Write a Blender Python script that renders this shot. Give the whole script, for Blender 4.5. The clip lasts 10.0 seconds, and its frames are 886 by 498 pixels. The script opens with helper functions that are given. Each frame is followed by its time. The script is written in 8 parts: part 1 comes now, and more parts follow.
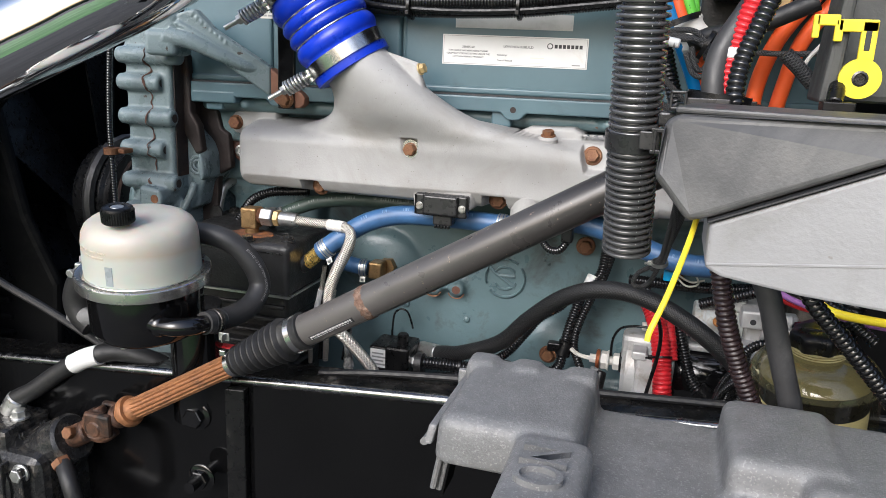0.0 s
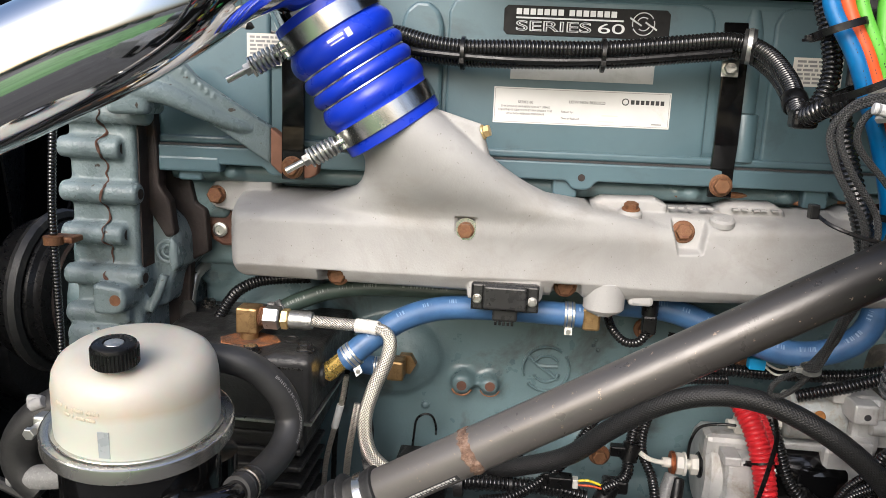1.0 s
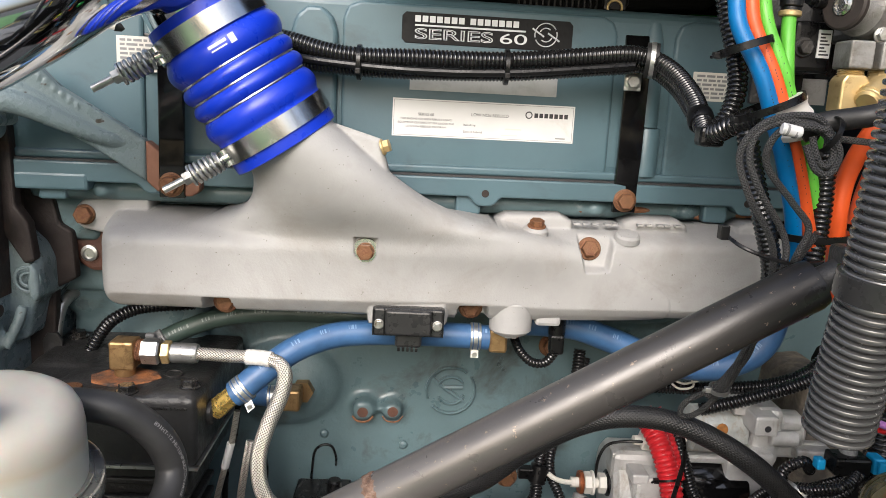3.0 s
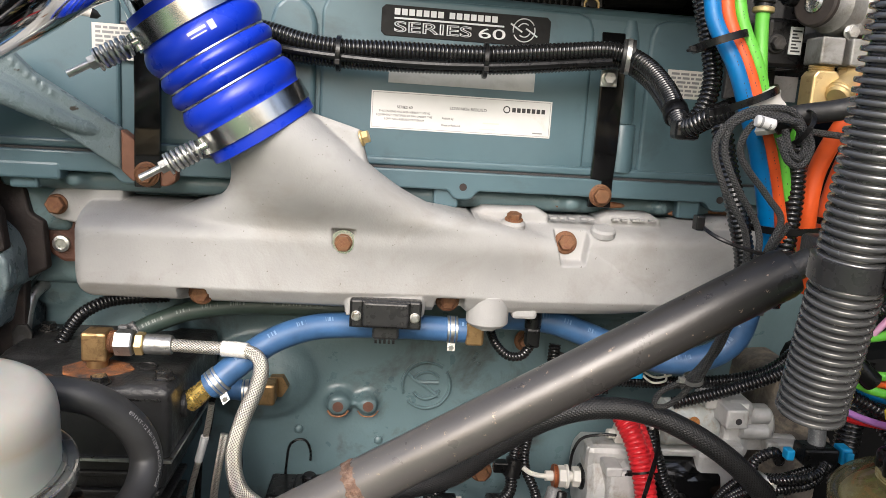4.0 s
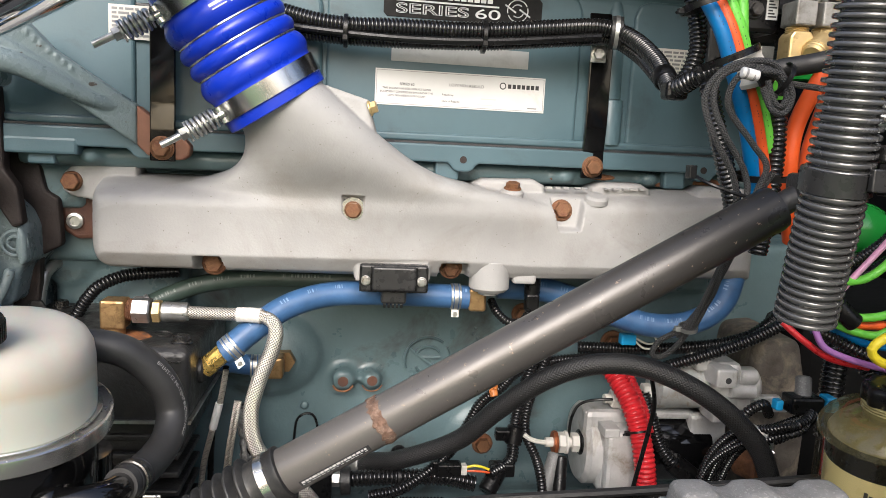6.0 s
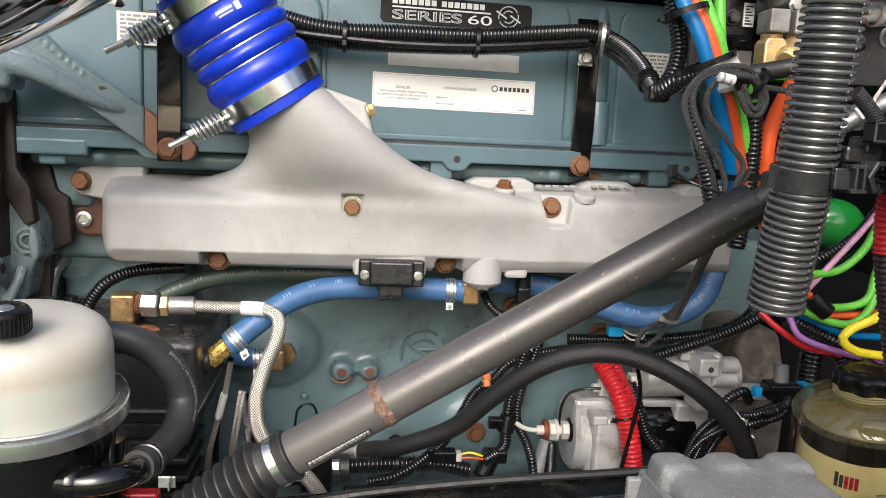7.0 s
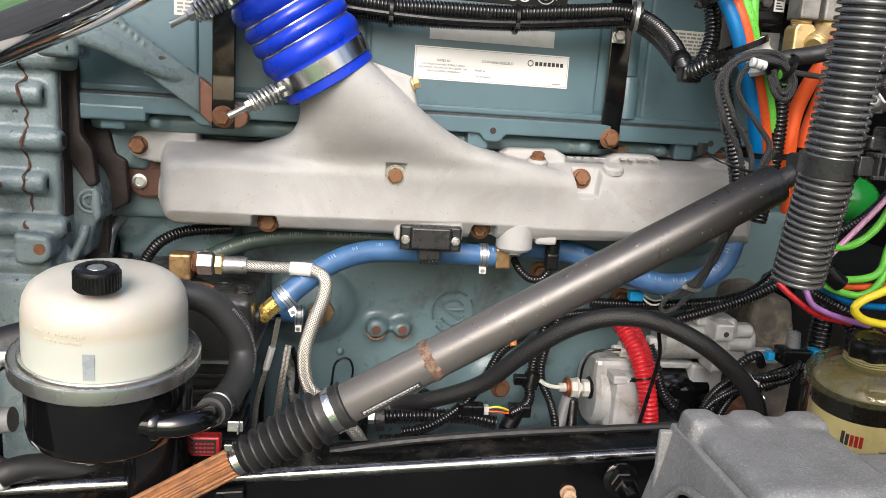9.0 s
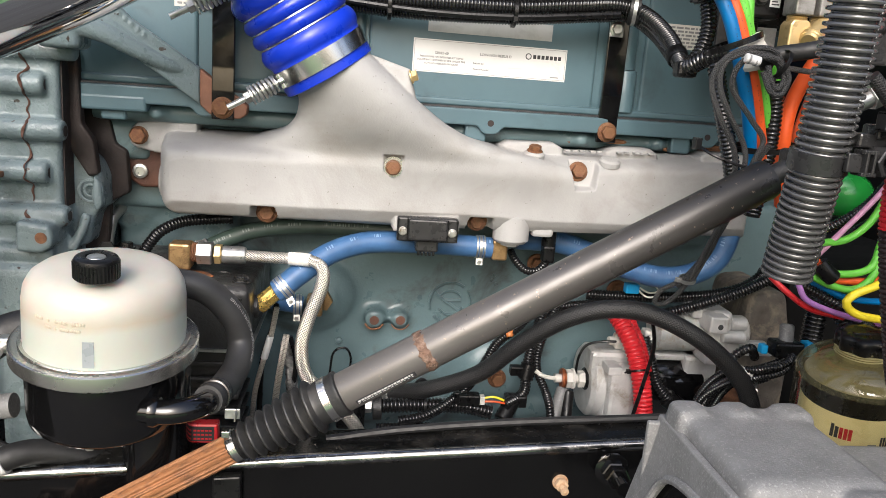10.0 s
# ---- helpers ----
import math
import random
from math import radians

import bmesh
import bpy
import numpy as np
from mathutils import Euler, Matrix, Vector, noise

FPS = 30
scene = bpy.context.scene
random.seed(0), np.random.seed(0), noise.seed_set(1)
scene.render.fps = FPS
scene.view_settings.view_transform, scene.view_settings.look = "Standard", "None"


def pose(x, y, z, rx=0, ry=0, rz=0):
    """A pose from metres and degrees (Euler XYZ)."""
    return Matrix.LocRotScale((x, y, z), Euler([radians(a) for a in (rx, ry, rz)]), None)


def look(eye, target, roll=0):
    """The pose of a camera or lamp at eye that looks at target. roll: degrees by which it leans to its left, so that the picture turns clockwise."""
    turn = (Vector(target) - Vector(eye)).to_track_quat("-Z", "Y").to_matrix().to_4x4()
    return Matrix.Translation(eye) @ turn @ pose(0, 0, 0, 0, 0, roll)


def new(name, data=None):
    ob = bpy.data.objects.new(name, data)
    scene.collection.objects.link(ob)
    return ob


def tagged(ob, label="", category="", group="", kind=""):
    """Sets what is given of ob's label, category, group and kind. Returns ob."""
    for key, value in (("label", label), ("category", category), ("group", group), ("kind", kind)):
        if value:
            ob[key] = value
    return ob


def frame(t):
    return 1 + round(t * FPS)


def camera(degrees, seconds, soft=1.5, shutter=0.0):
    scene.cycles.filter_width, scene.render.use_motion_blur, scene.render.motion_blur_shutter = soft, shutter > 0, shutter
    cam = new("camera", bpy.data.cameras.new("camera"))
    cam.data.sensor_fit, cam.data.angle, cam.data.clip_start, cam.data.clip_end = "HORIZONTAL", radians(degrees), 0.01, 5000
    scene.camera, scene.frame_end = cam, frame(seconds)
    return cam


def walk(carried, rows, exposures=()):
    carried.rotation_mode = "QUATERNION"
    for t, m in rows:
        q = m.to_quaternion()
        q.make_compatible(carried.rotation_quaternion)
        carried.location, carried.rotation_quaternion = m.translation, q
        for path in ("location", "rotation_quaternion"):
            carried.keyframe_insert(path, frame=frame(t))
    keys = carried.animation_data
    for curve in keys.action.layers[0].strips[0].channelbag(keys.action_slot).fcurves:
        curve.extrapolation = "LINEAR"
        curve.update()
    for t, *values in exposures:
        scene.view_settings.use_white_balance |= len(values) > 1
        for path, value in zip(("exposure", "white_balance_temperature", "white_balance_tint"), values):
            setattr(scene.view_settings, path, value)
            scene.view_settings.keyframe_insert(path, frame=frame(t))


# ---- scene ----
cam = camera(60.7, 10.0, 0.45)
PATH = [
    (0, (0.339, -1.042, 1.567), (-0.212, 0.817, 1.076), 2.4),
    (0.5, (0.172, -0.925, 1.575), (-0.201, 0.994, 1.154), 2.1),
    (1, (0.064, -0.878, 1.591), (-0.149, 1.068, 1.182), 2.4),
    (1.5, (0.039, -0.857, 1.596), (-0.04, 1.1, 1.187), 2.4),
    (2, (0.048, -0.84, 1.6), (0.035, 1.119, 1.195), 2.6),
    (2.5, (0.054, -0.825, 1.601), (0.078, 1.135, 1.203), 2.7),
    (4, (0.047, -0.83, 1.587), (0.187, 1.13, 1.215), 3.8),
    (4.5, (0.033, -0.838, 1.575), (0.198, 1.123, 1.219), 3.9),
    (5, (0.032, -0.842, 1.579), (0.219, 1.121, 1.249), 3.8),
    (5.5, (0.053, -0.846, 1.581), (0.256, 1.12, 1.278), 3.3),
    (6, (0.012, -0.877, 1.526), (0.222, 1.09, 1.232), 2.9),
    (6.2, (-0.006, -0.892, 1.499), (0.206, 1.075, 1.211), 2.8),
    (7.5, (0.012, -0.917, 1.546), (0.26, 1.042, 1.226), 3.0),
    (8, (0.017, -0.917, 1.548), (0.268, 1.035, 1.191), 3.3),
    (8.5, (-0.016, -0.951, 1.546), (0.228, 0.998, 1.166), 3.6),
    (9, (-0.042, -0.961, 1.545), (0.186, 0.984, 1.138), 3.9),
    (9.5, (-0.032, -0.955, 1.55), (0.176, 0.989, 1.13), 4.1),
    (10, (-0.036, -0.97, 1.549), (0.186, 0.97, 1.116), 4.3),
]

SKY, SUN, STOPS = 0.19, 1.15, 0.39
walk(cam, [(t, look(eye, target, roll)) for t, eye, target, roll in PATH],
     [(0, STOPS - 0.13, 5450, 10), (0.5, STOPS + 0.02, 5700, 10), (1.2, STOPS - 0.01, 5780, 10), (2.5, STOPS - 0.02, 5780, 10), (6, STOPS + 0.04, 5780, 10), (9.5, STOPS + 0.12, 5780, 10)])

# ---- light ----
world = bpy.data.worlds.new("overcast_sky")
scene.world = world
world.use_nodes = True
wn, wl = world.node_tree.nodes, world.node_tree.links
sky = wn.new("ShaderNodeTexSky")
sky.sky_type = "NISHITA"
sky.sun_disc = False
sky.sun_elevation, sky.sun_rotation = radians(33), radians(192)
sky.air_density, sky.dust_density, sky.ozone_density = 1.0, 7.0, 0.3
wn["Background"].inputs["Strength"].default_value = SKY
wl.new(sky.outputs[0], wn["Background"].inputs["Color"])

sun = new("sun", bpy.data.lights.new("sun", "SUN"))
sun.data.energy, sun.data.angle, sun.data.color = SUN, radians(30), (1.0, 0.98, 0.95)
sun.matrix_world = look((-0.9, -3.8, 2.5), (0, 0, 0))


# ---- materials ----
def nodes_of(name):
    m = bpy.data.materials.new(name)
    m.use_nodes = True
    t = m.node_tree
    return m, t.nodes, t.links, t.nodes["Principled BSDF"]


def col(c):
    return (c[0], c[1], c[2], 1.0)


def ramp(n, lo, hi, a=(0, 0, 0), b=(1, 1, 1)):
    r = n.new("ShaderNodeValToRGB")
    r.color_ramp.elements[0].position, r.color_ramp.elements[1].position = lo, hi
    r.color_ramp.elements[0].color, r.color_ramp.elements[1].color = col(a), col(b)
    return r


def mixer(n, l, fac, a, b):
    m = n.new("ShaderNodeMix")
    m.data_type = "RGBA"
    for sock, v in ((0, fac), (6, a), (7, b)):
        if isinstance(v, (int, float)):
            m.inputs[sock].default_value = v
        elif isinstance(v, tuple):
            m.inputs[sock].default_value = col(v)
        else:
            l.new(v, m.inputs[sock])
    return m.outputs[2]


def tex_noise(n, l, vec, scale, detail=5, rough=0.55, distort=0.0):
    t = n.new("ShaderNodeTexNoise")
    t.inputs["Scale"].default_value, t.inputs["Detail"].default_value = scale, detail
    t.inputs["Roughness"].default_value, t.inputs["Distortion"].default_value = rough, distort
    l.new(vec, t.inputs["Vector"])
    return t.outputs[0]


def surface(name, c, rough=0.5, metal=0.0, var=0.15, vs=14, bump=0.12, bs=260, dirt=None, da=0.35, ds=11, rvar=0.12, coat=0.0,
            speck=None, sa=0.25, ss=190, spec=0.5):
    """Paint, metal, rubber or plastic: base colour at two scales, patches of dirt, small specks, fine relief."""
    m, n, l, p = nodes_of(name)
    vec = n.new("ShaderNodeTexCoord").outputs["Object"]
    base_noise = tex_noise(n, l, vec, vs)
    r = ramp(n, 0.3, 0.7, [v * (1 - var) for v in c], [min(1, v * (1 + var)) for v in c])
    l.new(base_noise, r.inputs[0])
    out = r.outputs[0]
    if dirt:
        r2 = ramp(n, 0.72 - da * 0.6, 0.80 - da * 0.3)
        l.new(tex_noise(n, l, vec, ds, 9, 0.68, 0.4), r2.inputs[0])
        out = mixer(n, l, r2.outputs[0], out, dirt)
    if speck:
        r3 = ramp(n, 0.74 - sa * 0.4, 0.78 - sa * 0.4)
        l.new(tex_noise(n, l, vec, ss, 2, 0.5), r3.inputs[0])
        out = mixer(n, l, r3.outputs[0], out, speck)
    l.new(out, p.inputs["Base Color"])
    rr = ramp(n, 0.3, 0.7, [max(0.02, rough - rvar)] * 3, [min(1, rough + rvar)] * 3)
    l.new(tex_noise(n, l, vec, vs * 2.7, 4), rr.inputs[0])
    l.new(rr.outputs[0], p.inputs["Roughness"])
    p.inputs["Metallic"].default_value = metal
    p.inputs["Specular IOR Level"].default_value = spec
    if coat:
        p.inputs["Coat Weight"].default_value, p.inputs["Coat Roughness"].default_value = coat, 0.08
    if bump:
        b = n.new("ShaderNodeBump")
        b.inputs["Strength"].default_value, b.inputs["Distance"].default_value = bump, 0.002
        l.new(tex_noise(n, l, vec, bs, 3, 0.6), b.inputs["Height"])
        l.new(b.outputs[0], p.inputs["Normal"])
    return m


def woven(name, dark, light, around=10, along=95, rough=0.45, metal=0.0, bump=0.6):
    """Braided sleeve: two crossing sets of strands, laid round and along the hose."""
    m, n, l, p = nodes_of(name)
    uv = n.new("ShaderNodeTexCoord").outputs["UV"]
    sep = n.new("ShaderNodeSeparateXYZ")
    l.new(uv, sep.inputs[0])

    def op(kind, a, b=None):
        q = n.new("ShaderNodeMath")
        q.operation = kind
        for i, v in enumerate((a, b)):
            if v is None:
                continue
            if isinstance(v, (int, float)):
                q.inputs[i].default_value = v
            else:
                l.new(v, q.inputs[i])
        return q.outputs[0]

    u, v = op("MULTIPLY", sep.outputs[0], around * 2 * math.pi), op("MULTIPLY", sep.outputs[1], along * 2 * math.pi)
    h = op("MAXIMUM", op("SINE", op("ADD", u, v)), op("SINE", op("SUBTRACT", u, v)))
    r = ramp(n, 0.35, 0.95, dark, light)
    l.new(op("MULTIPLY_ADD", h, 0.5), r.inputs[0])
    r.inputs[0].links[0].from_node.inputs[2].default_value = 0.5
    l.new(r.outputs[0], p.inputs["Base Color"])
    p.inputs["Roughness"].default_value, p.inputs["Metallic"].default_value = rough, metal
    b = n.new("ShaderNodeBump")
    b.inputs["Strength"].default_value, b.inputs["Distance"].default_value = bump, 0.0008
    l.new(h, b.inputs["Height"])
    l.new(b.outputs[0], p.inputs["Normal"])
    return m


def banded(name, c, ink, rough=0.45, scale=26, amount=0.5, lane=(0.60, 0.70)):
    """Hose with a broken line of printing along one side of it."""
    m, n, l, p = nodes_of(name)
    tc = n.new("ShaderNodeTexCoord")
    sep = n.new("ShaderNodeSeparateXYZ")
    l.new(tc.outputs["UV"], sep.inputs[0])
    rub = ramp(n, 0.3, 0.7, [v * 0.8 for v in c], [min(1, v * 1.25) for v in c])
    l.new(tex_noise(n, l, tc.outputs["Object"], 40, 6), rub.inputs[0])
    lo = n.new("ShaderNodeMath")
    lo.operation = "COMPARE"
    l.new(sep.outputs[0], lo.inputs[0])
    lo.inputs[1].default_value, lo.inputs[2].default_value = (lane[0] + lane[1]) / 2, (lane[1] - lane[0]) / 2
    comb = n.new("ShaderNodeCombineXYZ")
    l.new(sep.outputs[1], comb.inputs[1])
    letters = ramp(n, 0.50, 0.53)
    l.new(tex_noise(n, l, comb.outputs[0], scale * 16, 1, 0.5), letters.inputs[0])
    words = ramp(n, 0.60 - amount * 0.25, 0.62 - amount * 0.25)
    l.new(tex_noise(n, l, comb.outputs[0], scale * 1.3, 0, 0.5), words.inputs[0])
    both = n.new("ShaderNodeMath")
    both.operation = "MULTIPLY"
    l.new(letters.outputs[0], both.inputs[0])
    l.new(words.outputs[0], both.inputs[1])
    all3 = n.new("ShaderNodeMath")
    all3.operation = "MULTIPLY"
    l.new(both.outputs[0], all3.inputs[0])
    l.new(lo.outputs[0], all3.inputs[1])
    l.new(mixer(n, l, all3.outputs[0], rub.outputs[0], ink), p.inputs["Base Color"])
    p.inputs["Roughness"].default_value = rough
    b = n.new("ShaderNodeBump")
    b.inputs["Strength"].default_value, b.inputs["Distance"].default_value = 0.12, 0.001
    l.new(tex_noise(n, l, tc.outputs["Object"], 300, 3), b.inputs["Height"])
    l.new(b.outputs[0], p.inputs["Normal"])
    return m


TEAL = surface("teal_engine_paint", (0.078, 0.131, 0.155), 0.40, var=0.10, vs=9, bump=0.10, bs=140, dirt=(0.058, 0.088, 0.098), da=0.25, spec=0.5)
TEAL_CAST = surface("teal_cast_iron", (0.158, 0.202, 0.212), 0.30, var=0.14, vs=16, bump=0.45, bs=330, dirt=(0.10, 0.115, 0.112), da=0.26, ds=14, speck=(0.045, 0.036, 0.028), sa=0.06, ss=90)
TEAL_DARK = surface("teal_block_paint", (0.105, 0.158, 0.172), 0.36, var=0.14, vs=12, bump=0.22, bs=190, dirt=(0.05, 0.055, 0.05), da=0.28)
ALLOY = surface("cast_alloy", (0.338, 0.335, 0.328), 0.66, metal=0.0, var=0.10, vs=14, bump=0.18, bs=420, dirt=(0.285, 0.274, 0.257), da=0.36, ds=11,
                speck=(0.19, 0.175, 0.155), sa=0.05, ss=300)
ALLOY_RAW = surface("raw_die_cast", (0.51, 0.51, 0.50), 0.45, metal=0.30, var=0.18, vs=30, bump=0.3, bs=300, dirt=(0.26, 0.22, 0.17), da=0.3, ds=22)
CHROME = surface("polished_chrome", (0.80, 0.81, 0.82), 0.065, metal=1.0, var=0.02, bump=0.0, rvar=0.02)
STEEL = surface("brushed_steel", (0.66, 0.65, 0.63), 0.24, metal=1.0, var=0.06, vs=20, bump=0.0, rvar=0.05)
ZINC = surface("zinc_plate", (0.50, 0.50, 0.48), 0.38, metal=0.9, var=0.2, vs=70, bump=0.15, dirt=(0.2, 0.16, 0.11), da=0.25, ds=60)
BRASS = surface("tarnished_brass", (0.34, 0.22, 0.10), 0.42, metal=0.75, var=0.25, vs=60, bump=0.15, dirt=(0.12, 0.065, 0.03), da=0.35, ds=70)
BRASS_NEW = surface("yellow_brass", (0.56, 0.42, 0.20), 0.42, metal=0.65, var=0.12, vs=60, bump=0.08, dirt=(0.3, 0.17, 0.06), da=0.2, ds=60)
BRASS_GOLD = surface("bright_golden_brass", (0.78, 0.54, 0.15), 0.28, metal=0.8, var=0.12, vs=70, bump=0.1)
RUST = surface("rust", (0.17, 0.075, 0.035), 0.85, var=0.35, vs=70, bump=0.6, bs=500, dirt=(0.30, 0.14, 0.06), da=0.4, ds=60)
RUST_BOLT = surface("rusty_bolt", (0.185, 0.088, 0.038), 0.55, metal=0.30, var=0.3, vs=120, bump=0.4, bs=600, dirt=(0.13, 0.05, 0.025), da=0.45, ds=120)
DARK_BOLT = surface("oily_black_bolt", (0.06, 0.058, 0.055), 0.25, metal=0.7, var=0.3, vs=80, bump=0.1)
PALE_RUST = surface("pale_crusted_rust", (0.42, 0.30, 0.19), 0.8, var=0.3, vs=120, bump=0.6, bs=420, dirt=(0.26, 0.09, 0.02), da=0.4, ds=140)
PRIMER = surface("red_primer", (0.19, 0.085, 0.05), 0.62, var=0.15, vs=40, bump=0.2)
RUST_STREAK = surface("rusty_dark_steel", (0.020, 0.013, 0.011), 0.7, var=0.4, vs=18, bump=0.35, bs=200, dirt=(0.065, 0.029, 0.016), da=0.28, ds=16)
RUST_LUG = surface("rusty_brown_lug", (0.085, 0.036, 0.022), 0.7, var=0.3, vs=40, bump=0.3, bs=300, dirt=(0.05, 0.03, 0.022), da=0.3, ds=30)
SPLINE = surface("rusty_splined_steel", (0.30, 0.135, 0.055), 0.55, metal=0.3, var=0.35, vs=30, bump=0.4, bs=420, dirt=(0.10, 0.05, 0.03), da=0.4, ds=30)
BLUE = surface("blue_silicone", (0.009, 0.034, 0.47), 0.35, var=0.08, vs=20, bump=0.04, bs=300)
BLACK = surface("black_plastic", (0.0055, 0.0055, 0.0058), 0.32, spec=0.28, var=0.2, vs=40, bump=0.12, dirt=(0.02, 0.019, 0.018), da=0.2, ds=20)
BLACK_GLOSS = surface("black_gloss_paint", (0.004, 0.004, 0.0043), 0.12, var=0.2, vs=20, bump=0.03, bs=120, dirt=(0.013, 0.012, 0.010), da=0.18, ds=16, rvar=0.08, coat=0.3)
RING = surface("satin_steel_ring", (0.60, 0.585, 0.55), 0.26, metal=0.95, var=0.03, vs=8, bump=0.0, rvar=0.04)
RAIL_EDGE = surface("rail_highlight_metal", (0.30, 0.30, 0.30), 0.22, metal=1.0, var=0.3, vs=30, bump=0.03, bs=200, dirt=(0.02, 0.02, 0.02), da=0.3, ds=18)
DUSTY_RAIL = surface("dusty_black_flange", (0.0045, 0.0045, 0.0045), 0.22, var=0.3, vs=30, bump=0.12, bs=200, dirt=(0.030, 0.028, 0.025), da=0.34, ds=26, speck=(0.10, 0.095, 0.085), sa=0.10, ss=260, spec=0.3)
RAIL = surface("rail_black_paint", (0.0030, 0.0030, 0.0032), 0.13, var=0.2, vs=12, bump=0.03, bs=60, rvar=0.06, spec=0.36)
BLACK_IRON = surface("black_painted_iron", (0.024, 0.0235, 0.023), 0.42, spec=0.4, var=0.3, vs=30, bump=0.4, bs=260, dirt=(0.038, 0.032, 0.026), da=0.25, ds=18)
CLAMP = surface("dusty_black_plastic", (0.020, 0.020, 0.0205), 0.30, var=0.2, vs=40, bump=0.1, dirt=(0.045, 0.044, 0.042), da=0.25, ds=24)
LOOM = surface("black_split_loom", (0.009, 0.009, 0.0093), 0.20, coat=0.4, var=0.2, vs=60, bump=0.05, dirt=(0.03, 0.028, 0.026), da=0.15, ds=30)
RUBBER = surface("black_rubber", (0.010, 0.010, 0.0104), 0.55, var=0.25, vs=40, bump=0.15, dirt=(0.04, 0.038, 0.034), da=0.25, ds=24)
GREY_PLASTIC = surface("weathered_grey_plastic", (0.152, 0.153, 0.152), 0.46, var=0.18, vs=40, bump=0.26, bs=620, dirt=(0.126, 0.126, 0.124), da=0.40, ds=260,
                       speck=(0.215, 0.213, 0.208), sa=0.36, ss=560)
LID_PLASTIC = surface("dark_weathered_plastic", (0.052, 0.052, 0.052), 0.48, var=0.18, vs=9, bump=0.15, bs=420, dirt=(0.105, 0.103, 0.099), da=0.42, ds=9)
PALE_PLASTIC = surface("sun_bleached_plastic", (0.255, 0.253, 0.255), 0.55, var=0.10, vs=14, bump=0.2, bs=300, dirt=(0.205, 0.202, 0.197), da=0.35, ds=16, speck=(0.2, 0.19, 0.18), sa=0.03, ss=130)


def worn_lit_tube():
    """Black paint at the top of the shaft, paler brownish steel with chips and scratches towards the boot: part rubbed
    wear, part light painted into the colour.
    """
    m, n, l, p = nodes_of("tube_wear_with_light")
    vec = n.new("ShaderNodeTexCoord").outputs["Object"]
    sep = n.new("ShaderNodeSeparateXYZ")
    l.new(vec, sep.inputs[0])
    mix = n.new("ShaderNodeMath")
    mix.operation = "MULTIPLY_ADD"
    l.new(tex_noise(n, l, vec, 12, 7, 0.6), mix.inputs[0])
    mix.inputs[1].default_value = 0.10
    l.new(sep.outputs[0], mix.inputs[2])
    # Gradient along x: worn paint, plus the fall of light on the tube.
    wear_and_light = n.new("ShaderNodeMapRange")
    wear_and_light.inputs["From Min"].default_value, wear_and_light.inputs["From Max"].default_value = 0.40, 0.07
    l.new(mix.outputs[0], wear_and_light.inputs[0])
    c = mixer(n, l, wear_and_light.outputs[0], (0.018, 0.0175, 0.017), (0.138, 0.129, 0.122))
    chips = ramp(n, 0.655, 0.685)
    l.new(tex_noise(n, l, vec, 150, 4, 0.7), chips.inputs[0])
    l.new(mixer(n, l, chips.outputs[0], c, (0.26, 0.20, 0.15)), p.inputs["Base Color"])
    rr = ramp(n, 0.3, 0.7, (0.26, 0.26, 0.26), (0.40, 0.40, 0.40))
    l.new(tex_noise(n, l, vec, 40, 5), rr.inputs[0])
    l.new(rr.outputs[0], p.inputs["Roughness"])
    p.inputs["Metallic"].default_value = 0.40
    b = n.new("ShaderNodeBump")
    b.inputs["Strength"].default_value, b.inputs["Distance"].default_value = 0.12, 0.001
    l.new(tex_noise(n, l, vec, 420, 3), b.inputs["Height"])
    l.new(b.outputs[0], p.inputs["Normal"])
    return m


TUBE = worn_lit_tube()
WELD = surface("rusty_weld", (0.13, 0.075, 0.05), 0.75, var=0.5, vs=160, bump=0.9, bs=420, dirt=(0.28, 0.20, 0.15), da=0.4, ds=150)
BOOT = surface("rubber_bellows", (0.016, 0.016, 0.0164), 0.50, var=0.2, vs=40, bump=0.1, dirt=(0.05, 0.047, 0.042), da=0.3, ds=20)
RED = surface("red_plastic", (0.52, 0.018, 0.024), 0.34, var=0.12, vs=40, bump=0.06)
GREENC = surface("green_air_line", (0.13, 0.47, 0.04), 0.45, var=0.10, vs=40, bump=0.05)
ORANGE = surface("orange_air_line", (0.66, 0.088, 0.012), 0.45, var=0.10, vs=40, bump=0.05)
AZURE = surface("blue_air_line", (0.002, 0.135, 0.37), 0.45, var=0.10, vs=40, bump=0.05)
YELLOW = surface("yellow_plastic", (0.82, 0.66, 0.02), 0.40, var=0.08, vs=30, bump=0.05)
PURPLE = surface("violet_wire", (0.33, 0.14, 0.40), 0.40, var=0.10, vs=40, bump=0.05)
PINK = surface("pink_wire", (0.52, 0.26, 0.40), 0.45, var=0.12, vs=40, bump=0.05)
BODY_GREEN = surface("green_body_paint", (0.022, 0.24, 0.035), 0.22, var=0.06, vs=8, bump=0.02, coat=0.5)
WHITE = surface("white_label", (0.63, 0.63, 0.62), 0.45, var=0.05, vs=20, bump=0.03, dirt=(0.55, 0.53, 0.49), da=0.16, ds=18)
CREAM = surface("cream_label", (0.60, 0.58, 0.53), 0.5, var=0.06, vs=20, bump=0.03, dirt=(0.45, 0.40, 0.33), da=0.2, ds=18)
FADED = surface("faded_label", (0.43, 0.435, 0.425), 0.5, var=0.08, vs=30, bump=0.03, dirt=(0.36, 0.36, 0.345), da=0.35, ds=40)
INK = surface("dark_print", (0.03, 0.03, 0.032), 0.6, var=0.1, bump=0)
GREYINK = surface("grey_print", (0.22, 0.22, 0.22), 0.6, var=0.1, bump=0)
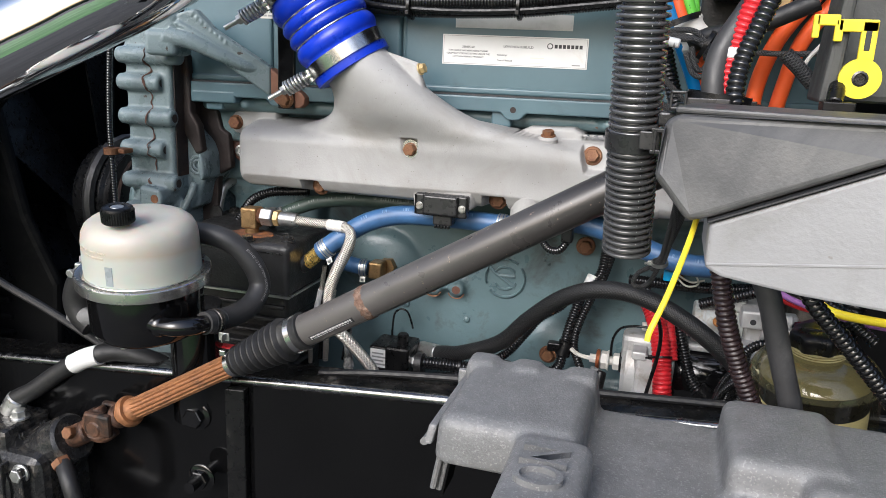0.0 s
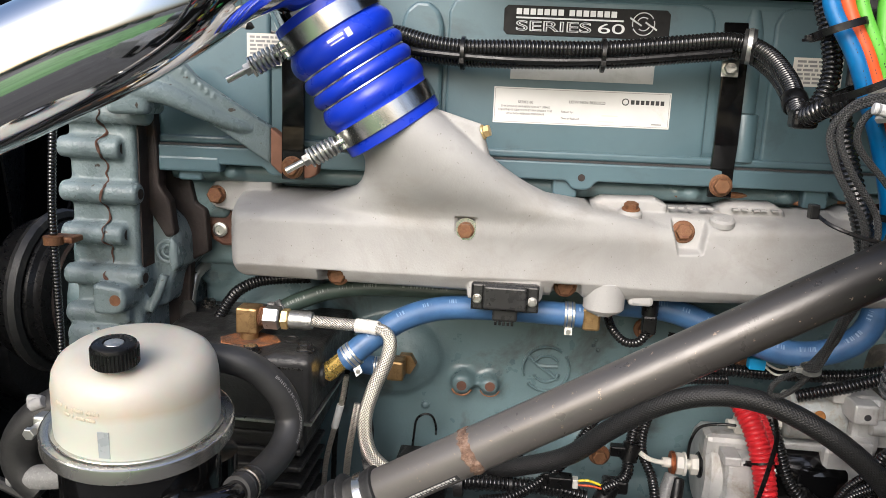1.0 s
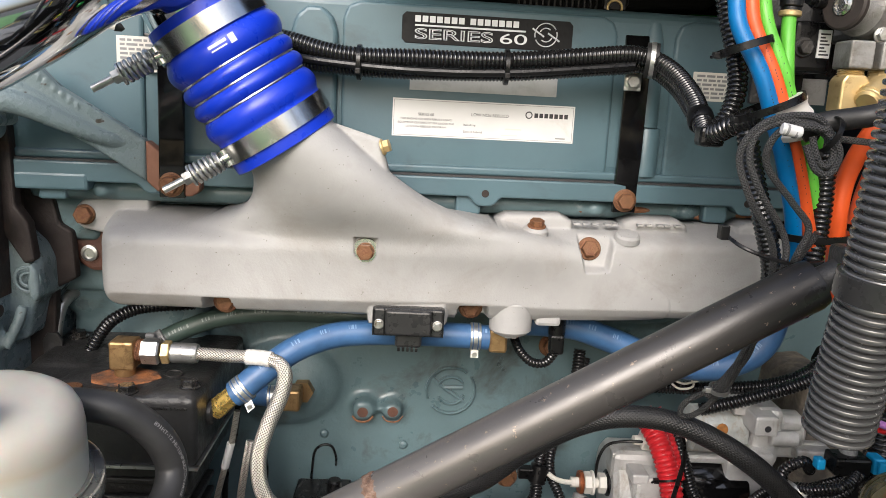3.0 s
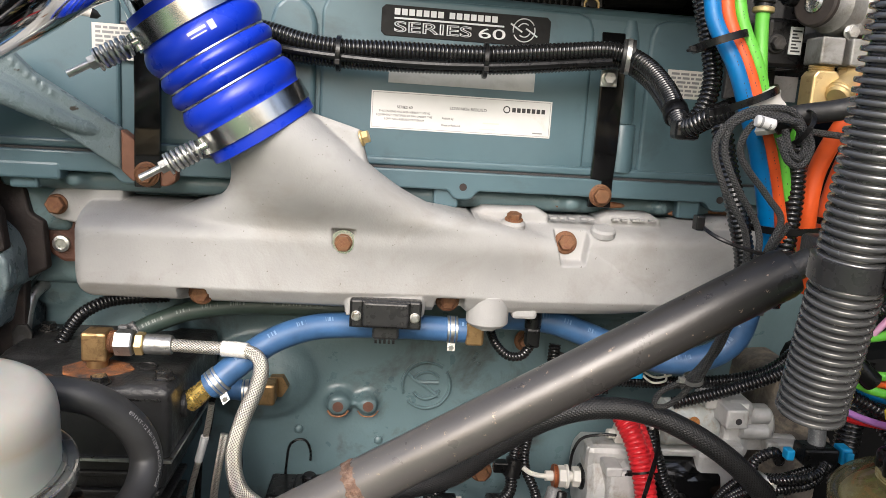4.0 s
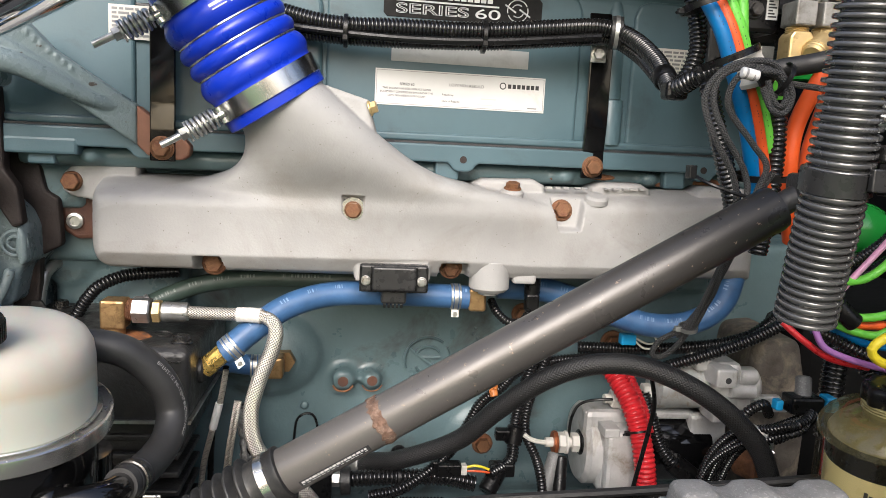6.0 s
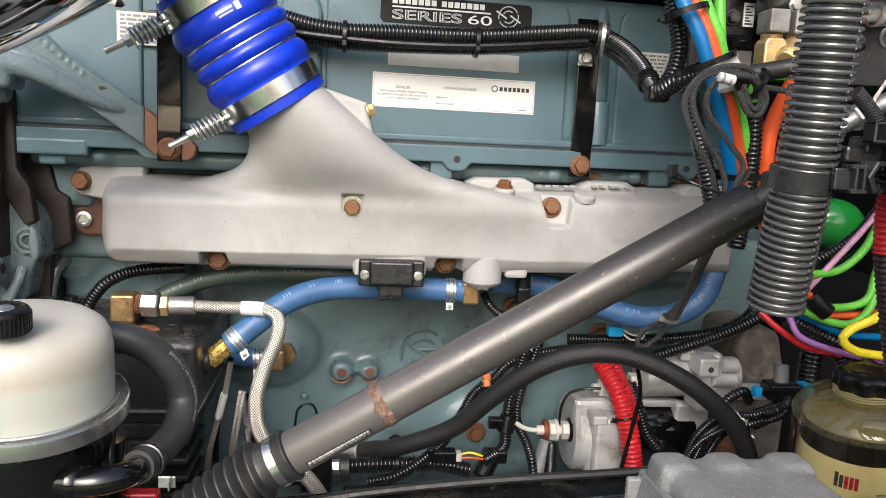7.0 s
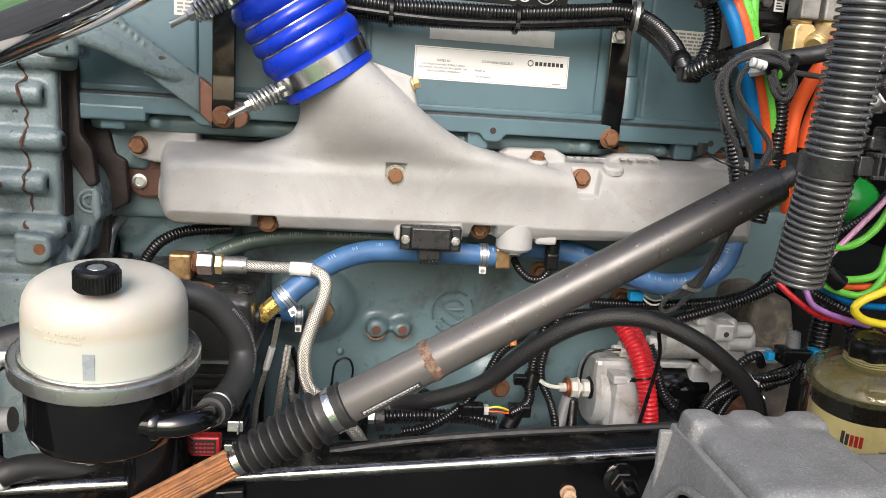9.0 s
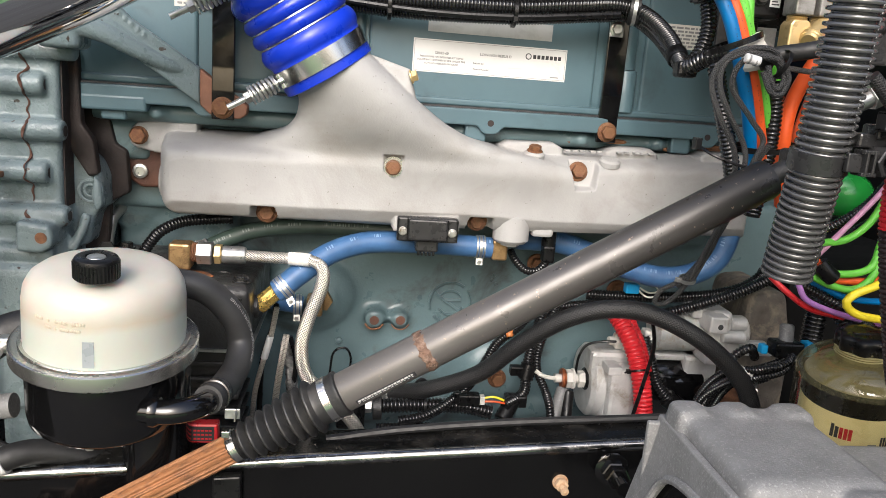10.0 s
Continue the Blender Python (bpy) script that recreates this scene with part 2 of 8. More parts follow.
PLATE_BLACK = surface("black_name_plate", (0.0045, 0.0045, 0.0048), 0.55, spec=0.25, var=0.2, vs=60, bump=0.05)
SILVER_PRINT = surface("silver_print", (0.62, 0.63, 0.64), 0.4, var=0.05, bump=0)
WHITEWIRE = surface("white_wire", (0.62, 0.60, 0.54), 0.5, var=0.1, bump=0.05)
BLUECON = surface("blue_connector", (0.02, 0.30, 0.62), 0.4, var=0.1, bump=0.05)
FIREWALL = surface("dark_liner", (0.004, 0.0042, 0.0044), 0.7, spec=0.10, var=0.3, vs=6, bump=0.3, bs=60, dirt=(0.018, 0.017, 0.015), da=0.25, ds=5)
ASPHALT = surface("worn_asphalt", (0.045, 0.044, 0.043), 0.9, var=0.25, vs=3, bump=0.6, bs=90)
EARTHY = surface("grimy_casting", (0.105, 0.093, 0.078), 0.8, var=0.35, vs=40, bump=0.7, bs=160, dirt=(0.27, 0.225, 0.165), da=0.35, ds=30)
BRAID_STEEL = woven("stainless_braid", (0.24, 0.215, 0.175), (0.76, 0.72, 0.65), around=16, along=300, rough=0.34, metal=0.85)
BRAID_BLACK = woven("black_braided_sleeve", (0.003, 0.003, 0.003), (0.050, 0.050, 0.050), around=6, along=380, rough=0.55)
BRAID_HOSE = woven("textile_braid_hose", (0.007, 0.007, 0.007), (0.017, 0.017, 0.0175), around=18, along=250, rough=0.42, bump=0.35)
BLUE_HOSE = banded("blue_coolant_hose", (0.046, 0.112, 0.245), (0.19, 0.29, 0.46), rough=0.42, scale=26, amount=0.35, lane=(0.865, 0.925))
BLACK_HOSE = banded("black_suction_hose", (0.027, 0.027, 0.0276), (0.42, 0.42, 0.42), rough=0.5, scale=4, amount=0.2, lane=(2.0, 2.1))
GREEN_HOSE = banded("dark_green_hose", (0.035, 0.055, 0.045), (0.16, 0.19, 0.175), rough=0.5, scale=26, amount=0.5, lane=(0.87, 0.93))


def clear_plastic(name, tint, milk, amount, rough=0.05):
    """A thin tinted wall: light passes straight through, the plastic is a little milky and its skin shines."""
    m, n, l, p = nodes_of(name)
    see, body, haze = n.new("ShaderNodeBsdfTransparent"), n.new("ShaderNodeBsdfTranslucent"), n.new("ShaderNodeBsdfDiffuse")
    shine, facing, gloss = n.new("ShaderNodeBsdfGlossy"), n.new("ShaderNodeLayerWeight"), n.new("ShaderNodeMapRange")
    see.inputs["Color"].default_value = col(tint)
    body.inputs["Color"].default_value = haze.inputs["Color"].default_value = col(milk)
    shine.inputs["Roughness"].default_value = rough
    facing.inputs["Blend"].default_value = 0.25
    gloss.inputs["To Min"].default_value, gloss.inputs["To Max"].default_value = 0.05, 0.40
    l.new(facing.outputs["Facing"], gloss.inputs[0])
    both, thick, skin = n.new("ShaderNodeMixShader"), n.new("ShaderNodeMixShader"), n.new("ShaderNodeMixShader")
    both.inputs[0].default_value, thick.inputs[0].default_value = 0.5, amount
    l.new(body.outputs[0], both.inputs[1])
    l.new(haze.outputs[0], both.inputs[2])
    l.new(see.outputs[0], thick.inputs[1])
    l.new(both.outputs[0], thick.inputs[2])
    l.new(gloss.outputs[0], skin.inputs[0])
    l.new(thick.outputs[0], skin.inputs[1])
    l.new(shine.outputs[0], skin.inputs[2])
    l.new(skin.outputs[0], n["Material Output"].inputs["Surface"])
    n.remove(p)
    return m


AMBER = clear_plastic("olive_clear_bowl", (0.86, 0.82, 0.60), (0.38, 0.35, 0.19), 0.28, 0.09)
CLEAR_SHELL = clear_plastic("thin_olive_shell", (0.96, 0.94, 0.84), (0.30, 0.26, 0.15), 0.05)


def tank_plastic():
    """Translucent natural plastic, tea-stained above the oil line, greener below it."""
    m, n, l, p = nodes_of("natural_tank_plastic")
    vec = n.new("ShaderNodeTexCoord").outputs["Object"]
    sep = n.new("ShaderNodeSeparateXYZ")
    l.new(vec, sep.inputs[0])
    level = n.new("ShaderNodeMapRange")
    level.inputs["From Min"].default_value, level.inputs["From Max"].default_value = 1.328, 1.345
    l.new(sep.outputs[2], level.inputs[0])
    r = ramp(n, 0.3, 0.7, (0.390, 0.380, 0.338), (0.455, 0.444, 0.402))
    l.new(tex_noise(n, l, vec, 22, 6), r.inputs[0])
    stain = n.new("ShaderNodeValToRGB")
    for pos, v in ((0.0, 0.0), (0.42, 0.0), (0.52, 0.75), (0.62, 0.25), (1.0, 0.0)):
        e = stain.color_ramp.elements.new(pos) if pos not in (0.0, 1.0) else stain.color_ramp.elements[0 if pos == 0.0 else -1]
        e.color = col((v, v, v))
    span = n.new("ShaderNodeMapRange")
    span.inputs["From Min"].default_value, span.inputs["From Max"].default_value = 1.305, 1.380
    wob = n.new("ShaderNodeMath")
    wob.operation = "MULTIPLY_ADD"
    l.new(tex_noise(n, l, vec, 30, 4), wob.inputs[0])
    wob.inputs[1].default_value = 0.012
    l.new(sep.outputs[2], wob.inputs[2])
    l.new(wob.outputs[0], span.inputs[0])
    l.new(span.outputs[0], stain.inputs[0])
    body = mixer(n, l, level.outputs[0], (0.405, 0.420, 0.375), r.outputs[0])
    l.new(mixer(n, l, stain.outputs[0], body, (0.385, 0.335, 0.255)), p.inputs["Base Color"])
    p.inputs["Roughness"].default_value = 0.42
    p.inputs["Subsurface Weight"].default_value, p.inputs["Subsurface Scale"].default_value = 0.35, 0.012
    return m


TANK = tank_plastic()


# ---- mesh helpers ----
def V(*a):
    return Vector(a)


def box(x0, x1, y0, y1, z0, z1, bevel=0.0, segs=2):
    bm = bmesh.new()
    bmesh.ops.create_cube(bm, size=1)
    for v in bm.verts:
        v.co = V(x0 + (v.co.x + .5) * (x1 - x0), y0 + (v.co.y + .5) * (y1 - y0), z0 + (v.co.z + .5) * (z1 - z0))
    if bevel:
        bmesh.ops.bevel(bm, geom=bm.edges[:], offset=bevel, segments=segs, profile=0.5, affect="EDGES", clamp_overlap=True)
    return bm


def prism(poly, a, b, axis="y", bevel=0.0, segs=2, poly2=None):
    """A polygon drawn in the two other axes, drawn out along one axis from a to b."""
    put = {"y": lambda p, h: V(p[0], h, p[1]), "x": lambda p, h: V(h, p[0], p[1]), "z": lambda p, h: V(p[0], p[1], h)}[axis]
    bm = bmesh.new()
    lo = [bm.verts.new(put(p, a)) for p in poly]
    hi = [bm.verts.new(put(p, b)) for p in (poly2 or poly)]
    n = len(poly)
    bm.faces.new(lo)
    bm.faces.new(hi[::-1])
    for i in range(n):
        bm.faces.new((lo[i], hi[i], hi[(i + 1) % n], lo[(i + 1) % n]))
    bmesh.ops.recalc_face_normals(bm, faces=bm.faces[:])
    if bevel:
        bmesh.ops.bevel(bm, geom=bm.edges[:], offset=bevel, segments=segs, profile=0.5, affect="EDGES", clamp_overlap=True)
    return bm


def basis(axis):
    """A turn that takes z to the axis."""
    return Vector(axis).normalized().to_track_quat("Z", "Y").to_matrix().to_4x4()


def lathe(origin, axis, profile, segs=24, close=True):
    """Rings of (radius, height) round an axis, with the ends closed."""
    m = Matrix.Translation(origin) @ basis(axis)
    bm = bmesh.new()
    rings = []
    for r, h in profile:
        rings.append([bm.verts.new(m @ V(r * math.cos(2 * math.pi * i / segs), r * math.sin(2 * math.pi * i / segs), h)) for i in range(segs)])
    for a, b in zip(rings, rings[1:]):
        for i in range(segs):
            bm.faces.new((a[i], a[(i + 1) % segs], b[(i + 1) % segs], b[i]))
    if close:
        bm.faces.new(rings[0][::-1])
        bm.faces.new(rings[-1])
    for f in bm.faces:
        f.smooth = True
    bmesh.ops.recalc_face_normals(bm, faces=bm.faces[:])
    return bm


def cyl(p0, p1, r, segs=20, ch=0.0, r1=None):
    p0, p1 = Vector(p0), Vector(p1)
    h, r1 = (p1 - p0).length, r if r1 is None else r1
    prof = [(r - ch, 0), (r, ch), (r1, h - ch), (r1 - ch, h)] if ch else [(r, 0), (r1, h)]
    return lathe(p0, p1 - p0, prof, segs)


def ball(c, r, segs=16):
    bm = bmesh.new()
    rx, ry, rz = r if isinstance(r, tuple) else (r, r, r)
    bmesh.ops.create_uvsphere(bm, u_segments=segs, v_segments=segs // 2 + 2, radius=1)
    for v in bm.verts:
        v.co = V(c[0] + v.co.x * rx, c[1] + v.co.y * ry, c[2] + v.co.z * rz)
    for f in bm.faces:
        f.smooth = True
    return bm


def merge(*bms):
    out = bmesh.new()
    for b in bms:
        me = bpy.data.meshes.new("tmp")
        b.to_mesh(me)
        b.free()
        out.from_mesh(me)
        bpy.data.meshes.remove(me)
    return out


def curve_points(pts, step):
    """A smooth line through the points, in even steps."""
    p = [Vector(q) for q in pts]
    if len(p) == 2:
        n = max(1, int((p[1] - p[0]).length / step))
        return [p[0].lerp(p[1], i / n) for i in range(n + 1)]
    e = [p[0] * 2 - p[1]] + p + [p[-1] * 2 - p[-2]]
    fine = []
    for i in range(1, len(e) - 2):
        a, b, c, d = e[i - 1:i + 3]
        for k in range(24):
            t = k / 24
            fine.append(0.5 * ((2 * b) + (c - a) * t + (2 * a - 5 * b + 4 * c - d) * t * t + (3 * b - a - 3 * c + d) * t ** 3))
    fine.append(p[-1])
    length = sum((b - a).length for a, b in zip(fine, fine[1:]))
    n = max(2, int(round(length / step)))
    out, want, run = [fine[0]], length / n, 0.0
    for a, b in zip(fine, fine[1:]):
        d = (b - a).length
        while run + d >= want * len(out) - 1e-9 and len(out) < n and d > 0:
            out.append(a.lerp(b, (want * len(out) - run) / d))
        run += d
    return out + [fine[-1]]


def frames(line):
    """Tangent and two cross directions along a line, without twist."""
    out = []
    t0 = (line[1] - line[0]).normalized()
    side = t0.cross(V(0, 0, 1) if abs(t0.z) < 0.9 else V(0, 1, 0)).normalized()
    for i, q in enumerate(line):
        t = (line[min(i + 1, len(line) - 1)] - line[max(i - 1, 0)]).normalized()
        side = (side - t * side.dot(t)).normalized()
        out.append((q, t, side, t.cross(side)))
    return out


def sweep(pts, r, segs=12, step=0.006, rf=None, flat=1.0):
    """A hose along a smooth line; rf(distance) scales its radius, flat squeezes it. Laid out round (u) and along in metres (v)."""
    line = curve_points(pts, step)
    bm = bmesh.new()
    uv = bm.loops.layers.uv.new("UVMap")
    rings, run, dist = [], 0.0, []
    for i, (q, t, a, b) in enumerate(frames(line)):
        run += (line[i] - line[i - 1]).length if i else 0.0
        dist.append(run)
        k = r * (rf(run) if rf else 1.0)
        rings.append([bm.verts.new(q + a * (k * math.cos(2 * math.pi * j / segs)) + b * (k * flat * math.sin(2 * math.pi * j / segs))) for j in range(segs)])
    for i in range(len(rings) - 1):
        for j in range(segs):
            k = (j + 1) % segs
            f = bm.faces.new((rings[i][j], rings[i][k], rings[i + 1][k], rings[i + 1][j]))
            f.smooth = True
            for lp, (u, w) in zip(f.loops, ((j, i), (j + 1, i), (j + 1, i + 1), (j, i + 1))):
                lp[uv].uv = (u / segs, dist[w])
    bm.faces.new(rings[0][::-1])
    bm.faces.new(rings[-1])
    bmesh.ops.recalc_face_normals(bm, faces=bm.faces[:])
    return bm


def ribbed(pts, r, pitch, depth=0.12, segs=12):
    """A corrugated hose: square-shouldered rings along a smooth line."""
    def rf(s):
        p = (s / pitch) % 1.0
        return 1.0 - depth * (0.5 - 0.5 * math.cos(2 * math.pi * p)) ** 1.8
    return sweep(pts, r, segs, pitch / 6, rf)


def hexhead(p, n, r, h, flange=0.0, point=0.0):
    """A hexagon head with a chamfered top, on a round flange if it has one."""
    n = Vector(n).normalized()
    p = Vector(p)
    bits = []
    if flange:
        bits.append(lathe(p, n, [(flange, 0), (flange, h * 0.18), (flange * 0.9, h * 0.28)], 20))
    hx = lathe(p + n * (h * 0.2 if flange else 0), n, [(r, 0), (r, h * 0.72), (r * 0.88, h * 0.8)], 6)
    for f in hx.faces:
        f.smooth = False
    bits.append(hx)
    if point:
        bits.append(cyl(p, p + n * point, r * 0.5, 12))
    return merge(*bits)


def coil(p0, p1, r, wire, turns, per=14):
    p0, p1 = Vector(p0), Vector(p1)
    m = Matrix.Translation(p0) @ basis(p1 - p0)
    h = (p1 - p0).length
    n = int(turns * per)
    pts = [m @ V(r * math.cos(2 * math.pi * i / per), r * math.sin(2 * math.pi * i / per), h * i / n) for i in range(n + 1)]
    return sweep(pts, wire, 7, 2 * math.pi * r / per)


def mesh_object(name, bm, material):
    me = bpy.data.meshes.new(name)
    for e in bm.edges:
        if len(e.link_faces) == 2 and e.calc_face_angle(0.0) > 0.62:
            e.smooth = False
    bm.to_mesh(me)
    bm.free()
    me.materials.append(material)
    return new(name, me)


def thing(name, at, label, category, group="", kind=""):
    ob = new(name)
    ob.location = at
    ob.empty_display_size = 0.02
    return tagged(ob, label, category, group, kind)


def part(name, bm, material, parent, label=""):
    ob = mesh_object(name, bm, material)
    if parent is not None:
        ob.parent = parent
        ob.matrix_parent_inverse = Matrix.Translation(-parent.location)
    if label:
        ob["label"] = label
    return ob


def aslant(t, dy=0.0, dz=0.0):
    """The engine stands slightly askew in the truck: swing a thing's parts into its line."""
    m = Matrix(((1, 0, 0, 0), (0.075, 1, 0, dy - 0.0105), (0, 0, 1, dz), (0, 0, 0, 1)))
    for ob in t.children_recursive:
        ob.data.transform(m)
    return t


def solo(name, bm, material, label, category, group="", kind=""):
    return tagged(mesh_object(name, bm, material), label, category, group, kind)


def melt(ob, voxel=0.004, smooth=4, factor=0.5):
    """Fuse the overlapping solids of a casting and soften the edges where they meet."""
    r = ob.modifiers.new("fuse", "REMESH")
    r.mode, r.voxel_size, r.use_smooth_shade = "VOXEL", voxel, True
    if smooth:
        s = ob.modifiers.new("soften", "SMOOTH")
        s.factor, s.iterations = factor, smooth
    return ob


def lettering(name, words, size, m, material, parent, thick=0.0004, align="LEFT", label="", fit=0.0, outline=0.0):
    cu = bpy.data.curves.new("words", "FONT")
    cu.body, cu.size, cu.extrude, cu.align_x = words, size, thick, align
    if outline:
        cu.fill_mode, cu.extrude, cu.bevel_depth, cu.bevel_resolution = "NONE", 0.0, outline, 0
    tmp = bpy.data.objects.new("words", cu)
    scene.collection.objects.link(tmp)
    bpy.context.view_layer.update()
    me = bpy.data.meshes.new_from_object(tmp)
    bpy.data.objects.remove(tmp)
    if fit:
        xs = [v.co.x for v in me.vertices]
        me.transform(Matrix.Diagonal((fit / (max(xs) - min(xs)), 1, 1, 1)))
    me.transform(m)
    me.name = name
    me.materials.clear()
    me.materials.append(material)
    ob = new(name, me)
    if parent is not None:
        ob.parent = parent
        ob.matrix_parent_inverse = Matrix.Translation(-parent.location)
    if label:
        ob["label"] = label
    return ob


def tie(line_pt, axis, r, width=0.004):
    """A cable tie round a bundle, with its lock and cut end."""
    p, n = Vector(line_pt), Vector(axis).normalized()
    ring = lathe(p - n * width / 2, n, [(r, 0), (r + 0.0012, 0), (r + 0.0012, width), (r, width)], 20, close=False)
    side = n.cross(V(0, -1, 0.2)).normalized()
    q = p + side * (r + 0.002)
    return merge(ring, box(q.x - .003, q.x + .003, q.y - .003, q.y + .003, q.z - .0025, q.z + .0025, 0.0006),
                 sweep([q, q + side * 0.006 + V(0, -.003, 0)], 0.0013, 6, 0.003))


# ---- the place ----
solo("ground", prism([(-400, -400), (400, -400), (400, 400), (-400, 400)], -0.3, 0.0, "z"), ASPHALT, "dark worn asphalt yard under the truck", "ground", kind="structure")
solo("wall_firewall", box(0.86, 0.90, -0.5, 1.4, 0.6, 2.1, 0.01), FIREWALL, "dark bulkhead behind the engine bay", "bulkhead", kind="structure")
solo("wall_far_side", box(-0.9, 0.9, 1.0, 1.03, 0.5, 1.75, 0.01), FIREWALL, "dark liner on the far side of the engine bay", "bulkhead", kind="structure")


def cab_panel():
    t = thing("cab_body_panel", (0.4, 0.6, 1.70), "bright green painted cab panel behind the engine", "body panel")
    part("panel", merge(box(0.18, 0.88, 0.50, 0.53, 1.66, 2.05, 0.01), box(0.18, 0.86, 0.42, 0.53, 1.655, 1.685, 0.01)), BODY_GREEN, t)


cab_panel()


def radiator_side():
    t = thing("radiator_shroud", (-0.85, 0.2, 0.9), "matte black fan shroud in front of the engine", "fan shroud")
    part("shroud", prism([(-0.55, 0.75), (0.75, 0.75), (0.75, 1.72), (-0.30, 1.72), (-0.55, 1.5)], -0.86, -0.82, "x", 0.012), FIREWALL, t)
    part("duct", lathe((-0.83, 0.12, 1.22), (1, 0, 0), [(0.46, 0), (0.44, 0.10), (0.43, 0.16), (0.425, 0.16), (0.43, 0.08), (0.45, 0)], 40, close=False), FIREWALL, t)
    f = thing("cooling_fan", (-0.63, 0.12, 1.22), "black plastic engine cooling fan at rest", "fan")
    part("hub", lathe((-0.70, 0.12, 1.22), (1, 0, 0), [(0.10, 0), (0.11, 0.03), (0.10, 0.08), (0.06, 0.09)], 32), BLACK_IRON, f)
    for i in range(9):
        a = 2 * math.pi * i / 9 + 0.2
        u, w = V(0, math.cos(a), math.sin(a)), V(0, -math.sin(a), math.cos(a))
        c = V(-0.66, 0.12, 1.22)
        bm = bmesh.new()
        rows = []
        for k in range(6):
            r = 0.10 + 0.30 * k / 5
            tw = 0.55 - 0.25 * k / 5
            wd = 0.055 + 0.02 * k / 5
            rows.append([[bm.verts.new(c + u * r + w * (s * wd * math.cos(tw)) + V(s * wd * math.sin(tw) + th, 0, 0)) for s in (-1, 0, 1)] for th in (0, 0.004)])
        for p, q in zip(rows, rows[1:]):
            for j in range(2):
                bm.faces.new((p[0][j], p[0][j + 1], q[0][j + 1], q[0][j]))
                bm.faces.new((p[1][j], q[1][j], q[1][j + 1], p[1][j + 1]))
            bm.faces.new((p[0][0], q[0][0], q[1][0], p[1][0]))
            bm.faces.new((p[0][2], p[1][2], q[1][2], q[0][2]))
        bm.faces.new((rows[-1][0][0], rows[-1][0][1], rows[-1][0][2], rows[-1][1][2], rows[-1][1][1], rows[-1][1][0]))
        part("blade", bm, BLACK, f)
    part("tip_ring", lathe((-0.68, 0.12, 1.22), (1, 0, 0), [(0.405, 0), (0.405, 0.05), (0.40, 0.05), (0.40, 0)], 48, close=False), BLACK, f)


radiator_side()


def tree_row():
    """Dark trees across the yard, which the chrome pipe mirrors."""
    rnd = random.Random(8)
    bm = bmesh.new()
    for k in range(26):
        x, y, h = -26 + 2.1 * k + rnd.uniform(-.6, .6), -22 + rnd.uniform(-2, 2), rnd.uniform(1.0, 2.0)
        for i in range(130):
            a, u = rnd.uniform(0, 6.283), rnd.random()
            r = 1.7 * math.sqrt(rnd.random()) * (1.15 - abs(u - .45))
            c = V(x + r * math.cos(a), y + r * math.sin(a), 0.2 + h * u)
            s = rnd.uniform(.22, .45)
            n = V(rnd.uniform(-1, 1), rnd.uniform(-1, 1), rnd.uniform(-.3, 1)).normalized()
            p, q = n.orthogonal().normalized() * s, n.cross(n.orthogonal().normalized()) * s
            bm.faces.new([bm.verts.new(c + p), bm.verts.new(c + q * .7), bm.verts.new(c - p), bm.verts.new(c - q * .7)])
    solo("tree_row", bm, surface("dark_foliage", (0.035, 0.07, 0.022), 0.6, var=0.4, vs=1.5, bump=0), "row of dark green trees across the yard", "trees", kind="stuff")


tree_row()


def lawn():
    """The grass beside the truck, which the chrome pipe mirrors."""
    rnd = random.Random(31)
    bm = bmesh.new()
    cells = [[bm.verts.new((-14 + 0.7 * i, -2.9 - 0.45 * k + (rnd.uniform(-.12, .12) if k == 0 else 0), 0.006 + rnd.uniform(0, 0.045) * (k > 0))) for i in range(41)] for k in range(17)]
    for p, q in zip(cells, cells[1:]):
        for i in range(40):
            bm.faces.new((p[i], q[i], q[i + 1], p[i + 1]))
    bmesh.ops.recalc_face_normals(bm, faces=bm.faces[:])
    solo("lawn", bm, surface("mown_grass", (0.085, 0.20, 0.055), 0.8, var=0.35, vs=1.3, bump=0.8, bs=60, dirt=(0.05, 0.13, 0.03), da=0.4, ds=3), "uneven green lawn beside the parked truck", "lawn", kind="stuff")


lawn()


def inner_liner():
    """The dark plastic air box and liner seen past the front of the engine."""
    t = thing("fender_liner", (-0.66, -0.25, 1.0), "dusty black plastic liner beside the radiator", "liner")
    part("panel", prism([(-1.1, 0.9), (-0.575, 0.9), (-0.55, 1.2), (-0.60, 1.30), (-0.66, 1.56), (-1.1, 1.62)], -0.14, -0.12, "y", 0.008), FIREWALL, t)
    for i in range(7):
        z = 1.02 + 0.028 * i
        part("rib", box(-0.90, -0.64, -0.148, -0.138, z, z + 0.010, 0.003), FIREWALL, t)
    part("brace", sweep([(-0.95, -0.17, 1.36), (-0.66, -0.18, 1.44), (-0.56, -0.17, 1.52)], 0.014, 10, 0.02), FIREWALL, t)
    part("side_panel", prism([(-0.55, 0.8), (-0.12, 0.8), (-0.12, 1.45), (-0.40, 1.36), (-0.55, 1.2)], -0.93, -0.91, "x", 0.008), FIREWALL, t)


inner_liner()


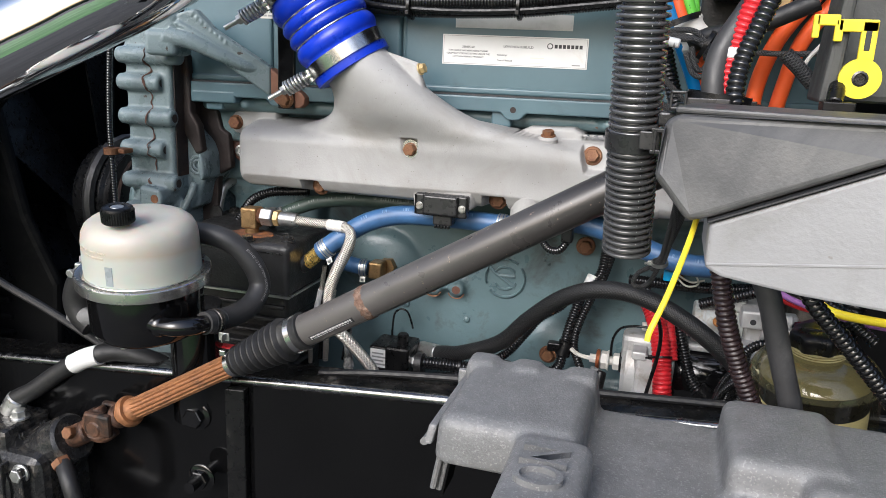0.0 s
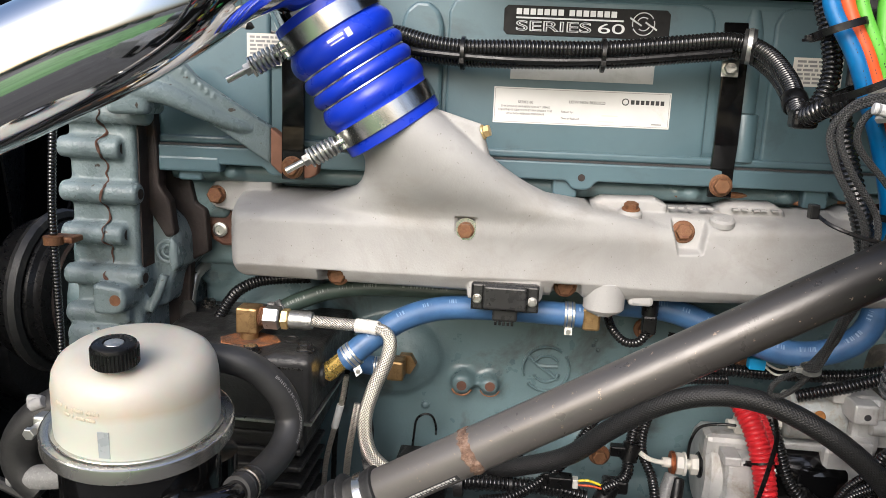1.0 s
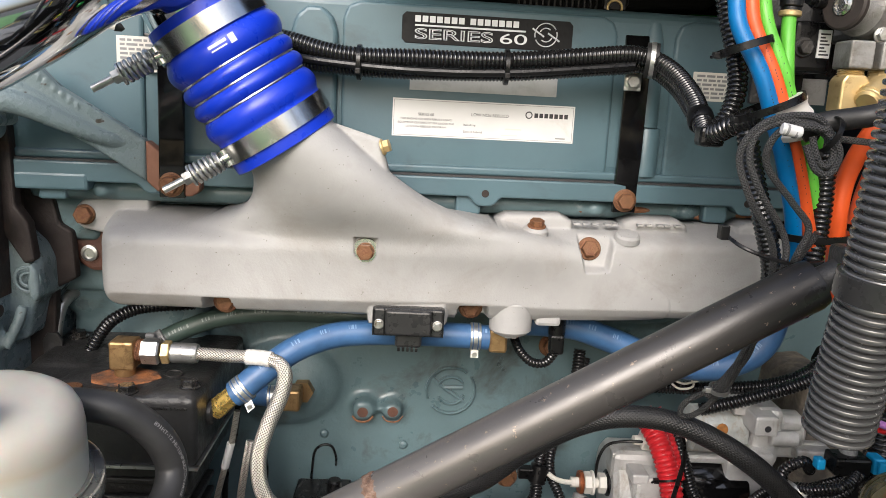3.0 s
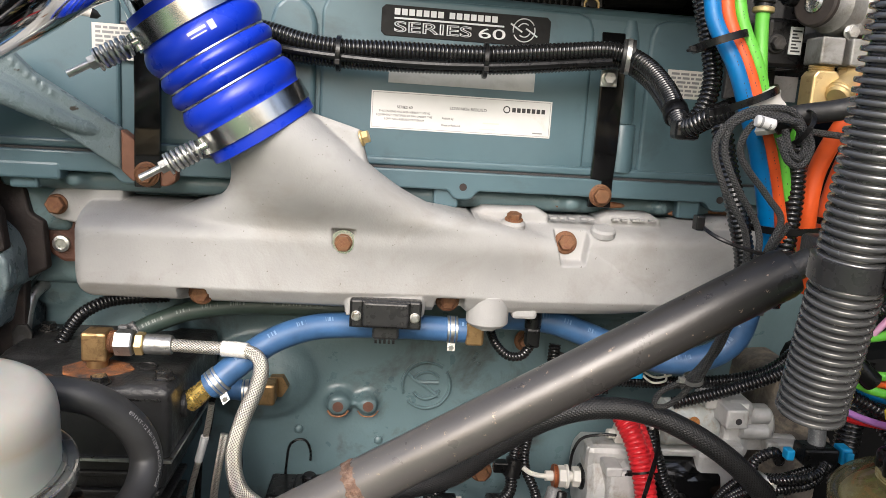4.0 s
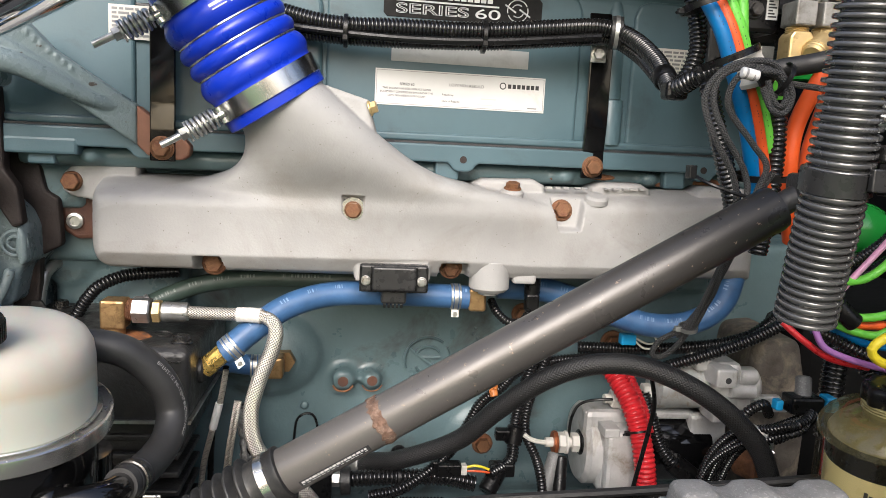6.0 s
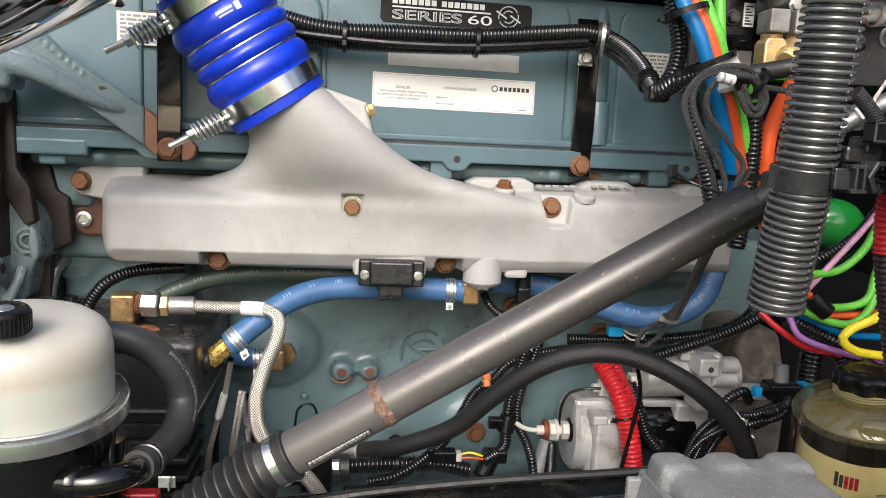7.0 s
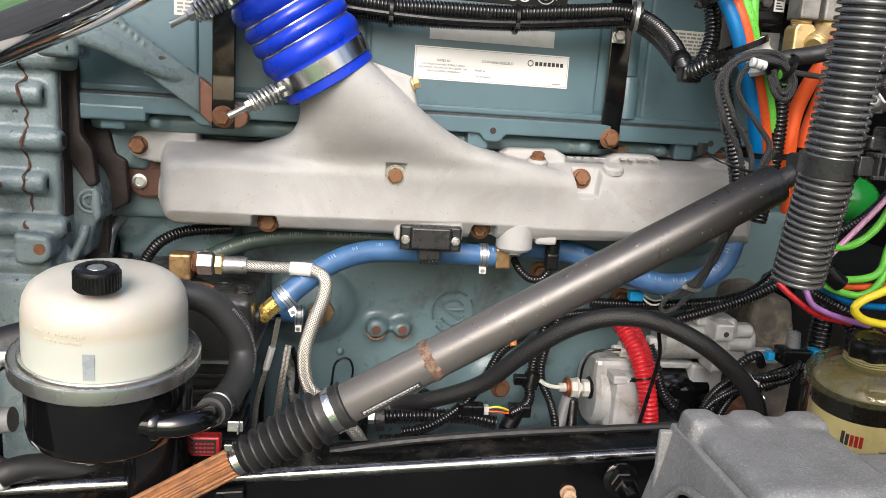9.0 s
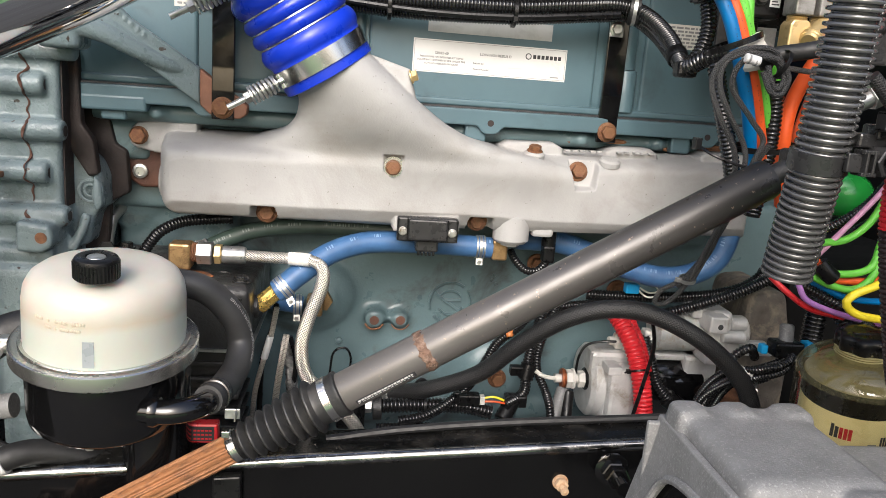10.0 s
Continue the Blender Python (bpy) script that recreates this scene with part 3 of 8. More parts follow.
def frame_rail():
    """The chassis rail climbs slightly towards the cab; its outer web, top flange and rolled rubber lip."""
    t = thing("frame_rail", (0, -0.3, 0.95), "gloss black chassis frame rail, dusty on top", "frame rail")
    lean = 0.075
    z0 = 1.176

    def shear(bm):
        for v in bm.verts:
            v.co.z += v.co.x * lean
        return bm
    part("web", shear(box(-1.2, 0.95, -0.264, -0.256, 0.93, z0 - 0.004, 0.002)), RAIL, t)
    part("top_flange", shear(box(-1.2, 0.95, -0.266, -0.204, z0 - 0.012, z0, 0.004)), DUSTY_RAIL, t)
    part("edge_trim", shear(sweep([(-0.06, -0.226, z0 - 0.001), (0.02, -0.222, z0 + 0.004), (0.14, -0.220, z0 + 0.006), (0.30, -0.220, z0 + 0.004), (0.7, -0.220, z0 + 0.003)], 0.0045, 8, 0.01)), RUBBER, t,
         "rolled rubber edge trim")
    part("reinforcement", shear(box(-0.168, -0.140, -0.276, -0.264, 0.95, z0 - 0.012, 0.002)), BLACK, t)
    # Rounded metal strip, brighter than the paint, put in to carry a highlight line.
    part("highlight_edge", shear(sweep([(-1.2, -0.2600, z0 - 0.0055), (0.95, -0.2600, z0 - 0.0055)], 0.0066, 14, 0.05)), RAIL_EDGE, t, "bright metal edge added for the rail's sky highlight")
    part("lower_flange", shear(box(-1.2, 0.95, -0.264, -0.18, 0.922, 0.932, 0.003)), BLACK_GLOSS, t)
    part("bolt", merge(hexhead((0.187, -0.264, 1.147), (0, -1, 0), 0.0074, 0.009, 0.0085), cyl((0.187, -0.264, 1.147), (0.189, -0.280, 1.143), 0.0045, 10, 0.001)), PALE_RUST, t, "pale crusted bolt end")
    part("stud", merge(cyl((0.236, -0.264, 1.170), (0.236, -0.318, 1.170), 0.0075, 14), hexhead((0.236, -0.276, 1.170), (0, -1, 0), 0.013, 0.012, 0.018), hexhead((0.236, -0.292, 1.170), (0, -1, 0), 0.013, 0.010)), BLACK_GLOSS, t, "black threaded stud with nuts")
    part("stud", merge(cyl((-0.198, -0.264, 1.026), (-0.198, -0.315, 1.026), 0.0075, 14), hexhead((-0.198, -0.286, 1.026), (0, -1, 0), 0.013, 0.012, 0.019)), BLACK_GLOSS, t)
    part("bolt", hexhead((-0.217, -0.264, 1.100), (0, -1, 0), 0.014, 0.014, 0.020), BLACK_GLOSS, t)


frame_rail()


# ---- engine ----
def stroked_ring(c, r, w, segs=28, start=0.0, end=6.2832, depth=0.004):
    """A raised letter stroke bent round a circle on the block's side."""
    pts = [(c[0] + r * math.cos(start + (end - start) * i / segs), c[1], c[2] + r * math.sin(start + (end - start) * i / segs)) for i in range(segs + 1)]
    return sweep(pts, w, 6, r * (end - start) / segs, flat=0.6)


def engine_block():
    t = thing("engine_block", (0, 0.3, 0.75), "teal painted cast-iron truck engine block and head", "engine")
    bits = [box(-0.36, 0.70, 0.094, 0.55, 0.72, 1.40, 0.01),
            # pad with two bosses
            cyl((-0.008, 0.10, 1.210), (-0.008, 0.072, 1.210), 0.0150, 20, 0.002),
            cyl((0.030, 0.10, 1.208), (0.030, 0.074, 1.208), 0.0125, 20, 0.002),
            box(-0.008, 0.030, 0.082, 0.10, 1.205, 1.214, 0.003),
            # round boss behind the brass elbow
            cyl((-0.085, 0.10, 1.235), (-0.085, 0.072, 1.235), 0.026, 24, 0.005),
            ball((-0.105, 0.092, 1.24), (0.07, 0.02, 0.055)),
            # left top boss, with the steel pipe
            ball((-0.325, 0.08, 1.372), (0.05, 0.03, 0.026)),
            box(-0.352, -0.20, 0.062, 0.12, 1.26, 1.392, 0.012),
            cyl((-0.335, 0.09, 1.360), (-0.335, 0.055, 1.360), 0.026, 20, 0.004),
            # lower skirt boss
            ball((0.185, 0.10, 1.120), (0.055, 0.022, 0.05)),
            ball((0.42, 0.085, 1.35), (0.035, 0.03, 0.022)),
            box(0.23, 0.50, 0.08, 0.12, 1.33, 1.36, 0.01),
            box(-0.10, 0.62, 0.085, 0.11, 1.045, 1.075, 0.008)]
    melt(part("block_casting", merge(*bits), TEAL_DARK, t), 0.005, 5)
    head = [box(-0.36, 0.53, 0.062, 0.50, 1.36, 1.500, 0.008), box(-0.372, -0.300, 0.040, 0.10, 1.425, 1.470, 0.006),
            box(-0.36, 0.53, 0.034, 0.08, 1.474, 1.496, 0.005),
            cyl((-0.36, 0.030, 1.486), (0.53, 0.030, 1.486), 0.0125, 16)]
    for x, r in ((-0.318, 0.013), (-0.285, 0.012), (0.105, 0.012), (0.252, 0.013), (0.36, 0.012), (0.50, 0.012)):
        head.append(ball((x, 0.018, 1.486), (r, 0.012, 0.010)))
    melt(part("cylinder_head", merge(*head), TEAL_DARK, t), 0.0045, 3)
    rail = [box(-0.383, 0.53, -0.003, 0.30, 1.4965, 1.517, 0.002),
            box(-0.380, -0.292, -0.004, 0.02, 1.487, 1.505, 0.003)]
    for x in (0.1235, 0.4235, -0.225):
        rail.append(prism([(x - .024, 1.500), (x + .024, 1.500), (x + .015, 1.494), (x + .0115, 1.489), (x + .006, 1.4865), (x - .006, 1.4865), (x - .0115, 1.489), (x - .015, 1.494)], -0.003, 0.02, "y", 0.002))
    for x in (0.092, 0.376, -0.345):
        rail.append(box(x, x + 0.028, 0.004, 0.02, 1.476, 1.50, 0.003))
    part("head_rail", merge(*rail), TEAL, t)
    for x in (0.1235, 0.4235):
        part("bolt_hole", merge(lathe((x, -0.0038, 1.5005), (0, 1, 0), [(0.0042, 0.0), (0.0040, 0.004), (0.001, 0.0045)], 16)), RUST_STREAK, t, "rusty threaded hole in the rail")
    for x, y in ((-0.008, 0.0715), (0.030, 0.0735)):
        part("bolt_hole", lathe((x, y, 1.209), (0, 1, 0), [(0.0068, 0), (0.0055, 0.002), (0.001, 0.0025)], 14), RUST_LUG, t)
        part("rust_rim", sweep([(x - .013, 0.0745, 1.203), (x - 0.008, 0.0742, 1.197), (x, 0.074, 1.195), (x + 0.008, 0.0742, 1.197), (x + .013, 0.0745, 1.203)], 0.0013 if x < 0 else 0.0009, 6, 0.003), RUST, t)
    for x, z, a, b in ((0.300, 1.486, 0.020, 0.004), (0.440, 1.484, 0.022, 0.006), (0.385, 1.480, 0.016, 0.004), (0.245, 1.484, 0.014, 0.005)):
        part("rust_bloom", ball((x, 0.0195, z), (a, 0.003, b), 12), RUST, t, "orange rust bloom below the rail")
    c = (0.104, 0.092, 1.232)
    part("cast_emblem", merge(stroked_ring(c, 0.0315, 0.0036, 36, 0.9, 3.5), stroked_ring(c, 0.0315, 0.0036, 36, 3.9, 6.9), stroked_ring(c, 0.0185, 0.0034, 24, 0.6, 2.7), stroked_ring(c, 0.0185, 0.0034, 24, 3.7, 5.9),
                              sweep([(c[0] - .026, c[1], c[2] + .018), (c[0] - .014, c[1], c[2] + .007), (c[0] + .017, c[1], c[2] - .015)], 0.0030, 6, 0.004), sweep([(c[0] - .012, c[1], c[2] + .004), (c[0] + .016, c[1], c[2] + .004)], 0.0030, 6, 0.004)), TEAL_DARK, t,
         "raised round cast emblem")
    for x, z, r in ((0.184, 1.117, 0.010), (0.36, 1.26, 0.012), (0.228, 1.30, 0.010)):
        part("bolt", hexhead((x, 0.080 if x < .3 else 0.08, z), (0, -1, 0), r, 0.014, r * 1.45), RUST_BOLT, t, "rusty hexagon bolt")
    for x, z in ((0.045, 1.155), (0.165, 1.268), (0.172, 1.262), (0.168, 1.276), (-0.058, 1.17)):
        part("casting_pimple", ball((x, 0.093, z), (0.006, 0.004, 0.006) if x < .1 else (0.003, 0.003, 0.003), 10), TEAL_DARK, t)
    part("sensor_plug", merge(hexhead((0.070, 0.094, 1.10), (0, -1, 0), 0.009, 0.012, 0.011), cyl((0.07, 0.08, 1.10), (0.07, 0.055, 1.105), 0.006)), BLACK, t)
    for ob in t.children_recursive:
        low = ob.name.split(".")[0] not in ("cylinder_head", "head_rail", "rust_bloom") and min(v.co.z for v in ob.data.vertices) < 1.45
        ob.data.transform(Matrix.Translation((0, 0.018, -0.005) if low else (0, 0, 0)))
    aslant(t)


engine_block()


def valve_cover():
    t = thing("valve_cover", (0.12, 0.2, 1.52), "teal painted valve cover with black plate and paper labels", "valve cover")
    back, top = 0.40, 1.704
    main = box(-0.385, 0.53, 0.010, back, 1.5205, top, 0.014, 4)
    part("cover", main, TEAL, t)

    def proud(x0, x1, y, z0, z1, r):
        return prism([(x0, z0), (x1, z0), (x1, z1 - r), (x1 - r * .3, z1 - r * .3), (x1 - r, z1), (x0 + r, z1), (x0 + r * .3, z1 - r * .3), (x0, z1 - r)], y, 0.02, "y", 0.004, 3)
    part("panel", proud(-0.036, 0.258, 0.0055, 1.5245, 1.6955, 0.018), TEAL, t)
    part("panel", proud(0.322, 0.522, 0.0055, 1.5245, 1.6955, 0.018), TEAL, t)
    part("panel", proud(-0.372, -0.236, 0.0055, 1.5245, 1.6955, 0.018), TEAL, t)
    part("pillar", merge(prism([(-0.088, 1.523), (-0.040, 1.523), (-0.040, 1.662), (-0.045, 1.677), (-0.056, 1.687), (-0.072, 1.687), (-0.083, 1.677), (-0.088, 1.662)], 0.000, 0.02, "y", 0.005, 3)), TEAL, t)
    part("pillar", merge(lathe((0.302, 0.012, 1.526), (0, 0, 1), [(0.0150, 0), (0.0150, 0.051), (0.0140, 0.053)], 28), lathe((0.300, 0.014, 1.580), (0, 0.02, 1), [(0.0135, 0), (0.0135, 0.070), (0.0125, 0.090), (0.008, 0.112)], 28)), TEAL, t)
    part("flange", box(-0.386, 0.532, 0.002, back, 1.5195, 1.529, 0.003, 3), TEAL, t)
    part("gasket", box(-0.384, 0.53, -0.0012, back, 1.5172, 1.5196), INK, t, "black rubber gasket line")

    # black name plate: letters of the maker's name as plain blocks
    x0, x1, z0, z1, y = 0.0255, 0.2075, 1.6555, 1.6870, 0.0045
    plate = part("name_plate", prism([(x0 + .004, z0), (x1 - .004, z0), (x1, z0 + .004), (x1, z1 - .004), (x1 - .004, z1), (x0 + .004, z1), (x0, z1 - .004), (x0, z0 + .004)], y, y + .003, "y", 0.0004, 1), PLATE_BLACK, t,
                 "black plate with silver lettering")
    w = 0.116 / 15.2
    for i in range(14):
        gap = 0.6 * w if i >= 7 else 0.0
        a = x0 + .0135 + i * w + gap
        part("maker_mark", box(a, a + w * 0.78, y - .0008, y, z0 + .0218, z0 + .0282), SILVER_PRINT, plate)
    part("rule", box(x0 + .0135, x0 + .131, y - .0008, y, z0 + .0175, z0 + .0193), SILVER_PRINT, plate)
    lettering("plate_lettering", "SERIES", 0.0150, pose(x0 + .0132, y - .0004, z0 + .0048, 90), SILVER_PRINT, plate, fit=0.083, outline=0.0004)
    lettering("plate_lettering", "60", 0.0150, pose(x0 + .1025, y - .0004, z0 + .0048, 90), SILVER_PRINT, plate, fit=0.029)
    c = (x1 - .029, y - .0004, (z0 + z1) / 2 + .0005)
    part("emblem", merge(stroked_ring(c, 0.0120, 0.0011, 24, 0.5, 3.4), stroked_ring(c, 0.0120, 0.0011, 24, 3.6, 6.6), stroked_ring(c, 0.0070, 0.0011, 16, 0.9, 2.7), stroked_ring(c, 0.0070, 0.0011, 16, 4.0, 5.9),
                         sweep([(c[0] - .015, c[1], c[2] + .006), (c[0] - .002, c[1], c[2] - .002)], 0.001, 5, .003), sweep([(c[0] + .015, c[1], c[2] - .006), (c[0] + .002, c[1], c[2] + .002)], 0.001, 5, .003)),
         SILVER_PRINT, plate, "round silver emblem")

    # white rebuild label
    x0, x1, z0, z1, y = 0.019, 0.217, 1.5585, 1.5985, 0.0045
    lab = part("paper_label", box(x0, x1, y, y + .002, z0, z1), WHITE, t, "white rebuild label with printed words")
    edge = 0.0014
    for bm in (box(x0 + edge, x1 - edge, y - .0002, y, z1 - edge - .0004, z1 - edge), box(x0 + edge, x1 - edge, y - .0002, y, z0 + edge, z0 + edge + .0004),
               box(x0 + edge, x0 + edge + .0004, y - .0002, y, z0 + edge, z1 - edge), box(x1 - edge - .0004, x1 - edge, y - .0002, y, z0 + edge, z1 - edge)):
        part("label_line", bm, GREYINK, lab)
    for words, size, x, z, al in (("SERIES 60", 0.0042, x0 + .036, z1 - .0175, "CENTER"), ("THIS ENGINE HAS BEEN REBUILT USING", 0.0031, x0 + .036, z1 - .0222, "CENTER"),
                                  ("EQUIPMENT CERTIFIED BY EPA UNDER THE", 0.0031, x0 + .036, z1 - .0262, "CENTER"), ("LOW NOx REBUILD PROGRAM", 0.0031, x0 + .036, z1 - .0302, "CENTER"),
                                  ("LOW NOx REBUILD", 0.0046, x0 + .0845, z1 - .0155, "LEFT"), ("Rebuilt by:", 0.0032, x0 + .0765, z1 - .0262, "LEFT"),
                                  ("Date of Rebuild:", 0.0032, x0 + .0765, z1 - .0335, "LEFT")):
        lettering("label_lettering", words, size, pose(x, y - .0002, z, 90), INK, lab, 0.0002, al)
    part("smudge", merge(box(x0 + .122, x0 + .140, y - .0002, y, z1 - .0285, z1 - .0270), box(x0 + .118, x0 + .136, y - .0002, y, z1 - .0350, z1 - .0338)), CREAM, lab)
    part("label_bar", box(x1 - .020, x1 - .009, y - .0002, y, z0 + .004, z0 + .0053), GREYINK, lab)
    for i in range(7):
        part("maker_mark", box(x1 - .0445 + i * .0055, x1 - .0405 + i * .0055, y - .0003, y, z1 - .0140, z1 - .0092), INK, lab)
    part("maker_emblem", stroked_ring((x1 - .0505, y, z1 - .0115), 0.0034, 0.0006, 16), INK, lab)

    # the other stickers
    def sticker(x0, x1, z0, z1, rows, material, name="paper_label", label=""):
        s = part(name, box(x0, x1, 0.0047, 0.0060, z0, z1), material, t, label)
        for i in range(rows):
            z = z1 - (z1 - z0) * (i + 0.9) / (rows + 0.8)
            h = (z1 - z0) / (rows + 1) * 0.28
            a = x0 + (x1 - x0) * 0.08
            rnd = random.Random(i + rows)
            while a < x1 - (x1 - x0) * 0.12:
                b = min(a + rnd.uniform(0.003, 0.011), x1 - (x1 - x0) * 0.06)
                part("label_bar", box(a, b, 0.0044, 0.0048, z - h, z + h), GREYINK, s)
                a = b + 0.0018
    sticker(0.036, 0.195, 1.6075, 1.6275, 0, FADED, label="faded grey label partly behind the wiring")
    sticker(-0.262, -0.219, 1.611, 1.646, 7, CREAM, label="small build label with rows of print")
    sticker(0.346, 0.400, 1.612, 1.643, 6, CREAM, label="small label with rows of print")
    aslant(t)


valve_cover()


def strap(x, z1, name_label, y=0.0, foot=0.0):
    s = thing("hold_down_strap", (x, -0.005, 1.50), name_label, "strap", "straps on the valve cover")
    part("strap", prism([(-0.0105 + foot, 1.4850), (-0.0045 + foot, 1.4850), (-0.0045 + foot, 1.518), (-0.0045, 1.545), (-0.0045, z1), (-0.0105, z1), (-0.0105, 1.545), (-0.0105 + foot, 1.518)], x - .0130, x + .0130, "x", 0.0012), BLACK_GLOSS, s)
    part("top_bend", prism([(-0.0105, z1), (-0.0045, z1), (0.01, z1 + .035), (0.004, z1 + .038)], x - .013, x + .013, "x", 0.0012), BLACK_GLOSS, s)
    part("washer", lathe((x, -0.0105 + foot, 1.4990), (0, -1, 0), [(0.0128, 0), (0.0128, 0.0018), (0.0120, 0.0022)], 24), RUST_BOLT, s)
    part("bolt", hexhead((x, -0.0125 + foot, 1.4990), (0, -1, 0), 0.0092, 0.010, 0.0115), RUST_BOLT, s, "rusty flanged bolt")
    for ob in s.children_recursive:
        ob.data.transform(Matrix.Translation((0, y, 0)))
    return s


strap(0.2800, 1.640, "gloss black steel strap over the teal valve cover", 0.014, 0.004)
strap(-0.2030, 1.672, "gloss black steel strap beside the blue hose", -0.032, -0.001)


def lifting_bracket():
    t = thing("lifting_bracket", (-0.28, -0.04, 1.50), "teal cast lifting bracket with a rust-brown foot", "bracket")
    arm = [prism([(-0.343, 1.612), (-0.322, 1.619), (-0.299, 1.592), (-0.2300, 1.5425), (-0.2300, 1.5005), (-0.276, 1.536), (-0.322, 1.567), (-0.343, 1.580)], 0.0, 0.014, "y", 0.002),
           # the lower rib, a thick rounded bar that runs out into the plate
           sweep([(-0.352, -0.004, 1.580), (-0.322, -0.005, 1.573), (-0.290, -0.003, 1.5565), (-0.262, 0.001, 1.5435), (-0.248, 0.006, 1.539)], 0.0125, 14, 0.006, lambda s: 1.0 - 0.5 * min(1.0, s / 0.115)),
           sweep([(-0.343, 0.002, 1.5985), (-0.318, 0.000, 1.583), (-0.285, 0.001, 1.562), (-0.251, 0.005, 1.5435)], 0.0060, 10, 0.006, lambda s: 1.0 - 0.45 * min(1.0, s / 0.11)),
           box(-0.378, -0.340, -0.014, 0.030, 1.553, 1.588, 0.007, 3), box(-0.376, -0.343, -0.004, 0.040, 1.575, 1.612, 0.006)]
    for i in range(8):
        x = -0.327 + i * 0.0058
        arm.append(box(x, x + .0036, -0.0012, 0.004, 1.6085 - i * .0052, 1.6140 - i * .0052, 0.0006))
    swing = Matrix(((1, 0, 0, 0), (0.5, 1, 0, 0.075), (0, 0, 1, 0), (0, 0, 0, 1)))
    ob = melt(part("arm", merge(*arm), TEAL_CAST, t), 0.0014, 1)
    ob.data.transform(swing)
    part("foot", prism([(-0.2300, 1.5425), (-0.206, 1.524), (-0.180, 1.5085), (-0.1745, 1.502), (-0.1765, 1.492), (-0.184, 1.4868), (-0.205, 1.4862), (-0.219, 1.4905), (-0.2300, 1.5005)], -0.040, -0.022, "y", 0.002), PRIMER, t, "rust-brown bare foot")


lifting_bracket()


def intake_casting():
    """The manifold's casting: a long box with rounded shoulders and a bevelled foot that swells into the tilted neck.
    Front and back faces over one outline, worked out on a fine square lattice."""
    h, back = 0.0013, 0.04
    X, Z = np.meshgrid(np.arange(-0.328, 0.495, h), np.arange(1.355, 1.600, h), indexing="ij")

    def ease(d, r, n=2.3):
        return (1 - (1 - np.clip(d / r, 0, 1)) ** n) ** (1 / n)

    def inside(poly):
        """Distance into a convex outline, given clockwise."""
        g = np.full(X.shape, 9.0)
        for (ax, az), (bx, bz) in zip(poly, poly[1:] + poly[:1]):
            n = math.hypot(bx - ax, bz - az)
            g = np.minimum(g, ((bz - az) * (X - ax) - (bx - ax) * (Z - az)) / n)
        return g

    def fade(knots, values):
        v = np.interp(Z[0], knots, values)
        for _ in range(2):
            v = np.convolve(np.pad(v, 4, "edge"), np.ones(9) / 9, "valid")
        return v[None, :] + 0 * X

    # the body
    x0, z0 = -0.2835, 1.3685
    z1 = np.interp(X, [-0.28, 0.10, 0.25, 0.48], [1.4675, 1.4690, 1.4720, 1.4770])
    full = back - np.interp(X, [-0.28, -0.10, 0.0, 0.10, 0.19, 0.26, 0.48], [-0.080, -0.077, -0.071, -0.060, -0.046, -0.038, -0.022])
    g_body = np.minimum(np.minimum(X - x0, 0.486 - X), np.minimum(z1 - Z, Z - z0))
    for cz, r, s in ((z0, 0.034, 1), (1.4675, 0.014, -1)):
        px, pz = X - (x0 + r), (Z - (cz + s * r)) * s
        g_body = np.where((px < 0) & (pz < 0), np.minimum(g_body, r - np.hypot(px, pz)), g_body)
    depth = full * ease(z1 - Z, 0.030) * ease(X - x0, 0.036) * (0.35 + 0.65 * ease(g_body, 0.020))
    foot = np.interp(X, [-0.28, 0.10, 0.20, 0.50], [0.0235, 0.0230, 0.0165, 0.0160])
    bevel = full - np.maximum(0, foot - (Z - z0)) * 0.95
    depth = (depth + bevel - np.sqrt((depth - bevel) ** 2 + 0.003 ** 2)) / 2
    front = np.where(g_body > -0.003, back - depth, back + 0.03)
    # the neck
    knots = [1.40, 1.42, 1.44, 1.455, 1.468, 1.473, 1.48, 1.49, 1.50, 1.519, 1.545, 1.573, 1.60]
    xl = fade(knots, [-0.33, -0.29, -0.25, -0.21, -0.168, -0.150, -0.131, -0.120, -0.1145, -0.1115, -0.128, -0.146, -0.164])
    xr = fade(knots, [0.33, 0.30, 0.27, 0.22, 0.170, 0.128, 0.100, 0.077, 0.058, 0.031, -0.001, -0.035, -0.055])
    mid = fade(knots, [0.0, 0.0, -0.01, -0.02, -0.030, -0.035, -0.043, -0.053, -0.062, -0.075, -0.084, -0.088, -0.092])
    crest = fade(knots, [-0.040, -0.058, -0.0705, -0.0770, -0.087, -0.0915, -0.098, -0.106, -0.112, -0.1205, -0.1295, -0.135, -0.139])
    q = (X - (xl + xr) / 2) / ((xr - xl) / 2)
    bow = np.sqrt(np.maximum(0, 1 - q * q))
    g_neck = np.minimum(np.minimum(X - xl, xr - X) * 0.75, np.minimum(Z - 1.462, 0.012 - ((X + 0.078) * -0.546 + (Z - 1.548) * 0.838)))
    neck = np.where(np.abs(q) < 1, mid - (mid - crest) * bow, back + 0.03)
    front = (front + neck - np.sqrt((front - neck) ** 2 + 0.013 ** 2)) / 2
    outline = np.maximum(g_body, g_neck)
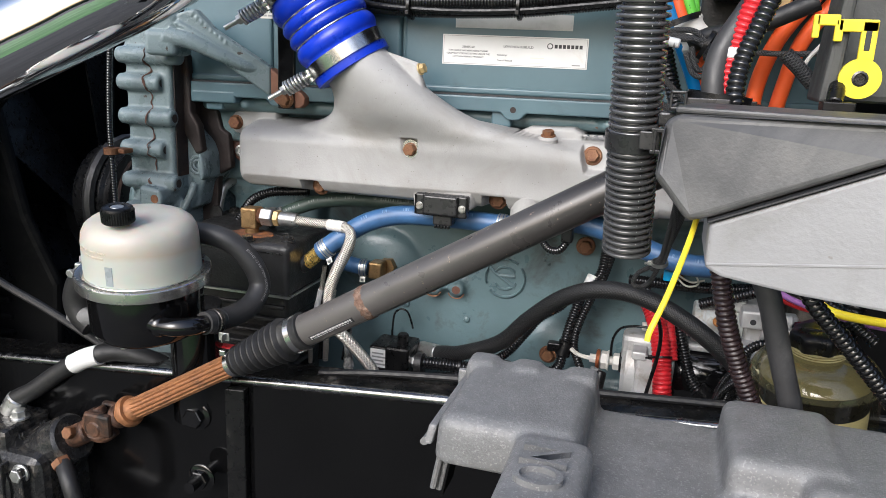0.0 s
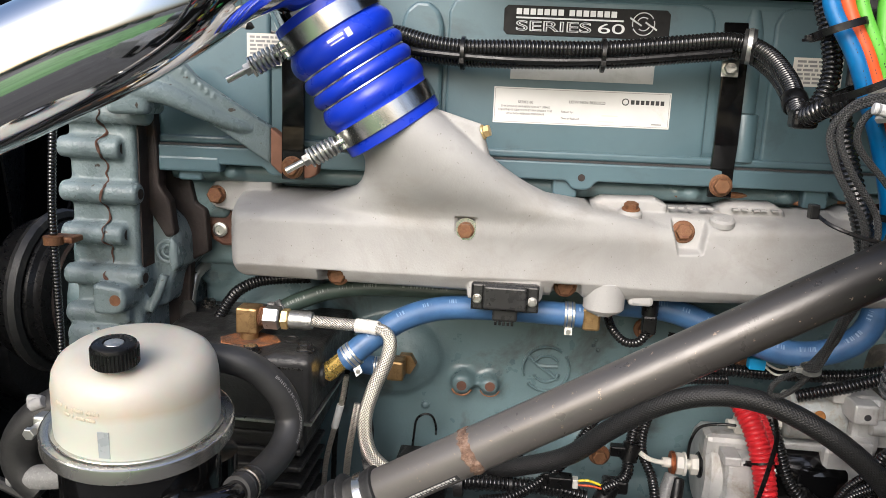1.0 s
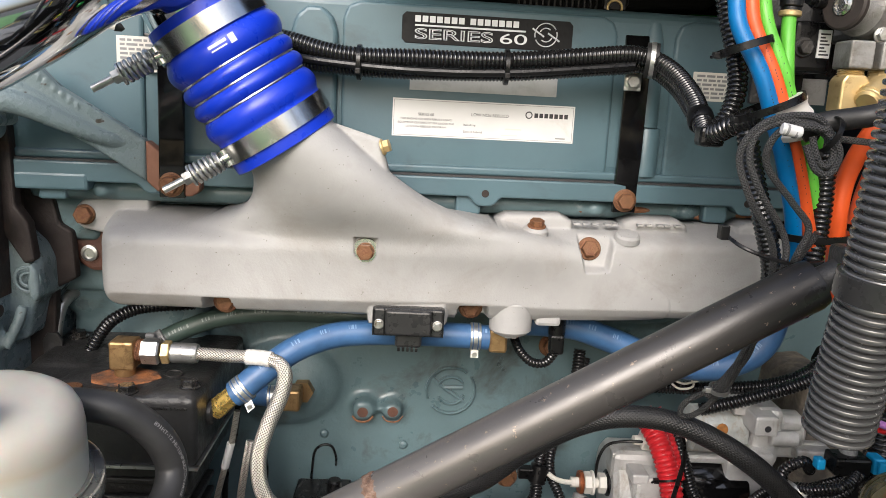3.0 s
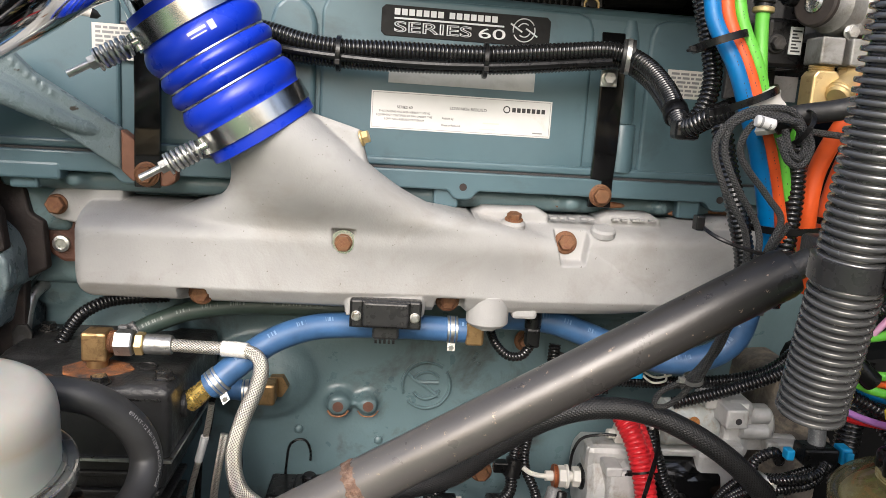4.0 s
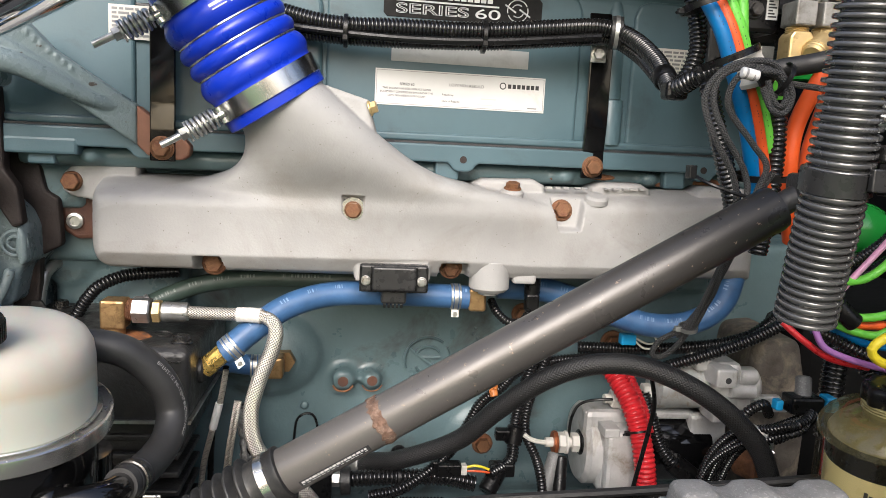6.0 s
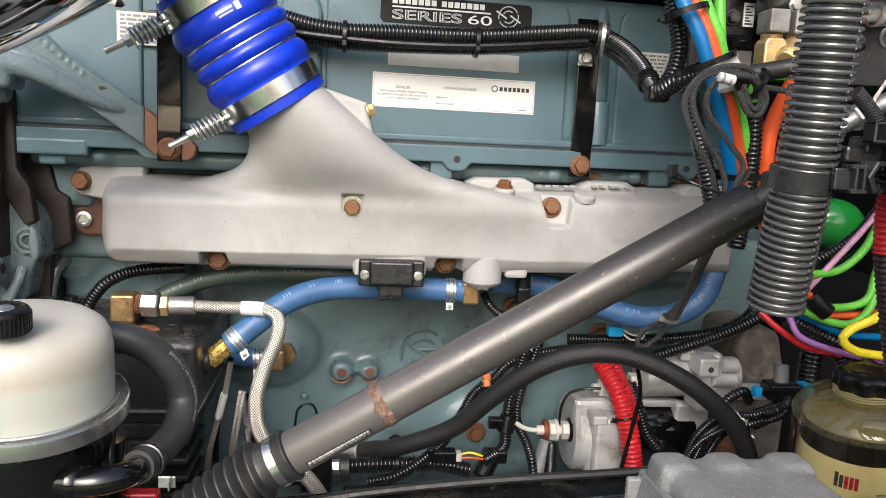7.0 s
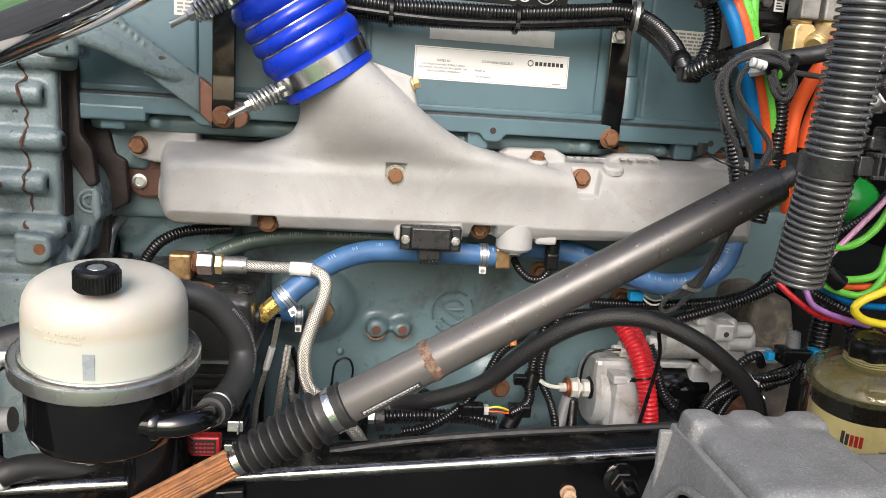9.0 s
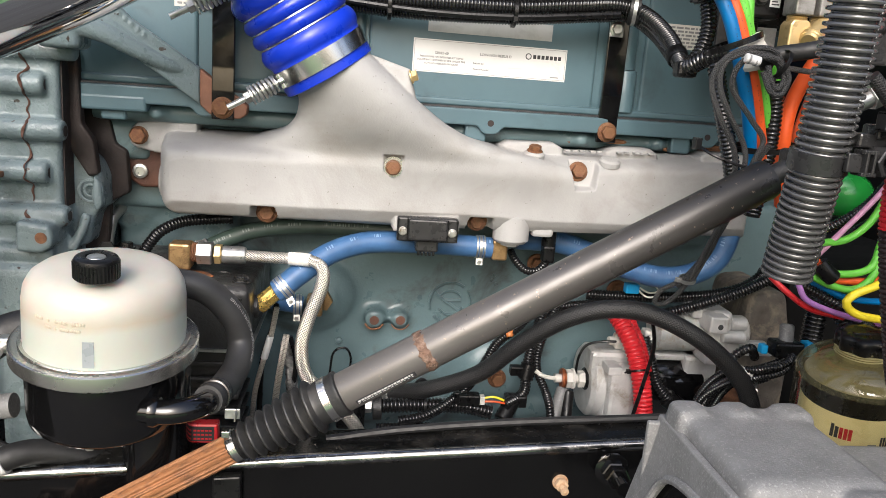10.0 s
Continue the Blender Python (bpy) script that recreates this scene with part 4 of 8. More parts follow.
    # gusset on the neck, mounting ear, runner tops, sensor pad
    for poly, y, edge, drop in (([(-0.040, 1.574), (0.0120, 1.5590), (0.0218, 1.527), (0.0195, 1.506), (-0.012, 1.520)], -0.0885, 0.005, 0.012),
                                ([(-0.3215, 1.4475), (-0.3195, 1.4660), (-0.3120, 1.4735), (-0.2900, 1.4775), (-0.240, 1.4790), (-0.240, 1.4335), (-0.290, 1.4362), (-0.313, 1.4405)], -0.004, 0.004, 0.006),
                                ([(0.1335, 1.455), (0.1360, 1.4740), (0.1480, 1.4800), (0.2090, 1.4815), (0.2220, 1.4750), (0.2240, 1.455)], -0.006, 0.006, 0.010),
                                ([(0.2760, 1.455), (0.2780, 1.4750), (0.2900, 1.4810), (0.3400, 1.4815), (0.3500, 1.4760), (0.3540, 1.455)], -0.004, 0.006, 0.010),
                                ([(0.4060, 1.455), (0.4080, 1.4760), (0.4180, 1.4815), (0.4700, 1.4815), (0.4850, 1.4700), (0.4850, 1.455)], -0.002, 0.006, 0.010),
                                ([(0.0045, 1.3655), (0.0045, 1.3985), (0.0855, 1.3985), (0.0855, 1.3655)], -0.066 + 0.06 * (X - 0.0045), 0.003, 0.004)):
        g = inside(poly)
        front = np.where(g > -0.002, np.minimum(front, y + drop * (1 - ease(g, edge))), front)
        outline = np.maximum(outline, g)
    # bolt seats sunk into the face and the foot
    seat = np.maximum(np.minimum(np.minimum(0.0142 - np.abs(X), 1.4620 - Z), Z - 1.4445), 0.0142 - np.hypot(X, Z - 1.4445))
    for g, floor, wall in ((seat, -0.0710 + 0 * X, 9.0), (inside([(0.2165, 1.4790), (0.2680, 1.4790), (0.2585, 1.4265), (0.2315, 1.4265)]), -0.0215 + (Z - 1.450) * 0.22, 4.0),
                           (inside([(-0.1685, 1.36), (-0.1640, 1.3890), (-0.1370, 1.3890), (-0.1300, 1.36)]), -0.0365 + 0 * X, 5.0),
                           (inside([(0.0945, 1.36), (0.0990, 1.3870), (0.1290, 1.3870), (0.1340, 1.36)]), -0.0175 + 0 * X, 5.0)):
        front = np.where(g > 0, np.maximum(front, floor - np.maximum(0, 0.0035 - g) * wall), front)
    front = np.where(np.hypot(X, Z - 1.4445) < 0.0125, np.minimum(front, -0.0722), front)
    k = np.clip((Z - 1.470) / 0.016, 0, 1) * ((X > -0.20) & (X < 0.131))
    rim = back * (1 - k) + mid * k
    rear = rim + k * (mid - crest) * bow
    # lattice to mesh, the outer row of points drawn in to the outline
    inn = outline > 0
    gx, gz = np.gradient(outline, h)
    pull = np.where(inn, 0, outline / np.maximum(gx * gx + gz * gz, 0.05))
    PX, PZ = X - np.clip(pull * gx, -h, h), Z - np.clip(pull * gz, -h, h)
    used = inn[:-1, :-1] | inn[1:, :-1] | inn[1:, 1:] | inn[:-1, 1:]
    num = np.arange(X.size).reshape(X.shape)
    y_front = np.where(inn, np.minimum(front, rim - 0.0005), rim)
    y_back = np.where(inn, rear, rim)
    co = np.concatenate([np.stack([PX, y_front, PZ], -1).reshape(-1, 3), np.stack([PX, y_back, PZ], -1).reshape(-1, 3)])
    quads = np.stack([num[:-1, :-1], num[1:, :-1], num[1:, 1:], num[:-1, 1:]], -1)[used]
    rear_num = np.where(inn, num + X.size, num)
    quads2 = np.stack([rear_num[:-1, :-1], rear_num[:-1, 1:], rear_num[1:, 1:], rear_num[1:, :-1]], -1)[used]
    quads = np.concatenate([quads, quads2])
    keep, flat = np.unique(quads, return_inverse=True)
    me = bpy.data.meshes.new("casting")
    me.from_pydata(co[keep].tolist(), [], flat.reshape(-1, 4).tolist())
    me.polygons.foreach_set("use_smooth", [True] * len(me.polygons))
    me.materials.append(ALLOY)
    return new("casting", me)


def intake_manifold():
    t = thing("intake_manifold", (0.08, -0.03, 1.372), "silver-grey cast aluminium intake manifold with a tilted neck", "intake manifold")
    ob = intake_casting()
    ob.parent = t
    ob.matrix_parent_inverse = Matrix.Translation(-t.location)
    part("drain_boss", merge(cyl((0.1575, -0.030, 1.353), (0.1575, -0.030, 1.392), 0.0232, 32, 0.004), box(0.184, 0.212, -0.036, 0.0, 1.362, 1.385, 0.004)), ALLOY, t)
    part("bolt_boss", cyl((0.1780, -0.026, 1.456), (0.1780, -0.029, 1.4710), 0.0135, 24, 0.003), ALLOY, t)
    part("cast_knob", lathe((0.279, -0.022, 1.4590), (0, -0.3, 1), [(0.014, 0), (0.0135, 0.006), (0.011, 0.0085), (0.004, 0.0095)], 24), ALLOY, t)
    rough_row = [0.222, 0.232, 0.242, 0.256, 0.264, 0.292, 0.302, 0.314, 0.322, 0.334]
    for i, x in enumerate(rough_row):
        part("cast_mark", box(x, x + 0.007, -0.0125, -0.004, 1.4718 + (x - .22) * .02, 1.4742 + (x - .22) * .02, 0.0006), ALLOY, t)

    def mbolt(p, n=(0, -1, 0), r=0.0098, h=0.010, fl=0.0135, material=RUST_BOLT, label="rusty flanged bolt"):
        part("bolt", hexhead(p, n, r, h, fl), material, t, label)
    mbolt((0.0, -0.0722, 1.4445), r=0.0086, fl=0.0092)
    part("washer", lathe((0.0, -0.0716, 1.4445), (0, -1, 0), [(0.0090, 0), (0.0140, 0), (0.0140, .0016), (0.0132, .0022), (0.0090, .0022)], 28), RING, t, "pale steel washer")
    mbolt((0.2385, -0.0215, 1.4480), n=(0, -1, 0.2), r=0.0092, fl=0.0128)
    mbolt((-0.1495, -0.0365, 1.3765))
    mbolt((0.1135, -0.0175, 1.3765))
    mbolt((-0.3095, -0.0040, 1.4570), r=0.0098, fl=0.0112)
    mbolt((0.1785, -0.0290, 1.4708), n=(0, -0.25, 1), r=0.0080, h=0.008, fl=0.0100)
    mbolt((0.0135, -0.084, 1.5505), n=(1, -0.15, 0.35), r=0.0066, h=0.008, fl=0.0080, material=BRASS_NEW, label="yellow zinc bolt")
    part("lower_ear", prism([(-0.333, 1.446), (-0.262, 1.440), (-0.262, 1.392), (-0.312, 1.390), (-0.325, 1.398), (-0.331, 1.412)], 0.012, 0.035, "y", 0.004), RUST_LUG, t, "rusty steel backing lug")
    part("bolt", merge(lathe((-0.3125, 0.012, 1.411), (0, -1, 0), [(0.0092, 0), (0.0092, .004), (0.0060, .005), (0.0054, .0025), (0.001, .0025)], 20)), ZINC, t, "socket bolt")
    s = part("pressure_sensor", merge(box(0.0090, 0.0835, -0.074, -0.060, 1.3560, 1.3865, 0.003, 3), box(0.0225, 0.0705, -0.0800, -0.072, 1.3585, 1.3855, 0.003, 3), box(0.033, 0.061, -0.068, -0.046, 1.342, 1.358, 0.003)), CLAMP, t,
             "black plastic pressure sensor")
    for x in (0.0160, 0.0765):
        part("ear_edge", merge(box(x - .0065, x - .0050, -0.0765, -0.073, 1.3575, 1.3850, 0.0004), box(x + .0050, x + .0065, -0.0765, -0.073, 1.3575, 1.3850, 0.0004)), BLACK, s)
        part("screw", hexhead((x, -0.0742, 1.3690), (0, -1, 0), 0.0042, 0.004, 0.0055), ZINC, s)
    for x, z in ((0.0635, 1.3800), (0.0635, 1.3640), (0.0295, 1.3640)):
        part("rivet", lathe((x, -0.0801, z), (0, -1, 0), [(0.0021, 0), (0.0017, 0.0006), (0.0004, 0.0007)], 10), BLACK_IRON, s)
    for i in range(5):
        part("plug_tooth", box(0.036 + i * .0046, 0.0388 + i * .0046, -0.0685, -0.060, 1.3380, 1.3425, 0.0006), BLACK, s)
    part("drain_plug", hexhead((0.1575, -0.03, 1.353), (0, 0, -1), 0.012, 0.006), ALLOY_RAW, t)


intake_manifold()


def timing_case():
    t = thing("timing_case", (-0.40, -0.05, 1.0), "glossy teal cast timing gear case with a rusty seam", "gear case")
    bits = [box(-0.455, -0.376, -0.0735, 0.35, 0.85, 1.590, 0.006), prism([(-0.385, 1.455), (-0.366, 1.440), (-0.350, 1.425), (-0.343, 1.408), (-0.342, 1.372), (-0.352, 1.362), (-0.360, 1.325), (-0.378, 1.318), (-0.40, 1.1)], -0.038, 0.1, "y", 0.004), box(-0.40, -0.36, 0.02, 0.35, 0.85, 1.36, 0.008),
            prism([(-0.349, 1.412), (-0.341, 1.402), (-0.340, 1.375), (-0.347, 1.366), (-0.352, 1.385)], -0.052, -0.03, "y", 0.003),
            sweep([(-0.356, -0.052, 1.365), (-0.362, -0.056, 1.345), (-0.372, -0.062, 1.322)], 0.006, 8, 0.006)]
    for z, x1 in ((1.552, -0.354), (1.513, -0.388), (1.463, -0.369), (1.415, -0.387), (1.366, -0.367), (1.32, -0.384)):
        bits.append(cyl((-0.462, -0.076, z), (x1, -0.076, z), 0.0125, 18, 0.003))
    bits.append(prism([(-0.415, 1.328), (-0.388, 1.328), (-0.378, 1.334), (-0.375, 1.346), (-0.378, 1.360), (-0.415, 1.364)], -0.108, -0.05, "y", 0.004))
    bits.append(box(-0.46, -0.39, -0.095, -0.05, 1.13, 1.31, 0.012, 3))
    melt(part("casting", merge(*bits), TEAL_CAST, t), 0.0024, 3)
    rnd = random.Random(5)
    seam = [(-0.4080 + rnd.uniform(-.0024, .0024), 0.0, 1.325 + 0.25 * i / 33) for i in range(34)]
    seam = [(x, -0.0890 if min(abs(z - q) for q in (1.552, 1.513, 1.463, 1.415, 1.366)) < 0.011 else -0.0748, z) for x, y, z in seam]
    part("seam", sweep(seam, 0.0019, 7, 0.002, lambda s: 0.45 + 0.8 * abs(math.sin(s * 161) * math.cos(s * 63)), 0.5), RUST_LUG, t, "rusty sealant seam")
    for z, x1 in ((1.513, -0.388), (1.463, -0.369), (1.415, -0.387), (1.366, -0.367)):
        part("bore", lathe((x1 + .0004, -0.076, z), (-1, 0, 0), [(0.0062, 0), (0.0056, 0.002), (0.001, 0.0022)], 16), RUST_STREAK, t, "dark bore in the end of the rib")
    # Dark sheet: rust streaks, with the side face's shade put into the colour.
    part("shaded_rusty_side", box(-0.3768, -0.3742, -0.066, 0.03, 1.375, 1.560), RUST_STREAK, t, "side of the case, rust streaks plus painted shade")
    part("bolt_hole", lathe((-0.387, -0.1086, 1.346), (0, 1, 0), [(0.0065, 0), (0.006, 0.003), (0.001, 0.004)], 16), RUST, t, "rusty bolt hole")
    part("cast_emblem", merge(stroked_ring((-0.354, -0.046, 1.392), 0.013, 0.0018), stroked_ring((-0.354, -0.046, 1.392), 0.007, 0.0016)), TEAL_CAST, t)
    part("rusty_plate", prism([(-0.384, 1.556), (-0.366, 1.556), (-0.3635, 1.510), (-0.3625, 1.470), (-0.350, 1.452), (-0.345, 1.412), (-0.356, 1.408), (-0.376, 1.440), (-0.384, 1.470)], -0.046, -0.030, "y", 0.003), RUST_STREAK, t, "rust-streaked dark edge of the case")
    # Rusty plate whose dark tone also paints the shade of the recess.
    part("rusty_plate", prism([(-0.43, 1.60), (-0.380, 1.60), (-0.374, 1.52), (-0.362, 1.490), (-0.345, 1.475), (-0.338, 1.445), (-0.325, 1.437), (-0.322, 1.385), (-0.345, 1.372), (-0.350, 1.27), (-0.43, 1.27)], -0.004, 0.010, "y", 0.003), RUST_STREAK, t, "rust-streaked plate with the recess shade painted in")


timing_case()


def fan_drive():
    t = thing("fan_pulley", (-0.54, 0.08, 1.30), "dark rusty fan drive pulley in front of the gear case", "pulley")
    c = (-0.575, 0.02, 1.315)
    part("drum", lathe(c, (1, 0, 0), [(0.088, 0), (0.093, 0.010), (0.093, 0.055), (0.088, 0.060), (0.088, 0.066), (0.091, 0.072), (0.078, 0.080), (0.072, 0.082), (0.050, 0.088), (0.04, 0.115)], 48), BLACK, t)
    part("rim", lathe((c[0] + .076, c[1], c[2]), (1, 0, 0), [(0.077, 0), (0.081, 0.003), (0.077, 0.006), (0.073, 0.004)], 48, close=False), RUST_STREAK, t, "rusty rim")
    part("bearing_housing", merge(box(-0.49, -0.45, -0.03, 0.08, 1.22, 1.40, 0.015), cyl((-0.50, 0.02, 1.315), (-0.44, 0.02, 1.315), 0.06, 28, 0.005)), TEAL_DARK, t)
    b = solo("drive_belt", sweep([(-0.535, 0.02 + 0.097 * math.cos(a), 1.315 + 0.097 * math.sin(a)) for a in [math.pi * i / 12 for i in range(0, 25)]], 0.010, 8, 0.02), RUBBER, "black ribbed drive belt round the pulley", "belt")


fan_drive()


# ---- charge air pipe and hose ----
HOSE_LOW, HOSE_AXIS = V(-0.078, -0.085, 1.548), V(-0.071, -0.015, 0.109).normalized()


def band_clamp(t, h, width, r, name_label):
    """A T-bolt clamp: steel band, bolt with a coil spring, nut and trunnion."""
    c = part("clamp", lathe(HOSE_LOW + HOSE_AXIS * h, HOSE_AXIS, [(r - .001, 0), (r + .0008, .0004), (r + .0008, width - .0004), (r - .001, width)], 56), STEEL, t, name_label)
    at = HOSE_LOW + HOSE_AXIS * (h + width / 2)
    out = V(-0.78, -0.52, -0.38).normalized()
    out = (out - HOSE_AXIS * out.dot(HOSE_AXIS)).normalized()
    p = at + out * (r + 0.001)
    d = V(-0.86, -0.18, -0.50).normalized()
    part("trunnion", merge(cyl(p + d * -.006, p + d * 0.004, 0.0055, 14, 0.001), cyl(p + HOSE_AXIS * -.008, p + HOSE_AXIS * .008, 0.0045, 12)), STEEL, c)
    part("bolt", cyl(p, p + d * 0.064, 0.0034, 12), ZINC, c)
    part("spring", coil(p + d * 0.008, p + d * 0.034, 0.0088, 0.0019, 5.5), ZINC, c)
    part("washer", merge(lathe(p + d * 0.0345, d, [(0.0105, 0), (0.0105, 0.002)], 18), lathe(p + d * 0.006, d, [(0.0095, 0), (0.0095, 0.002)], 18)), ZINC, c)
    part("nut", hexhead(p + d * 0.037, d, 0.0066, 0.0085), ZINC, c)


def charge_hose():
    t = thing("charge_air_hose", HOSE_LOW, "bright blue silicone hump hose with two steel clamps", "hose")
    prof = [(0.0525, 0.000), (0.0540, 0.0010), (0.0543, 0.011), (0.0543, 0.030)]
    for a, b, rise in ((0.031, 0.0560, 0.0060), (0.0560, 0.0730, 0.0052), (0.0730, 0.0900, 0.0052), (0.0900, 0.1160, 0.0062)):
        prof += [(0.0522 + rise * math.sin(math.pi * k / 12) ** 0.75, a + (b - a) * k / 12) for k in range(1 if a == 0.031 else 0, 12)]
    prof += [(0.0525, 0.117), (0.0525, 0.140), (0.0520, 0.1450), (0.0505, 0.1455), (0.048, 0.1455), (0.048, 0.12)]
    part("sleeve", lathe(HOSE_LOW, HOSE_AXIS, prof, 64), BLUE, t)
    for h in (0.0560, 0.0730, 0.0900):
        m = Matrix.Translation(HOSE_LOW + HOSE_AXIS * h) @ basis(HOSE_AXIS)
        part("wire_ring", sweep([m @ V(0.0530 * math.cos(2 * math.pi * i / 40), 0.0530 * math.sin(2 * math.pi * i / 40), 0) for i in range(41)], 0.0013, 7, 0.006), RING, t, "thin steel support ring")
    band_clamp(t, 0.0115, 0.0185, 0.0556, "stainless T-bolt band clamp with a spring")
    band_clamp(t, 0.1165, 0.0195, 0.0548, "stainless T-bolt band clamp with a spring")
    # printed mark: a round badge and two short bars, wrapped on the upper hump
    side = HOSE_AXIS.cross(V(0, -1, 0)).normalized()
    front = side.cross(HOSE_AXIS).normalized()
    for k, (h0, h1, a0, a1) in enumerate(((0.1015, 0.1095, -0.42, -0.32), (0.1058, 0.1085, -0.28, 0.02), (0.1025, 0.1038, -0.26, 0.0))):
        bm = bmesh.new()
        n = 12
        rows = []
        for i in range(n + 1):
            a = a0 + (a1 - a0) * i / n
            dirn = (front * math.cos(a) - side * math.sin(a)) if front.y < 0 else (front * -math.cos(a) - side * math.sin(a))
            rows.append([bm.verts.new(HOSE_LOW + HOSE_AXIS * h + dirn * r) for h in (h0, h1) for r in (0.0572, 0.0585)])
        for p, q in zip(rows, rows[1:]):
            bm.faces.new((p[1], q[1], q[3], p[3]))
            bm.faces.new((p[0], p[1], q[1], q[0]))
            bm.faces.new((p[2], q[2], q[3], p[3]))
        part("printed_mark", bm, SILVER_PRINT, t)


charge_hose()


def charge_pipe():
    top = HOSE_LOW + HOSE_AXIS * 0.128
    pts = [top, top + HOSE_AXIS * 0.018, (-0.168, -0.116, 1.698), (-0.186, -0.158, 1.706), (-0.210, -0.212, 1.688), (-0.238, -0.258, 1.655), (-0.275, -0.288, 1.626), (-0.335, -0.314, 1.591), (-0.40, -0.343, 1.553), (-0.60, -0.43, 1.437), (-0.74, -0.49, 1.355)]
    t = thing("charge_air_pipe", (-0.4, -0.2, 1.5), "mirror-polished chrome charge air pipe running to the blue hose", "pipe")
    part("tube", sweep(pts, 0.0485, 48, 0.008), CHROME, t)


charge_pipe()


# ---- power steering reservoir ----
TANK_AXIS = V(0.045, -0.11, 0.985).normalized()
TANK_RING = V(-0.254, -0.305, 1.302)


def reservoir():
    o, a = TANK_RING, TANK_AXIS
    t = thing("steering_fluid_reservoir", o - a * 0.14, "cream translucent fluid reservoir on a black can", "reservoir")
    tank = part("tank", lathe(o, a, [(0.0662, 0.0), (0.0668, 0.012), (0.0660, 0.046), (0.0645, 0.056), (0.0607, 0.0635), (0.0541, 0.0685), (0.0450, 0.0712), (0.0210, 0.0724), (0.002, 0.0726)], 72), TANK, t, "cream translucent plastic tank")
    side = a.cross(V(0, -1, 0)).normalized()
    front = side.cross(a).normalized()
    front = front if front.y < 0 else -front
    cap_at = V(-0.245, -0.354, 1.3735)
    cap = part("cap", lathe(cap_at, a, [(0.0165, 0), (0.0174, 0.001), (0.0174, 0.0150), (0.0165, 0.0175), (0.0150, 0.0185), (0.0085, 0.0185), (0.0082, 0.0172), (0.002, 0.0172)], 48), BLACK, t, "black ribbed screw cap")
    for i in range(40):
        q = 2 * math.pi * i / 40
        d = side * math.cos(q) + front * math.sin(q)
        part("grip_rib", cyl(cap_at + d * 0.0173 + a * 0.0015, cap_at + d * 0.0173 + a * 0.0150, 0.0008, 6), BLACK, cap)
    part("cap_button", lathe(cap_at + a * 0.0168, a, [(0.0078, 0), (0.0070, 0.0014), (0.004, 0.0017)], 24), ZINC, cap, "worn pale centre of the cap")
    for i in range(9):
        q = 2 * math.pi * i / 22 + 3.5
        d = side * math.cos(q) + front * math.sin(q)
        part("cap_mark", cyl(cap_at + d * 0.0125 + a * 0.0184, cap_at + d * 0.0125 + a * 0.0190, 0.0013, 6), BLACK_IRON, cap)
    ring = part("clamp_ring", lathe(o, a, [(0.0670, 0.0042), (0.0745, 0.0042), (0.0765, 0.0048), (0.0780, 0.0040), (0.0783, 0.0026), (0.0783, -0.0080), (0.0770, -0.0092), (0.0690, -0.0092)], 72), RING, t, "bright steel clamp ring")
    part("ring_joint", lathe(o + a * 0.0052, a, [(0.0668, 0.0004), (0.0700, 0.0010), (0.0705, 0.0)], 64, close=False), RING, ring)
    out = (side * -0.93 + front * 0.1).normalized()
    out = out if out.x < 0 else -out
    p = o + out * 0.0815 - a * 0.005
    part("latch", merge(cyl(p - front * 0.014, p + front * 0.020, 0.0036, 10), box(p.x - .006, p.x + .006, p.y - .010, p.y + .004, p.z - .007, p.z + .007, 0.002), hexhead(p + front * 0.020, front, 0.0055, 0.006)), ZINC, ring, "steel ring latch with bolt")
    part("can", lathe(o, a, [(0.054, -0.074), (0.061, -0.0725), (0.0655, -0.068), (0.0668, -0.061), (0.0672, -0.0112), (0.066, -0.006)], 64), BLACK_GLOSS, t, "gloss black steel can")
    part("lower_body", lathe(V(-0.228, -0.243, 1.235), (0, 0, 1), [(0.028, -0.150), (0.033, -0.146), (0.033, 0.012)], 48), BLACK_GLOSS, t)
    part("drain_screw", hexhead(o + front * 0.048 - a * 0.074, -a, 0.005, 0.008), ZINC, t)
    # level window and faint moulded bars
    for k, (q, h0, h1, w, material) in enumerate(((0.10, 0.008, 0.031, 0.0044, GREYINK),)):
        d = front * math.cos(q) + side * math.sin(q)
        w2 = a.cross(d).normalized()
        bm = bmesh.new()
        vs = [bm.verts.new(o + d * 0.0669 + w2 * s * w + a * h) for s, h in ((-1, h0), (1, h0), (1, h1), (-1, h1))]
        bm.faces.new(vs)
        r = bmesh.ops.extrude_face_region(bm, geom=bm.faces[:])
        for v in r["geom"]:
            if isinstance(v, bmesh.types.BMVert):
                v.co -= d * 0.003
        bmesh.ops.recalc_face_normals(bm, faces=bm.faces[:])
        part("level_window", bm, surface("smoky_window", (0.25, 0.275, 0.285), 0.3, var=0.1), tank, "smoky blue-grey level window")
    for h, a0, a1 in ((0.0455, -0.62, 0.12), (0.0395, -0.45, 0.05)):
        steps = 22
        rnd = random.Random(3)
        for i in range(steps):
            if rnd.random() < 0.3:
                continue
            q = a0 + (a1 - a0) * i / steps
            d = (front * math.cos(q) + side * (math.sin(q) if side.x > 0 else -math.sin(q)))
            c = o + d * 0.0660 + a * h
            part("moulded_mark", ball(c, (0.0013, 0.0012, 0.0016), 6), TANK_MARK, tank)
